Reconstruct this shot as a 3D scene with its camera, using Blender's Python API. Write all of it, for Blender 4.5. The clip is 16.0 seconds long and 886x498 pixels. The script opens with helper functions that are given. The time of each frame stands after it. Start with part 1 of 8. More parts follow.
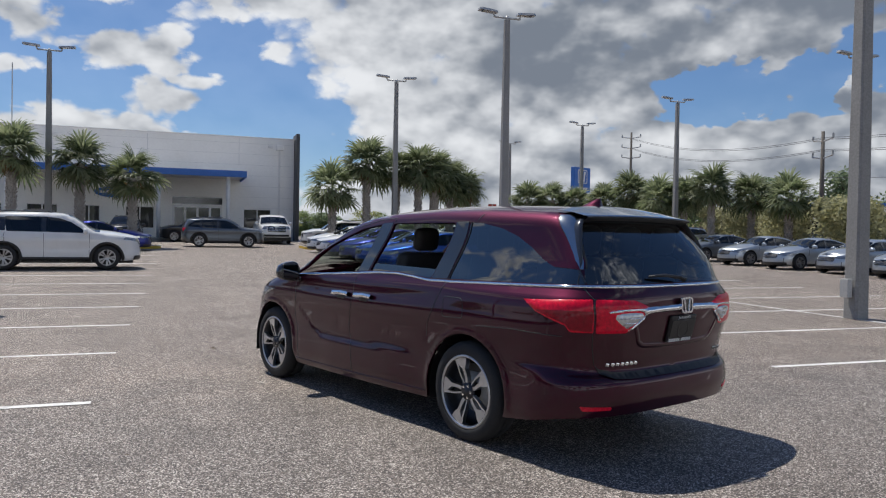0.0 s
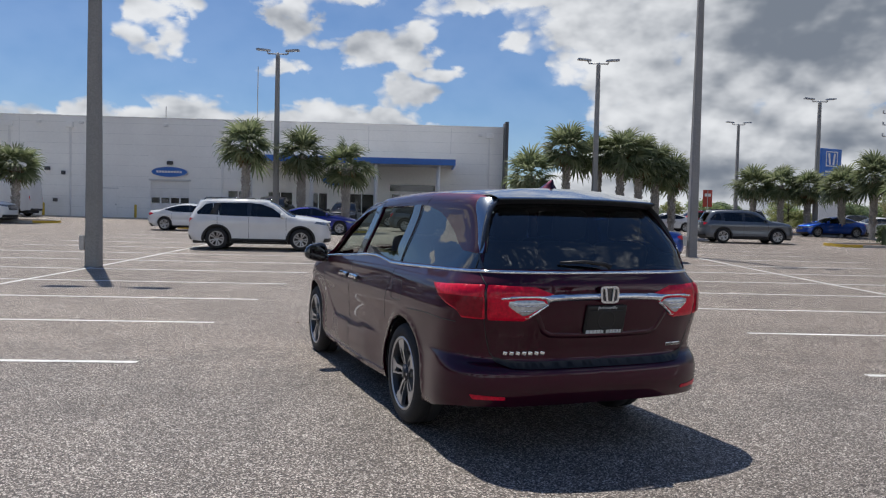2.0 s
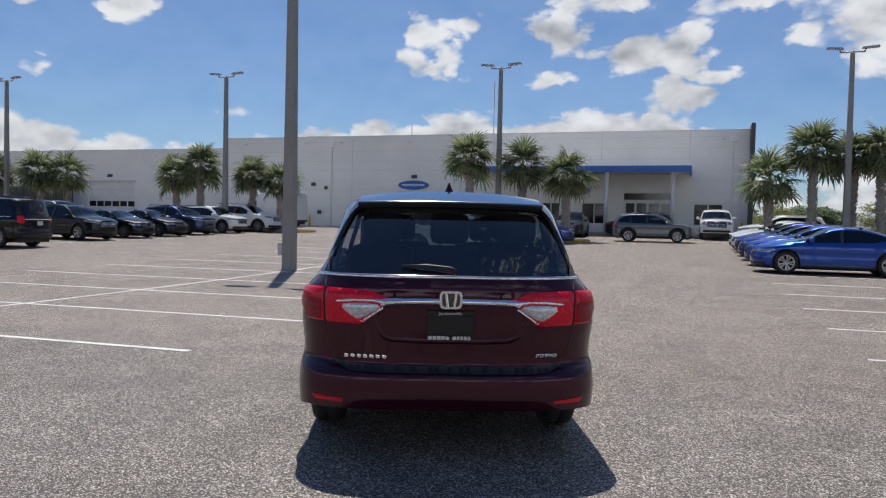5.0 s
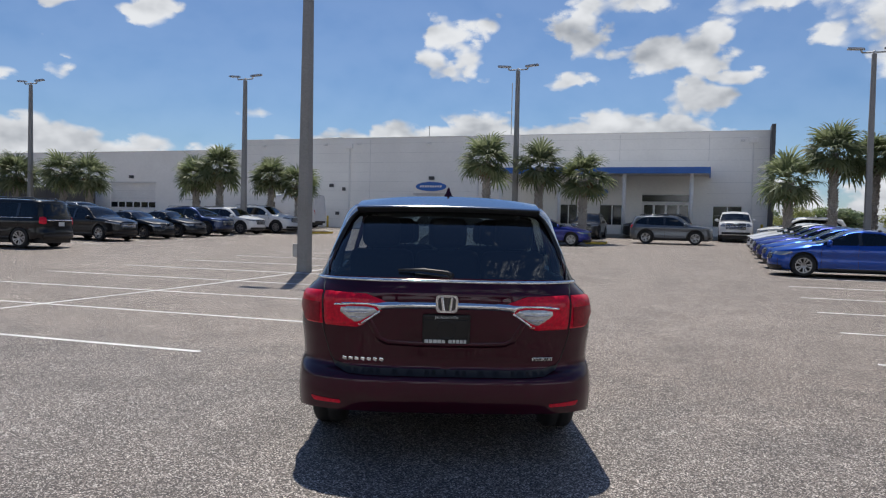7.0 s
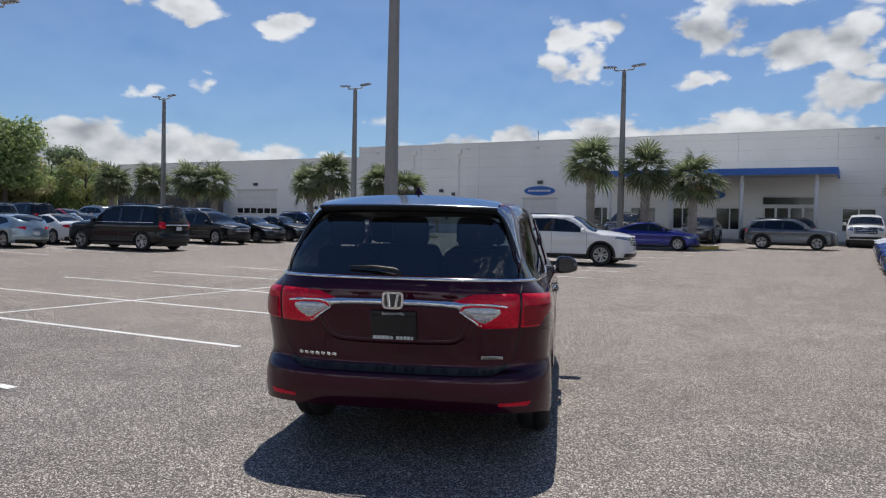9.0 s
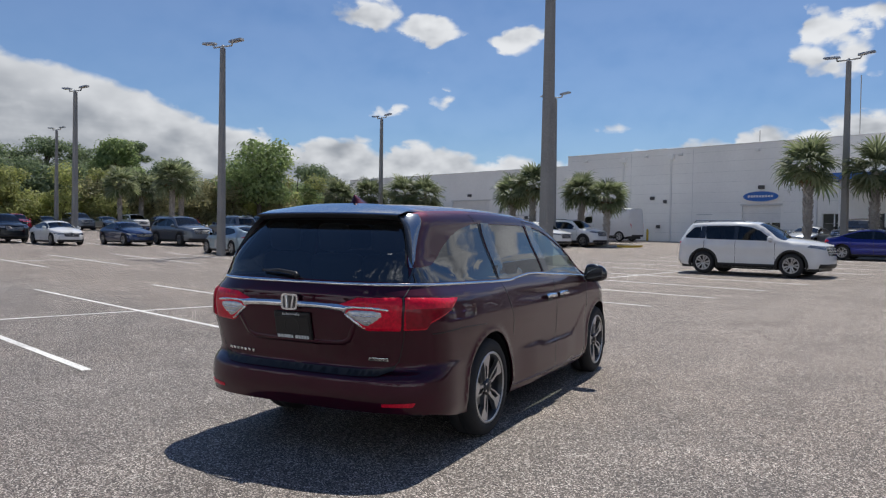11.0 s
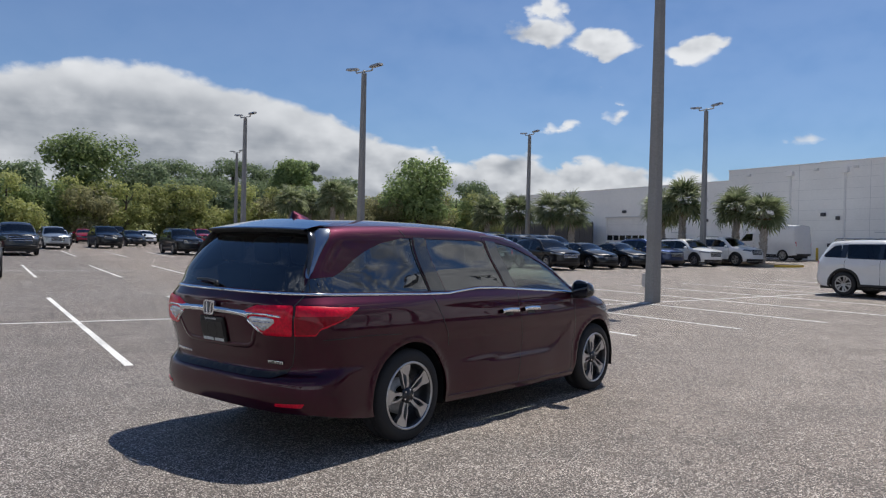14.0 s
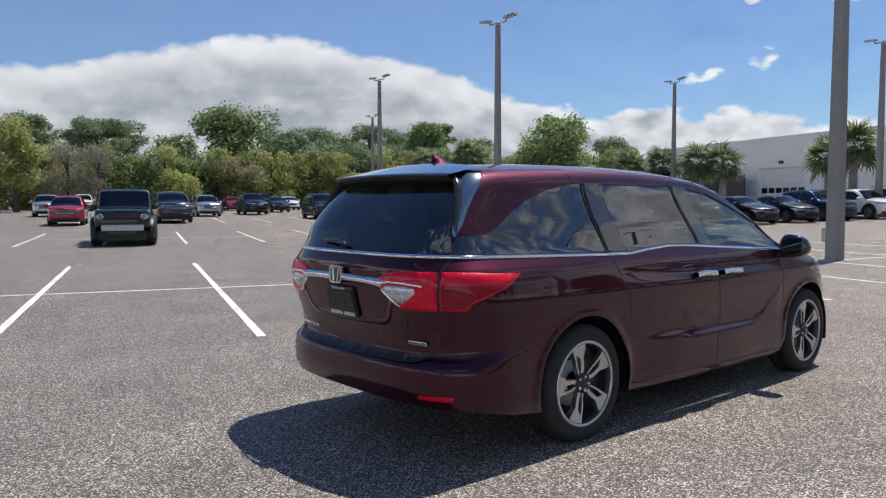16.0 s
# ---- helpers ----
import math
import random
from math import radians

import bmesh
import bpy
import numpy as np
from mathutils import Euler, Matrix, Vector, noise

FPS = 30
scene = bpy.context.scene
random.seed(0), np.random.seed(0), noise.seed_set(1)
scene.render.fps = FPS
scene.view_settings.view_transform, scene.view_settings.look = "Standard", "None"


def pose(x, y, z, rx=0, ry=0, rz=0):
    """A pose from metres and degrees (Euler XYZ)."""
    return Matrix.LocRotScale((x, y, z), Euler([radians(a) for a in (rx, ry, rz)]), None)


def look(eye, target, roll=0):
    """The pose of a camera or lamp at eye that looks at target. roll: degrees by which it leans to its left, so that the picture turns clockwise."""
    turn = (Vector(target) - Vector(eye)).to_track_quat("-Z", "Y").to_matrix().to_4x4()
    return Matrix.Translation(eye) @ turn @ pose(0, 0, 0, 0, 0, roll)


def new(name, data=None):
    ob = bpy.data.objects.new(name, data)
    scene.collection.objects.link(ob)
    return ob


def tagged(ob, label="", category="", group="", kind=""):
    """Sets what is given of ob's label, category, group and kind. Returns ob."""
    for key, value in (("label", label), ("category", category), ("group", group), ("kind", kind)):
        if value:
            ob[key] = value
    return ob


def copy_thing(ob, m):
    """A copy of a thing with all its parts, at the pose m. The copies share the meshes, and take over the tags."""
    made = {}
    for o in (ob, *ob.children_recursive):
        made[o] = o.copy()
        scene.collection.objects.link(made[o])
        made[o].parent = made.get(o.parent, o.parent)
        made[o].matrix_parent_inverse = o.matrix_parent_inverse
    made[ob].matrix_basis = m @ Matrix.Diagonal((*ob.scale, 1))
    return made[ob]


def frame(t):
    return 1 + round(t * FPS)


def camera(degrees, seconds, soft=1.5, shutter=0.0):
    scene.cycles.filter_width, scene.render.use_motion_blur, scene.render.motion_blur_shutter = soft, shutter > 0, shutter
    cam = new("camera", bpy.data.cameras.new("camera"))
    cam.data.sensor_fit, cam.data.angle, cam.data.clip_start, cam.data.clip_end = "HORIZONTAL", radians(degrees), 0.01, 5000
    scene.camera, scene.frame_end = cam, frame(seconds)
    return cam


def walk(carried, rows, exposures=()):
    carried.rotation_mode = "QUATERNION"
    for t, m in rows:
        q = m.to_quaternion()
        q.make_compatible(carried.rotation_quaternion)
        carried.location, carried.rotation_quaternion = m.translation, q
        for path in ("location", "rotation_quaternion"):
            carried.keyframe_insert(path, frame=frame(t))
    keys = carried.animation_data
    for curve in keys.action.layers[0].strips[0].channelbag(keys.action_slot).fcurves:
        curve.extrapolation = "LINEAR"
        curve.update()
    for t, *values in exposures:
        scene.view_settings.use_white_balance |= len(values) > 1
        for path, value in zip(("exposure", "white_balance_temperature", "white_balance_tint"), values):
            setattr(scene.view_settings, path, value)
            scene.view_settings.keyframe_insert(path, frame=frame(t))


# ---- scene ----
cam = camera(61.1, 16.0, soft=1.2)
PATH = [
    (0, (-4.551, -5.596, 1.493), (-3.279, -4.052, 1.458), 1.0),
    (0.5, (-4.139, -5.836, 1.481), (-2.971, -4.213, 1.434), 1.2),
    (1, (-3.684, -6.176, 1.491), (-2.645, -4.469, 1.43), 1.3),
    (1.5, (-3.224, -6.449, 1.487), (-2.328, -4.663, 1.413), 1.3),
    (2, (-2.729, -6.696, 1.505), (-1.989, -4.839, 1.423), 1.4),
    (2.5, (-2.204, -6.895, 1.513), (-1.625, -4.983, 1.427), 1.3),
    (3, (-1.692, -7.023, 1.526), (-1.267, -5.07, 1.441), 1.5),
    (3.5, (-1.18, -7.151, 1.543), (-0.891, -5.174, 1.46), 1.6),
    (4, (-0.723, -7.214, 1.541), (-0.544, -5.224, 1.463), 1.7),
    (4.2, (-0.546, -7.216, 1.509), (-0.403, -5.223, 1.434), 1.5),
    (6.5, (-0.045, -7.328, 1.547), (-0.031, -5.329, 1.478), 1.3),
    (7, (-0.046, -7.31, 1.546), (-0.04, -5.311, 1.477), 1.3),
    (7.5, (-0.027, -7.265, 1.543), (-0.051, -5.266, 1.475), 1.2),
    (8, (0.111, -7.24, 1.536), (0.026, -5.243, 1.47), 1.1),
    (8.5, (0.555, -7.321, 1.546), (0.37, -5.331, 1.483), 1.1),
    (9, (1.036, -7.257, 1.52), (0.721, -5.283, 1.458), 1.2),
    (9.5, (1.572, -7.192, 1.523), (1.113, -5.247, 1.461), 1.3),
    (9.7, (1.778, -7.082, 1.554), (1.258, -5.152, 1.494), 1.2),
    (11.8, (3.973, -6.601, 1.528), (2.897, -4.915, 1.504), 1.4),
    (12, (4.152, -6.535, 1.545), (3.041, -4.871, 1.53), 1.6),
    (12.5, (4.464, -6.253, 1.532), (3.285, -4.638, 1.527), 1.7),
    (13, (4.736, -6.061, 1.543), (3.511, -4.48, 1.541), 1.6),
    (13.5, (4.852, -5.958, 1.561), (3.6, -4.398, 1.557), 1.6),
    (14, (4.885, -5.902, 1.558), (3.611, -4.361, 1.545), 1.4),
    (14.5, (4.888, -5.864, 1.558), (3.585, -4.346, 1.528), 1.4),
    (15, (4.755, -5.741, 1.533), (3.401, -4.269, 1.475), 1.1),
    (15.5, (4.348, -5.471, 1.501), (2.917, -4.076, 1.412), 0.6),
    (16, (3.884, -5.135, 1.475), (2.359, -3.847, 1.354), -0.1),
]
walk(cam, [(t, look(e, g, r)) for t, e, g, r in PATH], exposures=[(0.0, 0.03), (3.0, 0.0), (12.5, 0.0), (14.5, 0.05), (16.0, 0.22)])

# ---- world, sun, exposure ----
SUN = Vector((-0.05, 0.485, 1.0)).normalized()
scene.view_settings.exposure = 0.0


def add_node(nt, kind, **values):
    n = nt.nodes.new(kind)
    for key, value in values.items():
        n.inputs[key.replace("_", " ")].default_value = value
    return n


world = bpy.data.worlds.new("sky")
scene.world = world
world.use_nodes = True
wt = world.node_tree
wt.nodes.clear()
sky = wt.nodes.new("ShaderNodeTexSky")
sky.sky_type, sky.sun_disc = "NISHITA", False
sky.sun_elevation = math.asin(SUN.z)
sky.sun_rotation = math.atan2(SUN.x, SUN.y)
sky.air_density, sky.dust_density, sky.ozone_density = 1.0, 0.25, 3.0
bg_sky = add_node(wt, "ShaderNodeBackground", Strength=0.072)
deep = wt.nodes.new("ShaderNodeMix")
deep.data_type, deep.blend_type = "RGBA", "MULTIPLY"
deep.inputs["Factor"].default_value = 1.0
deep.inputs["B"].default_value = (0.78, 0.97, 1.22, 1)
wt.links.new(sky.outputs[0], deep.inputs["A"])
wt.links.new(deep.outputs["Result"], bg_sky.inputs[0])
coords = wt.nodes.new("ShaderNodeTexCoord")
split = wt.nodes.new("ShaderNodeSeparateXYZ")
wt.links.new(coords.outputs["Generated"], split.inputs[0])


def calc(op, a, b=None, c=None, clamp=False):
    n = wt.nodes.new("ShaderNodeMath")
    n.operation, n.use_clamp = op, clamp
    for slot, v in enumerate((a, b, c)):
        if v is None:
            continue
        if isinstance(v, (int, float)):
            n.inputs[slot].default_value = v
        else:
            wt.links.new(v, n.inputs[slot])
    return n.outputs[0]


def span(v, lo, hi):
    n = wt.nodes.new("ShaderNodeMapRange")
    n.interpolation_type = "SMOOTHSTEP"
    n.inputs["From Min"].default_value, n.inputs["From Max"].default_value = lo, hi
    wt.links.new(v, n.inputs["Value"])
    return n.outputs[0]


# Heading in degrees, 0 ahead of the van, positive to its right.
heading = calc("MULTIPLY", calc("ARCTAN2", split.outputs["X"], split.outputs["Y"]), 57.2958)
height = calc("MULTIPLY", calc("ARCSINE", split.outputs["Z"]), 57.2958)


def angular(dx, dy, sx, sy, scale, detail, rough, lift=0.0):
    """Noise laid over heading and height, so that clouds keep flat bases and heaped tops."""
    v = wt.nodes.new("ShaderNodeCombineXYZ")
    wt.links.new(calc("MULTIPLY", calc("ADD", heading, dx), sx), v.inputs[0])
    wt.links.new(calc("MULTIPLY", calc("ADD", height, dy + lift), sy), v.inputs[1])
    n = add_node(wt, "ShaderNodeTexNoise", Scale=scale, Detail=detail, Roughness=rough)
    wt.links.new(v.outputs[0], n.inputs["Vector"])
    return calc("SUBTRACT", n.outputs["Fac"], 0.5)


def field(lift=0.0):
    big = angular(37.0, 0.0, 0.05, 0.095, 1.0, 9.0, 0.56, lift)
    small = angular(-12.0, 5.0, 0.17, 0.26, 1.0, 8.0, 0.62, lift)
    v = wt.nodes.new("ShaderNodeCombineXYZ")
    wt.links.new(calc("MULTIPLY", calc("ADD", heading, 3.0), 0.30), v.inputs[0])
    wt.links.new(calc("MULTIPLY", calc("ADD", height, lift), 0.42), v.inputs[1])
    lumps = add_node(wt, "ShaderNodeTexVoronoi", Scale=1.0, Detail=3.0, Roughness=0.5, Lacunarity=2.2)
    lumps.feature = "SMOOTH_F1"
    lumps.inputs["Smoothness"].default_value = 0.35
    wt.links.new(v.outputs[0], lumps.inputs["Vector"])
    puff = calc("SUBTRACT", 0.78, lumps.outputs["Distance"])
    return calc("ADD", calc("ADD", big, calc("MULTIPLY", small, 0.5)), calc("MULTIPLY", puff, 0.22))


def hump(az, el, wide, tall, gain):
    """A cloud that stands at a heading and a height."""
    u = calc("DIVIDE", calc("SUBTRACT", heading, az), wide)
    v = calc("DIVIDE", calc("SUBTRACT", height, el), tall)
    r = calc("ADD", calc("MULTIPLY", u, u), calc("MULTIPLY", v, v))
    return calc("MULTIPLY", calc("POWER", 2.718, calc("MULTIPLY", r, -1.0)), gain)


def edge_noise():
    """Billows along a cloud's edge, finer than the cloud itself."""
    fine = angular(-12.0, 5.0, 0.17, 0.25, 1.0, 10.0, 0.61)
    v = wt.nodes.new("ShaderNodeCombineXYZ")
    wt.links.new(calc("ADD", calc("MULTIPLY", heading, 0.26), calc("MULTIPLY", fine, 1.1)), v.inputs[0])
    wt.links.new(calc("ADD", calc("MULTIPLY", height, 0.40), calc("MULTIPLY", fine, 0.9)), v.inputs[1])
    puffs = add_node(wt, "ShaderNodeTexVoronoi", Scale=1.0, Detail=2.0, Roughness=0.5, Lacunarity=2.3)
    puffs.feature = "SMOOTH_F1"
    puffs.inputs["Smoothness"].default_value = 0.5
    wt.links.new(v.outputs[0], puffs.inputs["Vector"])
    return calc("ADD", calc("ADD", calc("MULTIPLY", fine, 1.2), calc("MULTIPLY", calc("SUBTRACT", 0.45, puffs.outputs["Distance"]), 0.8)), 0.0)


def body_noise(lift=0.0):
    return calc("ADD", angular(23.0, 9.0, 0.13, 0.22, 1.0, 3.5, 0.5, lift), calc("MULTIPLY", angular(-47.0, 2.0, 0.34, 0.5, 1.0, 3.0, 0.5, lift), 0.4))


heap = field()
edge = edge_noise()
stray = angular(61.0, -20.0, 0.10, 0.13, 1.0, 4.0, 0.5)
wander_h = calc("ADD", heading, calc("MULTIPLY", stray, 5.0))
wander_v = calc("ADD", height, calc("MULTIPLY", angular(-33.0, 40.0, 0.12, 0.16, 1.0, 4.0, 0.5), 2.6))


def cloudlet(az, el, wide, tall, gain=0.66):
    """A cloud by its middle and half sizes in degrees: above nought within, below without."""
    u = calc("DIVIDE", calc("SUBTRACT", wander_h, az), wide)
    v = calc("DIVIDE", calc("SUBTRACT", wander_v, el), tall)
    r = calc("SQRT", calc("ADD", calc("MULTIPLY", u, u), calc("MULTIPLY", v, v)))
    return calc("MULTIPLY", calc("SUBTRACT", 1.0, r), gain)


# How high the low bank reaches at each heading.
line = wt.nodes.new("ShaderNodeFloatCurve")
pts = line.mapping.curves[0].points
tops = ((-180, 20), (-120, 14), (-80, 9.6), (-71, 11.2), (-63, 12.2), (-53, 10.9), (-46, 9.1), (-40, 7.5), (-30, 7.0), (-22, 6.0), (-15, 5.6), (-9, 7.4), (3, 8.6), (16, 8.8), (21, 7.4), (27, 3.4), (33, 6.5), (44, 9.0), (58, 8.6), (68, 9.6), (90, 12), (130, 16), (180, 20))
for n, (az, el) in enumerate(tops):
    q = pts[n] if n < 2 else pts.new(0.5, 0.5)
    q.location = ((az + 180) / 360, el / 40)
line.mapping.update()
wt.links.new(calc("DIVIDE", calc("ADD", heading, 180.0), 360.0), line.inputs["Value"])
reach = calc("MULTIPLY", line.outputs[0], 40.0)
west = span(calc("MULTIPLY", heading, -1.0), 36.0, 56.0)
ruffle = calc("MULTIPLY", edge, calc("SUBTRACT", 2.4, calc("MULTIPLY", west, 1.1)))
deep_in = calc("SUBTRACT", calc("ADD", calc("ADD", reach, 0.3), ruffle), height)
bank = calc("MULTIPLY", deep_in, 0.30)
free = None
for spot in ((1.6, 13.2, 4.4, 2.7), (-0.8, 12.4, 3.2, 1.7), (10.4, 13.6, 3.8, 2.8), (14.5, 12.3, 5.6, 2.4), (18.6, 12.6, 3.4, 2.4), (17.5, 9.6, 6.0, 1.7), (21.5, 11.0, 3.0, 0.8), (9.0, 10.4, 2.8, 1.2), (13.5, 16.2, 5.0, 1.5), (23.0, 15.6, 6.0, 2.0), (29.5, 14.0, 4.4, 2.2),
             (-31.6, 16.0, 3.8, 2.1), (-28.0, 14.9, 4.2, 1.5), (-21.3, 14.4, 3.8, 1.4), (-31.2, 8.8, 2.4, 0.7, 0.26), (-13.6, 7.7, 2.6, 0.7, 0.26), (-27.2, 9.5, 1.4, 0.5, 0.2), (-5.0, 11.8, 2.6, 0.7, 0.12), (-26.0, 12.0, 3.0, 0.6, 0.10)):
    c = cloudlet(*spot)
    free = c if free is None else calc("MAXIMUM", free, c)
small = free
# the wide grey deck to the east, with a slanting clear edge before it
brink = calc("SUBTRACT", 30.5, calc("MULTIPLY", calc("MAXIMUM", calc("SUBTRACT", height, 9.0), 0.0), 1.3))
deck = calc("MINIMUM", calc("MULTIPLY", calc("SUBTRACT", wander_h, brink), 0.09), 0.55)
for hole in ((62.0, 10.6, 5.5, 1.9), (69.0, 11.6, 3.6, 1.6)):
    deck = calc("SUBTRACT", deck, calc("MAXIMUM", calc("ADD", cloudlet(*hole, 1.2), calc("MULTIPLY", edge, -1.2)), 0.0))
deck = calc("MINIMUM", calc("MINIMUM", deck, calc("MULTIPLY", calc("SUBTRACT", 95.0, heading), 0.05)), calc("MULTIPLY", calc("SUBTRACT", 24.0, height), 0.09))
# scattered clouds overhead and behind
aloft = calc("ADD", calc("MULTIPLY", span(height, 24.0, 34.0), 0.13), calc("MULTIPLY", span(height, 42.0, 62.0), -0.24))
rest = calc("SUBTRACT", calc("ADD", calc("ADD", heap, calc("MULTIPLY", span(heading, 20.0, 48.0), 0.14)), aloft), 0.17)
for spot in ((24.0, 22.0, 9.0, 4.0, 0.16), (48.0, 24.0, 14.0, 6.0, 0.2), (-100.0, 38.0, 30.0, 14.0, -0.38), (104.0, 34.0, 22.0, 10.0, -0.22), (-36.0, 27.0, 22.0, 5.5, 0.34), (30.0, 27.0, 16.0, 5.0, 0.15)):
    rest = calc("ADD", rest, hump(*spot))
rest = calc("MULTIPLY", rest, calc("MAXIMUM", span(height, 18.0, 24.0), span(calc("ABSOLUTE", heading), 92.0, 110.0)))
small = calc("ADD", calc("ADD", small, 0.06), calc("MULTIPLY", edge, 0.80))
deck = calc("ADD", deck, calc("MULTIPLY", edge, 0.6))
mass = calc("MAXIMUM", calc("MAXIMUM", bank, small), calc("MAXIMUM", deck, calc("SUBTRACT", rest, 0.01)))
cover = span(mass, -0.05, 0.20)
# Lit tops and grey undersides, by how much more cloud lies above; the deck and the deep of the bank are dull.
under = calc("SUBTRACT", body_noise(1.3), body_noise())
thick = span(mass, 0.08, 0.75)
streaks = angular(15.0, 2.0, 0.035, 0.36, 1.0, 6.0, 0.55)
gloom = calc("MULTIPLY", calc("MULTIPLY", span(heading, 34.0, 50.0), span(height, 4.5, 12.0)), calc("ADD", 0.52, calc("MULTIPLY", stray, 1.7)))
veil = calc("MULTIPLY", calc("ADD", calc("MULTIPLY", west, 0.10), calc("MULTIPLY", streaks, 0.6)), span(deep_in, 0.3, 4.5))
dull = calc("ADD", calc("ADD", calc("MULTIPLY", under, calc("SUBTRACT", 1.8, calc("MULTIPLY", west, 1.3))), calc("SUBTRACT", calc("MULTIPLY", thick, 0.24), calc("MULTIPLY", edge, 0.30))), calc("ADD", gloom, calc("MAXIMUM", veil, -0.05)))
shade = span(calc("ADD", dull, 0.06), -0.15, 0.95)
cloud_tint = wt.nodes.new("ShaderNodeMix")
cloud_tint.data_type = "RGBA"
cloud_tint.inputs["A"].default_value = (0.79, 0.81, 0.84, 1)
cloud_tint.inputs["B"].default_value = (0.185, 0.215, 0.265, 1)
wt.links.new(shade, cloud_tint.inputs["Factor"])
bg_cloud = wt.nodes.new("ShaderNodeBackground")
# Clouds opposite the sun are lit full on.
wt.links.new(calc("ADD", 1.0, calc("MULTIPLY", span(calc("ABSOLUTE", heading), 85.0, 135.0), 1.1)), bg_cloud.inputs["Strength"])
wt.links.new(cloud_tint.outputs["Result"], bg_cloud.inputs[0])
both = wt.nodes.new("ShaderNodeMixShader")
wt.links.new(cover, both.inputs[0])
wt.links.new(bg_sky.outputs[0], both.inputs[1])
wt.links.new(bg_cloud.outputs[0], both.inputs[2])
out = wt.nodes.new("ShaderNodeOutputWorld")
wt.links.new(both.outputs[0], out.inputs[0])

sun_data = bpy.data.lights.new("sun", "SUN")
sun_data.energy, sun_data.angle, sun_data.color = 4.2, radians(0.55), (1.0, 0.95, 0.87)
sun = new("sun", sun_data)
sun.matrix_world = look(SUN * 50, (0, 0, 0))

# ---- materials ----
MATS = {}


def material(name, color, rough=0.5, metal=0.0, coat=0.0, bump=0.0, grain=40.0, vary=0.15, stain=0.0, stain_scale=1.5,
             spec=0.5, piece=0.0, warm=None, coat_rough=0.03):
    """A principled surface: base colour varied at two scales, grain relief, stains, and a little change from piece to piece."""
    if name in MATS:
        return MATS[name]
    m = bpy.data.materials.new(name)
    m.use_nodes = True
    t = m.node_tree
    p = t.nodes["Principled BSDF"]
    p.inputs["Roughness"].default_value, p.inputs["Metallic"].default_value = rough, metal
    p.inputs["Coat Weight"].default_value, p.inputs["Coat Roughness"].default_value = coat, coat_rough
    p.inputs["Specular IOR Level"].default_value = spec
    tc = t.nodes.new("ShaderNodeTexCoord")
    fine = add_node(t, "ShaderNodeTexNoise", Scale=grain, Detail=5.0, Roughness=0.6)
    t.links.new(tc.outputs["Object"], fine.inputs["Vector"])
    broad = add_node(t, "ShaderNodeTexNoise", Scale=stain_scale, Detail=6.0, Roughness=0.65)
    t.links.new(tc.outputs["Object"], broad.inputs["Vector"])
    hsv = t.nodes.new("ShaderNodeHueSaturation")
    hsv.inputs["Color"].default_value = (*color, 1)

    def scaled(v, lo, hi):
        n = add_node(t, "ShaderNodeMapRange", To_Min=lo, To_Max=hi, From_Min=0.3, From_Max=0.7)
        t.links.new(v, n.inputs["Value"])
        return n.outputs[0]

    value = scaled(fine.outputs["Fac"], 1 - vary, 1 + vary)
    if stain:
        mul = t.nodes.new("ShaderNodeMath")
        mul.operation = "MULTIPLY"
        t.links.new(value, mul.inputs[0])
        t.links.new(scaled(broad.outputs["Fac"], 1 - stain, 1 + stain), mul.inputs[1])
        value = mul.outputs[0]
    if piece:
        info = t.nodes.new("ShaderNodeObjectInfo")
        mul = t.nodes.new("ShaderNodeMath")
        mul.operation = "MULTIPLY"
        spread = add_node(t, "ShaderNodeMapRange", To_Min=1 - piece, To_Max=1 + piece)
        t.links.new(info.outputs["Random"], spread.inputs["Value"])
        t.links.new(value, mul.inputs[0])
        t.links.new(spread.outputs[0], mul.inputs[1])
        value = mul.outputs[0]
    t.links.new(value, hsv.inputs["Value"])
    color_out = hsv.outputs[0]
    if warm:
        mix = t.nodes.new("ShaderNodeMix")
        mix.data_type, mix.blend_type = "RGBA", "MULTIPLY"
        mix.inputs["B"].default_value = (*warm, 1)
        t.links.new(scaled(broad.outputs["Fac"], 0.0, 1.0), mix.inputs["Factor"])
        t.links.new(color_out, mix.inputs["A"])
        color_out = mix.outputs["Result"]
    t.links.new(color_out, p.inputs["Base Color"])
    if bump:
        b = add_node(t, "ShaderNodeBump", Strength=bump, Distance=0.01)
        t.links.new(fine.outputs["Fac"], b.inputs["Height"])
        t.links.new(b.outputs[0], p.inputs["Normal"])
    MATS[name] = m
    return m


def paint(name, color, metal=0.35, rough=0.32, coat=1.0):
    return material(name, color, rough=rough, metal=metal, coat=coat, vary=0.03, grain=300.0, stain=0.04, stain_scale=2.0, coat_rough=0.012, spec=0.12)


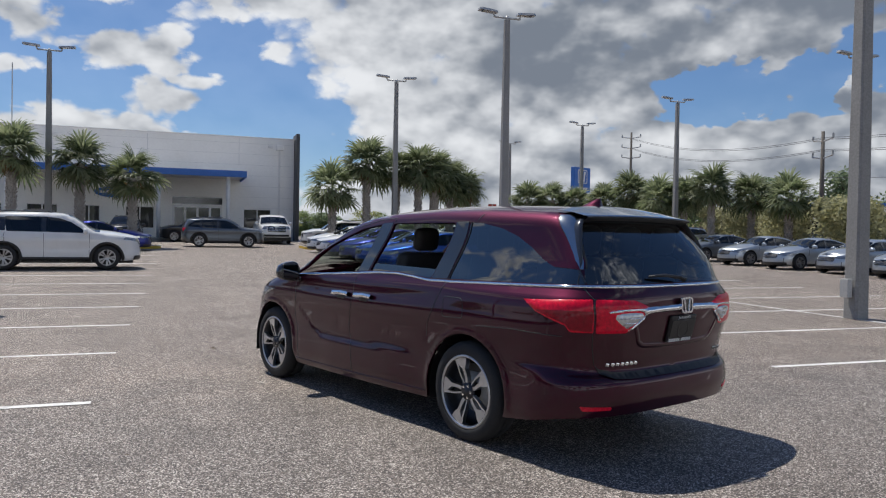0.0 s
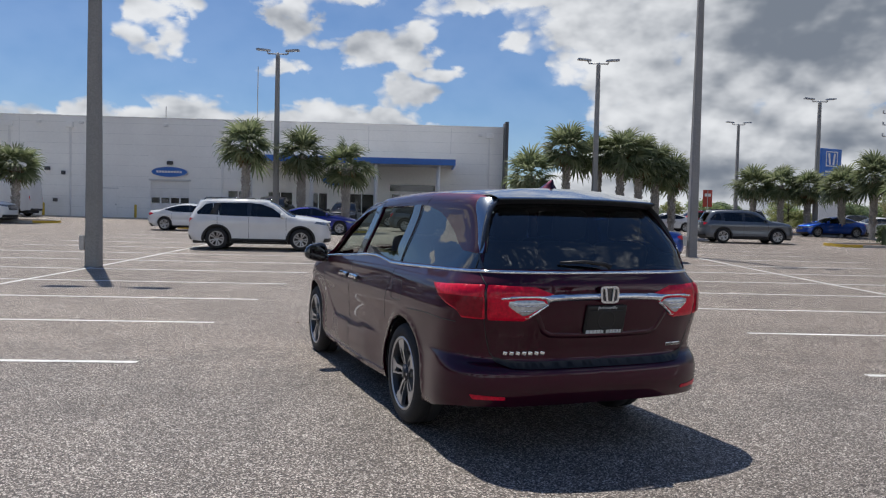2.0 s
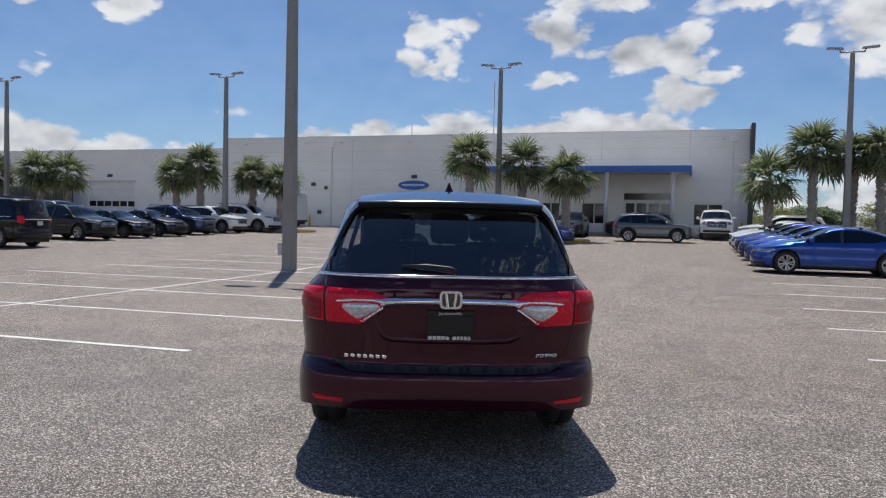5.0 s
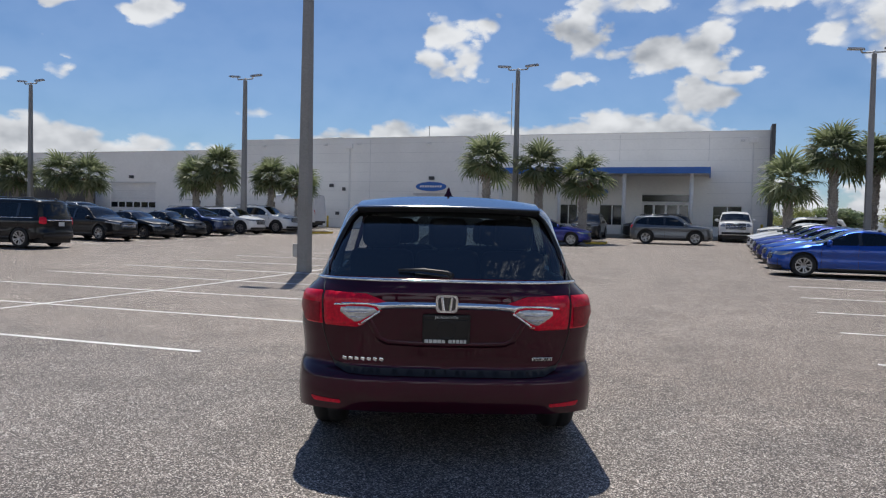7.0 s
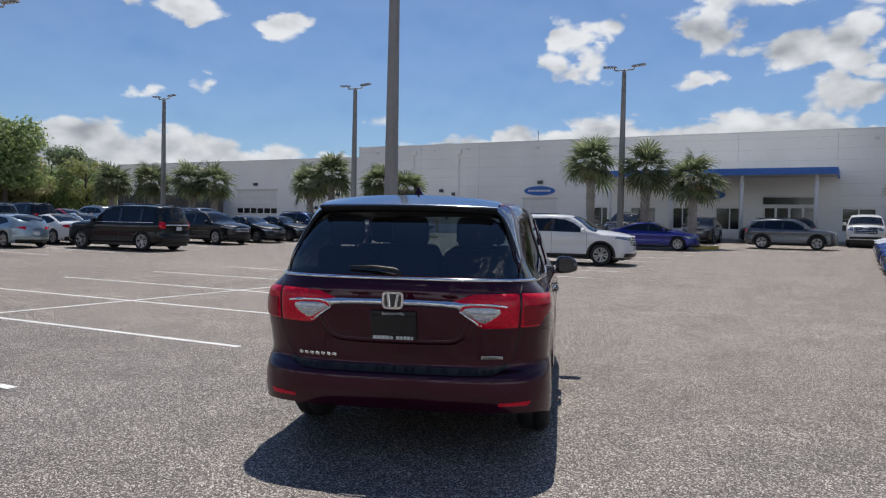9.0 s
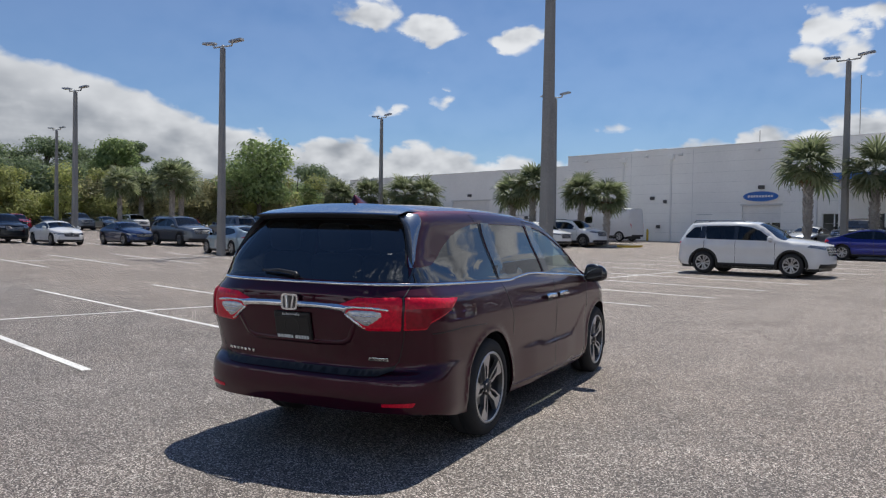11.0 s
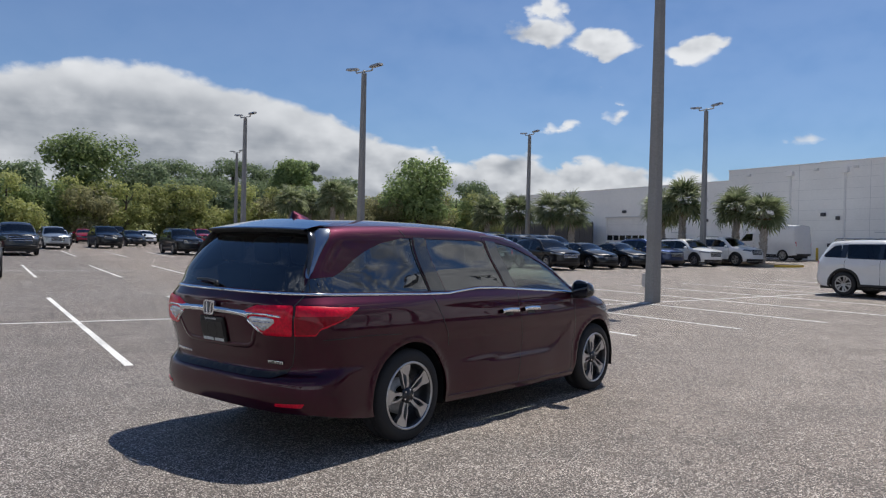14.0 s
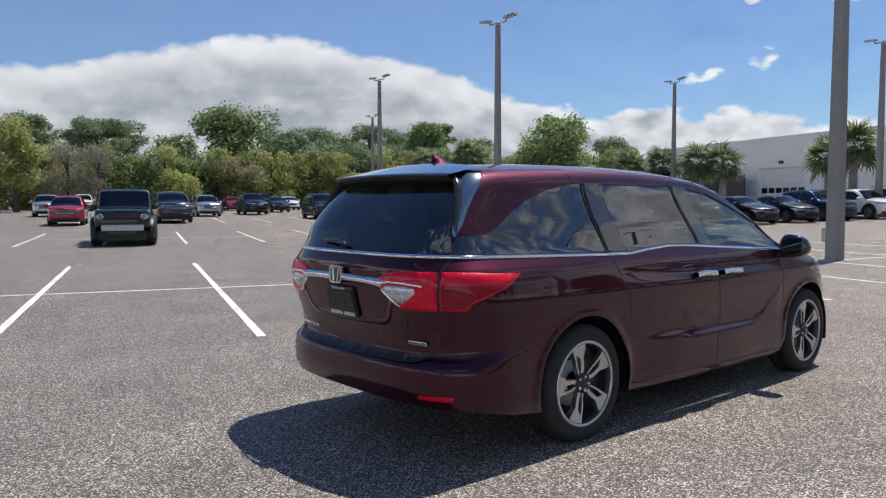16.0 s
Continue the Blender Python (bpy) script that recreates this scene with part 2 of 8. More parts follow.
def tinted_glass(name, tint, gloss_rough=0.0, least=0.11):
    if name in MATS:
        return MATS[name]
    m = bpy.data.materials.new(name)
    m.use_nodes = True
    t = m.node_tree
    t.nodes.clear()
    clear = add_node(t, "ShaderNodeBsdfTransparent", Color=(*tint, 1))
    gloss = add_node(t, "ShaderNodeBsdfGlossy", Roughness=gloss_rough, Color=(1, 1, 1, 1))
    facing = add_node(t, "ShaderNodeLayerWeight", Blend=0.5)
    power = t.nodes.new("ShaderNodeMath")
    power.operation = "POWER"
    power.inputs[1].default_value = 5.0
    t.links.new(facing.outputs["Facing"], power.inputs[0])
    share = add_node(t, "ShaderNodeMapRange", To_Min=least, To_Max=1.0)
    t.links.new(power.outputs[0], share.inputs["Value"])
    mix = t.nodes.new("ShaderNodeMixShader")
    o = t.nodes.new("ShaderNodeOutputMaterial")
    t.links.new(share.outputs[0], mix.inputs[0])
    t.links.new(clear.outputs[0], mix.inputs[1])
    t.links.new(gloss.outputs[0], mix.inputs[2])
    t.links.new(mix.outputs[0], o.inputs[0])
    MATS[name] = m
    return m


def lens(name, color, rough=0.4, metal=0.0):
    return material(name, color, rough=rough, coat=0.55, vary=0.25, grain=45.0, spec=0.1, metal=metal)


def asphalt():
    m = bpy.data.materials.new("asphalt")
    m.use_nodes = True
    t = m.node_tree
    p = t.nodes["Principled BSDF"]
    p.inputs["Roughness"].default_value = 0.68
    p.inputs["Specular IOR Level"].default_value = 0.5
    tc = t.nodes.new("ShaderNodeTexCoord")

    def tex(kind, **v):
        n = add_node(t, kind, **v)
        t.links.new(tc.outputs["Object"], n.inputs["Vector"])
        return n

    stones = tex("ShaderNodeTexVoronoi", Scale=125.0)
    broad = tex("ShaderNodeTexNoise", Scale=0.16, Detail=6.0, Roughness=0.6)
    mid = tex("ShaderNodeTexNoise", Scale=1.1, Detail=8.0, Roughness=0.68)
    fine = tex("ShaderNodeTexNoise", Scale=70.0, Detail=6.0, Roughness=0.8)

    def maths(op, a, b=0.0, clamp=False):
        n = t.nodes.new("ShaderNodeMath")
        n.operation, n.use_clamp = op, clamp
        for slot, v in enumerate((a, b)):
            if isinstance(v, (int, float)):
                n.inputs[slot].default_value = v
            else:
                t.links.new(v, n.inputs[slot])
        return n.outputs[0]

    def spread(v, lo, hi, a, b):
        n = add_node(t, "ShaderNodeMapRange", From_Min=lo, From_Max=hi, To_Min=a, To_Max=b)
        n.interpolation_type = "SMOOTHSTEP"
        t.links.new(v, n.inputs["Value"])
        return n.outputs[0]

    # pale chips stand among dark binder
    sep = t.nodes.new("ShaderNodeSeparateColor")
    t.links.new(stones.outputs["Color"], sep.inputs[0])
    speck = maths("ADD", maths("MULTIPLY", sep.outputs[0], 0.72), maths("MULTIPLY", fine.outputs["Fac"], 0.36))
    ramp = t.nodes.new("ShaderNodeValToRGB")
    e = ramp.color_ramp.elements
    e[0].position, e[0].color = 0.14, (0.014, 0.013, 0.013, 1)
    e[1].position, e[1].color = 0.90, (0.78, 0.73, 0.67, 1)
    for at, tone in ((0.42, (0.070, 0.058, 0.051, 1)), (0.66, (0.178, 0.147, 0.128, 1)), (0.79, (0.42, 0.372, 0.332, 1))):
        ramp.color_ramp.elements.new(at).color = tone
    t.links.new(speck, ramp.inputs[0])
    # the older, coarser coat about the middle of the lane, darker and bluer than the rest
    place = t.nodes.new("ShaderNodeSeparateXYZ")
    t.links.new(tc.outputs["Object"], place.inputs[0])
    wave = maths("MULTIPLY", maths("SUBTRACT", mid.outputs["Fac"], 0.5), 3.2)
    far = spread(maths("ADD", place.outputs["Y"], wave), -1.2, 1.8, 1.0, 0.0)
    worn = maths("MULTIPLY", far, spread(broad.outputs["Fac"], 0.36, 0.60, 0.55, 1.0))
    tone = maths("MULTIPLY", spread(mid.outputs["Fac"], 0.3, 0.7, 0.82, 1.2), spread(broad.outputs["Fac"], 0.3, 0.7, 0.88, 1.12))
    hsv = t.nodes.new("ShaderNodeHueSaturation")
    t.links.new(ramp.outputs[0], hsv.inputs["Color"])
    t.links.new(maths("MULTIPLY", tone, maths("SUBTRACT", 1.06, maths("MULTIPLY", worn, 0.18))), hsv.inputs["Value"])
    t.links.new(maths("SUBTRACT", 1.40, maths("MULTIPLY", worn, 0.40)), hsv.inputs["Saturation"])
    t.links.new(hsv.outputs[0], p.inputs["Base Color"])
    b = add_node(t, "ShaderNodeBump", Strength=0.6, Distance=0.006)
    t.links.new(speck, b.inputs["Height"])
    t.links.new(b.outputs[0], p.inputs["Normal"])
    return m


M_ASPHALT = asphalt()
M_LINE = material("lot_line_paint", (0.72, 0.71, 0.68), rough=0.75, vary=0.28, grain=30.0, stain=0.25, stain_scale=0.9, bump=0.2)
M_WALL = material("wall_paint", (0.86, 0.845, 0.81), rough=0.8, vary=0.03, grain=6.0, stain=0.06, stain_scale=0.25, bump=0.05)
M_WALL_JOINT = material("wall_joint", (0.60, 0.60, 0.59), rough=0.85)
M_BLUE = material("canopy_blue", (0.02, 0.13, 0.46), rough=0.4, stain=0.08)
M_WHITE = material("white_metal", (0.75, 0.74, 0.72), rough=0.5, stain=0.06)
M_SOFFIT = material("soffit", (0.62, 0.60, 0.57), rough=0.8)
M_POLE = material("pole_concrete", (0.27, 0.265, 0.255), rough=0.9, vary=0.15, grain=25.0, stain=0.12, stain_scale=0.8, bump=0.2)
M_GREYMETAL = material("grey_metal", (0.46, 0.46, 0.45), rough=0.5, metal=0.4, stain=0.1)
M_DARKMETAL = material("dark_metal", (0.07, 0.07, 0.075), rough=0.5, metal=0.3)
M_CHROME = material("chrome", (0.82, 0.83, 0.85), rough=0.07, metal=1.0, vary=0.02)
M_BLACK = material("black_plastic", (0.010, 0.010, 0.011), rough=0.45, grain=200.0, bump=0.05)
M_GLOSSBLACK = material("gloss_black", (0.02, 0.021, 0.024), rough=0.12, coat=1.0, coat_rough=0.04, vary=0.03)
M_MIRROR = material("mirror_glass", (0.10, 0.11, 0.12), rough=0.03, metal=1.0, vary=0.02)
# Gloss black trim; grey metal base puts the sky's reflection into the colour.
M_SKYSHEEN = material("black_sky_sheen", (0.36, 0.39, 0.42), rough=0.16, metal=1.0, coat=1.0, vary=0.03)
M_RUBBER = material("rubber", (0.02, 0.02, 0.021), rough=0.8, grain=80.0, bump=0.15)
M_ALLOY = material("alloy", (0.55, 0.56, 0.58), rough=0.28, metal=0.95, vary=0.05)
M_CASTALLOY = material("cast_alloy", (0.34, 0.345, 0.36), rough=0.3, metal=0.9, vary=0.05)
M_ALLOYDARK = material("alloy_dark", (0.045, 0.046, 0.05), rough=0.35, metal=0.5)
M_REDLENS = lens("red_lens", (0.66, 0.002, 0.028))
M_DEEPLENS = lens("deep_red_lens", (0.26, 0.001, 0.012))
M_CLEARLENS = lens("clear_lens", (0.30, 0.31, 0.33), rough=0.18, metal=0.7)
M_REVERSE = material("reversing_lens", (0.58, 0.60, 0.61), rough=0.22, metal=0.55, coat=1.0, vary=0.3, grain=50.0)
M_PRIVACY = tinted_glass("privacy_glass", (0.075, 0.083, 0.09), least=0.16)
M_REARGLASS = tinted_glass("rear_glass", (0.30, 0.335, 0.36), least=0.105)
M_FRONTGLASS = tinted_glass("front_glass", (0.58, 0.68, 0.64))
M_CARGLASS = tinted_glass("car_glass", (0.085, 0.095, 0.105), least=0.06)
M_WINDOW = tinted_glass("window_glass", (0.16, 0.18, 0.20))
M_SEAT = material("seat_leather", (0.045, 0.042, 0.042), rough=0.6, grain=90.0, bump=0.1)
M_INTERIOR = material("car_interior", (0.06, 0.057, 0.055), rough=0.8)
M_PLATE = material("plate_white", (0.6, 0.62, 0.62), rough=0.5)
M_TRUNK = material("palm_trunk", (0.38, 0.35, 0.315), rough=0.95, vary=0.35, grain=14.0, stain=0.2, bump=0.6, piece=0.15)
M_BARK = material("bark", (0.09, 0.075, 0.06), rough=0.95, vary=0.3, grain=14.0, bump=0.5, piece=0.15)
M_HEDGE = material("hedge_leaf", (0.035, 0.06, 0.018), rough=0.6, vary=0.4, grain=8.0)
M_KERB = material("kerb_concrete", (0.42, 0.40, 0.36), rough=0.9, vary=0.12, stain=0.12, bump=0.1)
M_YELLOW = material("yellow_paint", (0.62, 0.42, 0.05), rough=0.7, vary=0.15, stain=0.15)
M_MULCH = material("mulch", (0.12, 0.075, 0.045), rough=0.95, vary=0.5, grain=25.0, bump=0.6)
M_GRASS = material("grass", (0.07, 0.10, 0.03), rough=0.9, vary=0.4, grain=9.0, stain=0.25, bump=0.4)


def leaf_material(name, color, other, piece=0.15):
    m = bpy.data.materials.new(name)
    m.use_nodes = True
    t = m.node_tree
    p = t.nodes["Principled BSDF"]
    p.inputs["Roughness"].default_value = 0.5
    p.inputs["Specular IOR Level"].default_value = 0.35
    geo = t.nodes.new("ShaderNodeNewGeometry")
    info = t.nodes.new("ShaderNodeObjectInfo")
    mix = t.nodes.new("ShaderNodeMix")
    mix.data_type = "RGBA"
    mix.inputs["A"].default_value, mix.inputs["B"].default_value = (*color, 1), (*other, 1)
    t.links.new(geo.outputs["Random Per Island"], mix.inputs["Factor"])
    hsv = t.nodes.new("ShaderNodeHueSaturation")
    spread = add_node(t, "ShaderNodeMapRange", To_Min=1 - piece, To_Max=1 + piece)
    t.links.new(info.outputs["Random"], spread.inputs["Value"])
    t.links.new(spread.outputs[0], hsv.inputs["Value"])
    t.links.new(mix.outputs["Result"], hsv.inputs["Color"])
    t.links.new(hsv.outputs[0], p.inputs["Base Color"])
    trans = t.nodes.new("ShaderNodeBsdfTranslucent")
    t.links.new(hsv.outputs[0], trans.inputs[0])
    ms = t.nodes.new("ShaderNodeMixShader")
    ms.inputs[0].default_value = 0.55
    o = t.nodes["Material Output"]
    t.links.new(p.outputs[0], ms.inputs[1])
    t.links.new(trans.outputs[0], ms.inputs[2])
    t.links.new(ms.outputs[0], o.inputs[0])
    return m


M_FROND = leaf_material("palm_frond", (0.10, 0.135, 0.06), (0.30, 0.33, 0.19))
M_DEADFROND = leaf_material("dead_frond", (0.16, 0.10, 0.045), (0.22, 0.15, 0.075))
M_LEAF = leaf_material("broad_leaf", (0.19, 0.26, 0.11), (0.34, 0.42, 0.18))
M_LEAFDARK = leaf_material("dark_leaf", (0.15, 0.21, 0.12), (0.28, 0.34, 0.19))
M_LEAFLIGHT = leaf_material("spring_leaf", (0.28, 0.32, 0.11), (0.43, 0.44, 0.18))
M_TWIG = leaf_material("bare_twig", (0.20, 0.18, 0.14), (0.33, 0.30, 0.24))
M_LEAFDRY = leaf_material("olive_leaf", (0.26, 0.265, 0.14), (0.40, 0.38, 0.21))

# ---- mesh helpers ----
from mathutils.geometry import delaunay_2d_cdt

LOT_TURN = Matrix.Rotation(radians(-20), 4, "Z")


def lot(x, y, z=0.0, turn=0.0):
    """A pose in the parking lot's own axes: x across the aisles, y towards the building."""
    return LOT_TURN @ pose(x, y, z, 0, 0, turn)


def soft(v, w):
    return w * np.log1p(np.exp(np.clip(np.asarray(v, float) / w, -50, 50)))


def rise(x, y):
    """The ground's height in the lot's axes: it climbs gently towards the building and to both sides."""
    return (0.022 * (soft(np.asarray(y) - 9.0, 3) - soft(np.asarray(y) - 54.0, 3))
            + 0.016 * (soft(-np.asarray(x) - 24.0, 4) - soft(-np.asarray(x) - 76.0, 4))
            + 0.006 * (soft(np.asarray(x) - 18.0, 4) - soft(np.asarray(x) - 60.0, 4)))


def on_lot(x, y, turn=0.0, up=0.0):
    return lot(x, y, float(rise(x, y)) + up, turn)


def mesh_from(verts, faces, mats, name="mesh", smooth=False, normals=None, face_mats=None):
    me = bpy.data.meshes.new(name)
    me.from_pydata([tuple(map(float, v)) for v in verts], [], [tuple(map(int, f)) for f in faces])
    for m in mats if isinstance(mats, (list, tuple)) else [mats]:
        me.materials.append(m)
    if smooth:
        me.shade_smooth()
    if face_mats is not None:
        me.polygons.foreach_set("material_index", face_mats)
    if normals is not None:
        me.normals_split_custom_set_from_vertices([tuple(map(float, n)) for n in normals])
    me.update()
    return me


def part(name, bm, mat, parent=None, label="", m=None, smooth=False):
    """Links a bmesh (or a mesh) as one mesh object under a thing or a part."""
    if isinstance(bm, bmesh.types.BMesh):
        me = bpy.data.meshes.new(name)
        bm.to_mesh(me)
        bm.free()
        me.materials.append(mat)
        if smooth:
            me.shade_smooth()
    else:
        me = bm
        if mat is not None and not me.materials:
            me.materials.append(mat)
    ob = new(name, me)
    if parent is not None:
        ob.parent = parent
    if m is not None:
        ob.matrix_basis = m
    return tagged(ob, label)


def lettering(text, size, mat, parent, m, depth=0.002, stretch=1.0):
    """Words in the built-in font as a thin mesh, centred, standing in x and z and facing -y."""
    cu = bpy.data.curves.new("words", "FONT")
    cu.body, cu.size, cu.extrude = text, size, depth / 2
    cu.align_x, cu.align_y = "CENTER", "CENTER"
    cu.resolution_u = 2
    holder = bpy.data.objects.new("words", cu)
    scene.collection.objects.link(holder)
    bpy.context.view_layer.update()
    me = bpy.data.meshes.new_from_object(holder.evaluated_get(bpy.context.evaluated_depsgraph_get()))
    bpy.data.objects.remove(holder)
    bpy.data.curves.remove(cu)
    me.materials.clear()
    me.transform(Matrix.Diagonal((stretch, 1, 1, 1)))
    return part("lettering", me, mat, parent, m=m @ pose(0, 0, 0, 90))


def thing(name, label, category, group="", kind="", m=None):
    ob = new(name)
    ob.empty_display_size = 0.2
    if m is not None:
        ob.matrix_basis = m
    return tagged(ob, label, category, group, kind)


def box(bm, x0, x1, y0, y1, z0, z1, bevel=0.0, m=None):
    vs = [bm.verts.new((x, y, z)) for z in (z0, z1) for y in (y0, y1) for x in (x0, x1)]
    fs = [bm.faces.new([vs[i] for i in q]) for q in ((0, 2, 3, 1), (4, 5, 7, 6), (0, 1, 5, 4), (2, 6, 7, 3), (0, 4, 6, 2), (1, 3, 7, 5))]
    if bevel:
        r = bmesh.ops.bevel(bm, geom=list({e for f in fs for e in f.edges}), offset=bevel, segments=2, affect="EDGES", profile=0.5)
        vs = list({v for f in r["faces"] for v in f.verts} | {v for v in vs if v.is_valid})
    if m is not None:
        bmesh.ops.transform(bm, matrix=m, verts=[v for v in vs if v.is_valid])
    return bm


def a_box(*args, **kw):
    return box(bmesh.new(), *args, **kw)


def tube(bm, points, radii, sides=10, cap=True):
    """A round bar through points with a radius at each."""
    rings = []
    pts = [Vector(p) for p in points]
    for i, p in enumerate(pts):
        d = (pts[min(i + 1, len(pts) - 1)] - pts[max(i - 1, 0)]).normalized()
        a = d.orthogonal().normalized() if abs(d.z) < 0.99 else Vector((1, 0, 0))
        b = d.cross(a)
        a = b.cross(d)
        r = radii[i] if isinstance(radii, (list, tuple)) else radii
        rings.append([bm.verts.new(p + (a * math.cos(k * math.tau / sides) + b * math.sin(k * math.tau / sides)) * r) for k in range(sides)])
    for u, v in zip(rings, rings[1:]):
        # keep neighbouring rings from twisting
        s = min(range(sides), key=lambda k: (v[k].co - u[0].co).length)
        v[:] = v[s:] + v[:s]
        for k in range(sides):
            bm.faces.new((u[k], u[(k + 1) % sides], v[(k + 1) % sides], v[k]))
    if cap:
        bm.faces.new(rings[0][::-1])
        bm.faces.new(rings[-1])
    return bm


def lathe(profile, sides=32, axis="X"):
    """Turns (radius, along) pairs round an axis."""
    bm = bmesh.new()
    rings = []
    for r, a in profile:
        ring = []
        for k in range(sides):
            c, s = math.cos(k * math.tau / sides) * r, math.sin(k * math.tau / sides) * r
            ring.append(bm.verts.new((a, c, s) if axis == "X" else (c, s, a)))
        rings.append(ring)
    for u, v in zip(rings, rings[1:]):
        for k in range(sides):
            bm.faces.new((u[k], u[(k + 1) % sides], v[(k + 1) % sides], v[k]))
    bmesh.ops.recalc_face_normals(bm, faces=bm.faces)
    return bm


def extruded(outline, depth, bevel=0.0):
    """A flat outline in x and z, given depth along y."""
    bm = bmesh.new()
    f = bm.faces.new([bm.verts.new((x, 0, z)) for x, z in outline])
    r = bmesh.ops.extrude_face_region(bm, geom=[f])
    bmesh.ops.translate(bm, vec=(0, depth, 0), verts=[v for v in r["geom"] if isinstance(v, bmesh.types.BMVert)])
    bmesh.ops.recalc_face_normals(bm, faces=bm.faces)
    if bevel:
        bmesh.ops.bevel(bm, geom=list(bm.edges), offset=bevel, segments=2, affect="EDGES")
    return bm


def curve_table(points, n=200):
    """A smooth curve through (u, v) pairs, u rising, as two arrays."""
    u, v = np.array(points, float).T
    slope = np.zeros(len(u))
    d = np.diff(v) / np.diff(u)
    slope[1:-1] = np.where(d[:-1] * d[1:] > 0, 2 * d[:-1] * d[1:] / np.where(d[:-1] + d[1:] == 0, 1, d[:-1] + d[1:]), 0)
    slope[0], slope[-1] = d[0], d[-1]
    uu = np.unique(np.r_[np.linspace(u[0], u[-1], n), u])
    k = np.clip(np.searchsorted(u, uu, side="right") - 1, 0, len(u) - 2)
    h = u[k + 1] - u[k]
    s = (uu - u[k]) / h
    vv = ((2 * s ** 3 - 3 * s ** 2 + 1) * v[k] + (s ** 3 - 2 * s ** 2 + s) * h * slope[k]
          + (-2 * s ** 3 + 3 * s ** 2) * v[k + 1] + (s ** 3 - s ** 2) * h * slope[k + 1])
    return uu, vv


def inside(poly, pts):
    """Which of the points lie within the polygon."""
    x, y = pts[:, 0], pts[:, 1]
    hit = np.zeros(len(pts), bool)
    a = np.asarray(poly)
    for (x0, y0), (x1, y1) in zip(a, np.roll(a, -1, 0)):
        cross = (y0 > y) != (y1 > y)
        with np.errstate(divide="ignore", invalid="ignore"):
            hit ^= cross & (x < (x1 - x0) * (y - y0) / (y1 - y0) + x0)
    return hit


def denser(poly, step, closed=True):
    a = np.asarray(poly, float)
    pairs = list(zip(a, np.roll(a, -1, 0))) if closed else list(zip(a, a[1:]))
    got = []
    for p, q in pairs:
        n = max(1, int(math.ceil(np.linalg.norm(q - p) / step)))
        got += [p + (q - p) * k / n for k in range(n)]
    if not closed:
        got.append(a[-1])
    return np.array(got)


def rounded(poly, r, n=4):
    """The polygon with its corners rounded off."""
    a = [np.array(p, float) for p in poly]
    got = []
    for i, p in enumerate(a):
        u, v = a[i - 1] - p, a[(i + 1) % len(a)] - p
        lu, lv = np.linalg.norm(u), np.linalg.norm(v)
        k = min(r, lu * 0.45, lv * 0.45)
        s, e = p + u / lu * k, p + v / lv * k
        for j in range(n + 1):
            t = j / n
            got.append((1 - t) ** 2 * s + 2 * t * (1 - t) * p + t * t * e)
    return np.array(got)


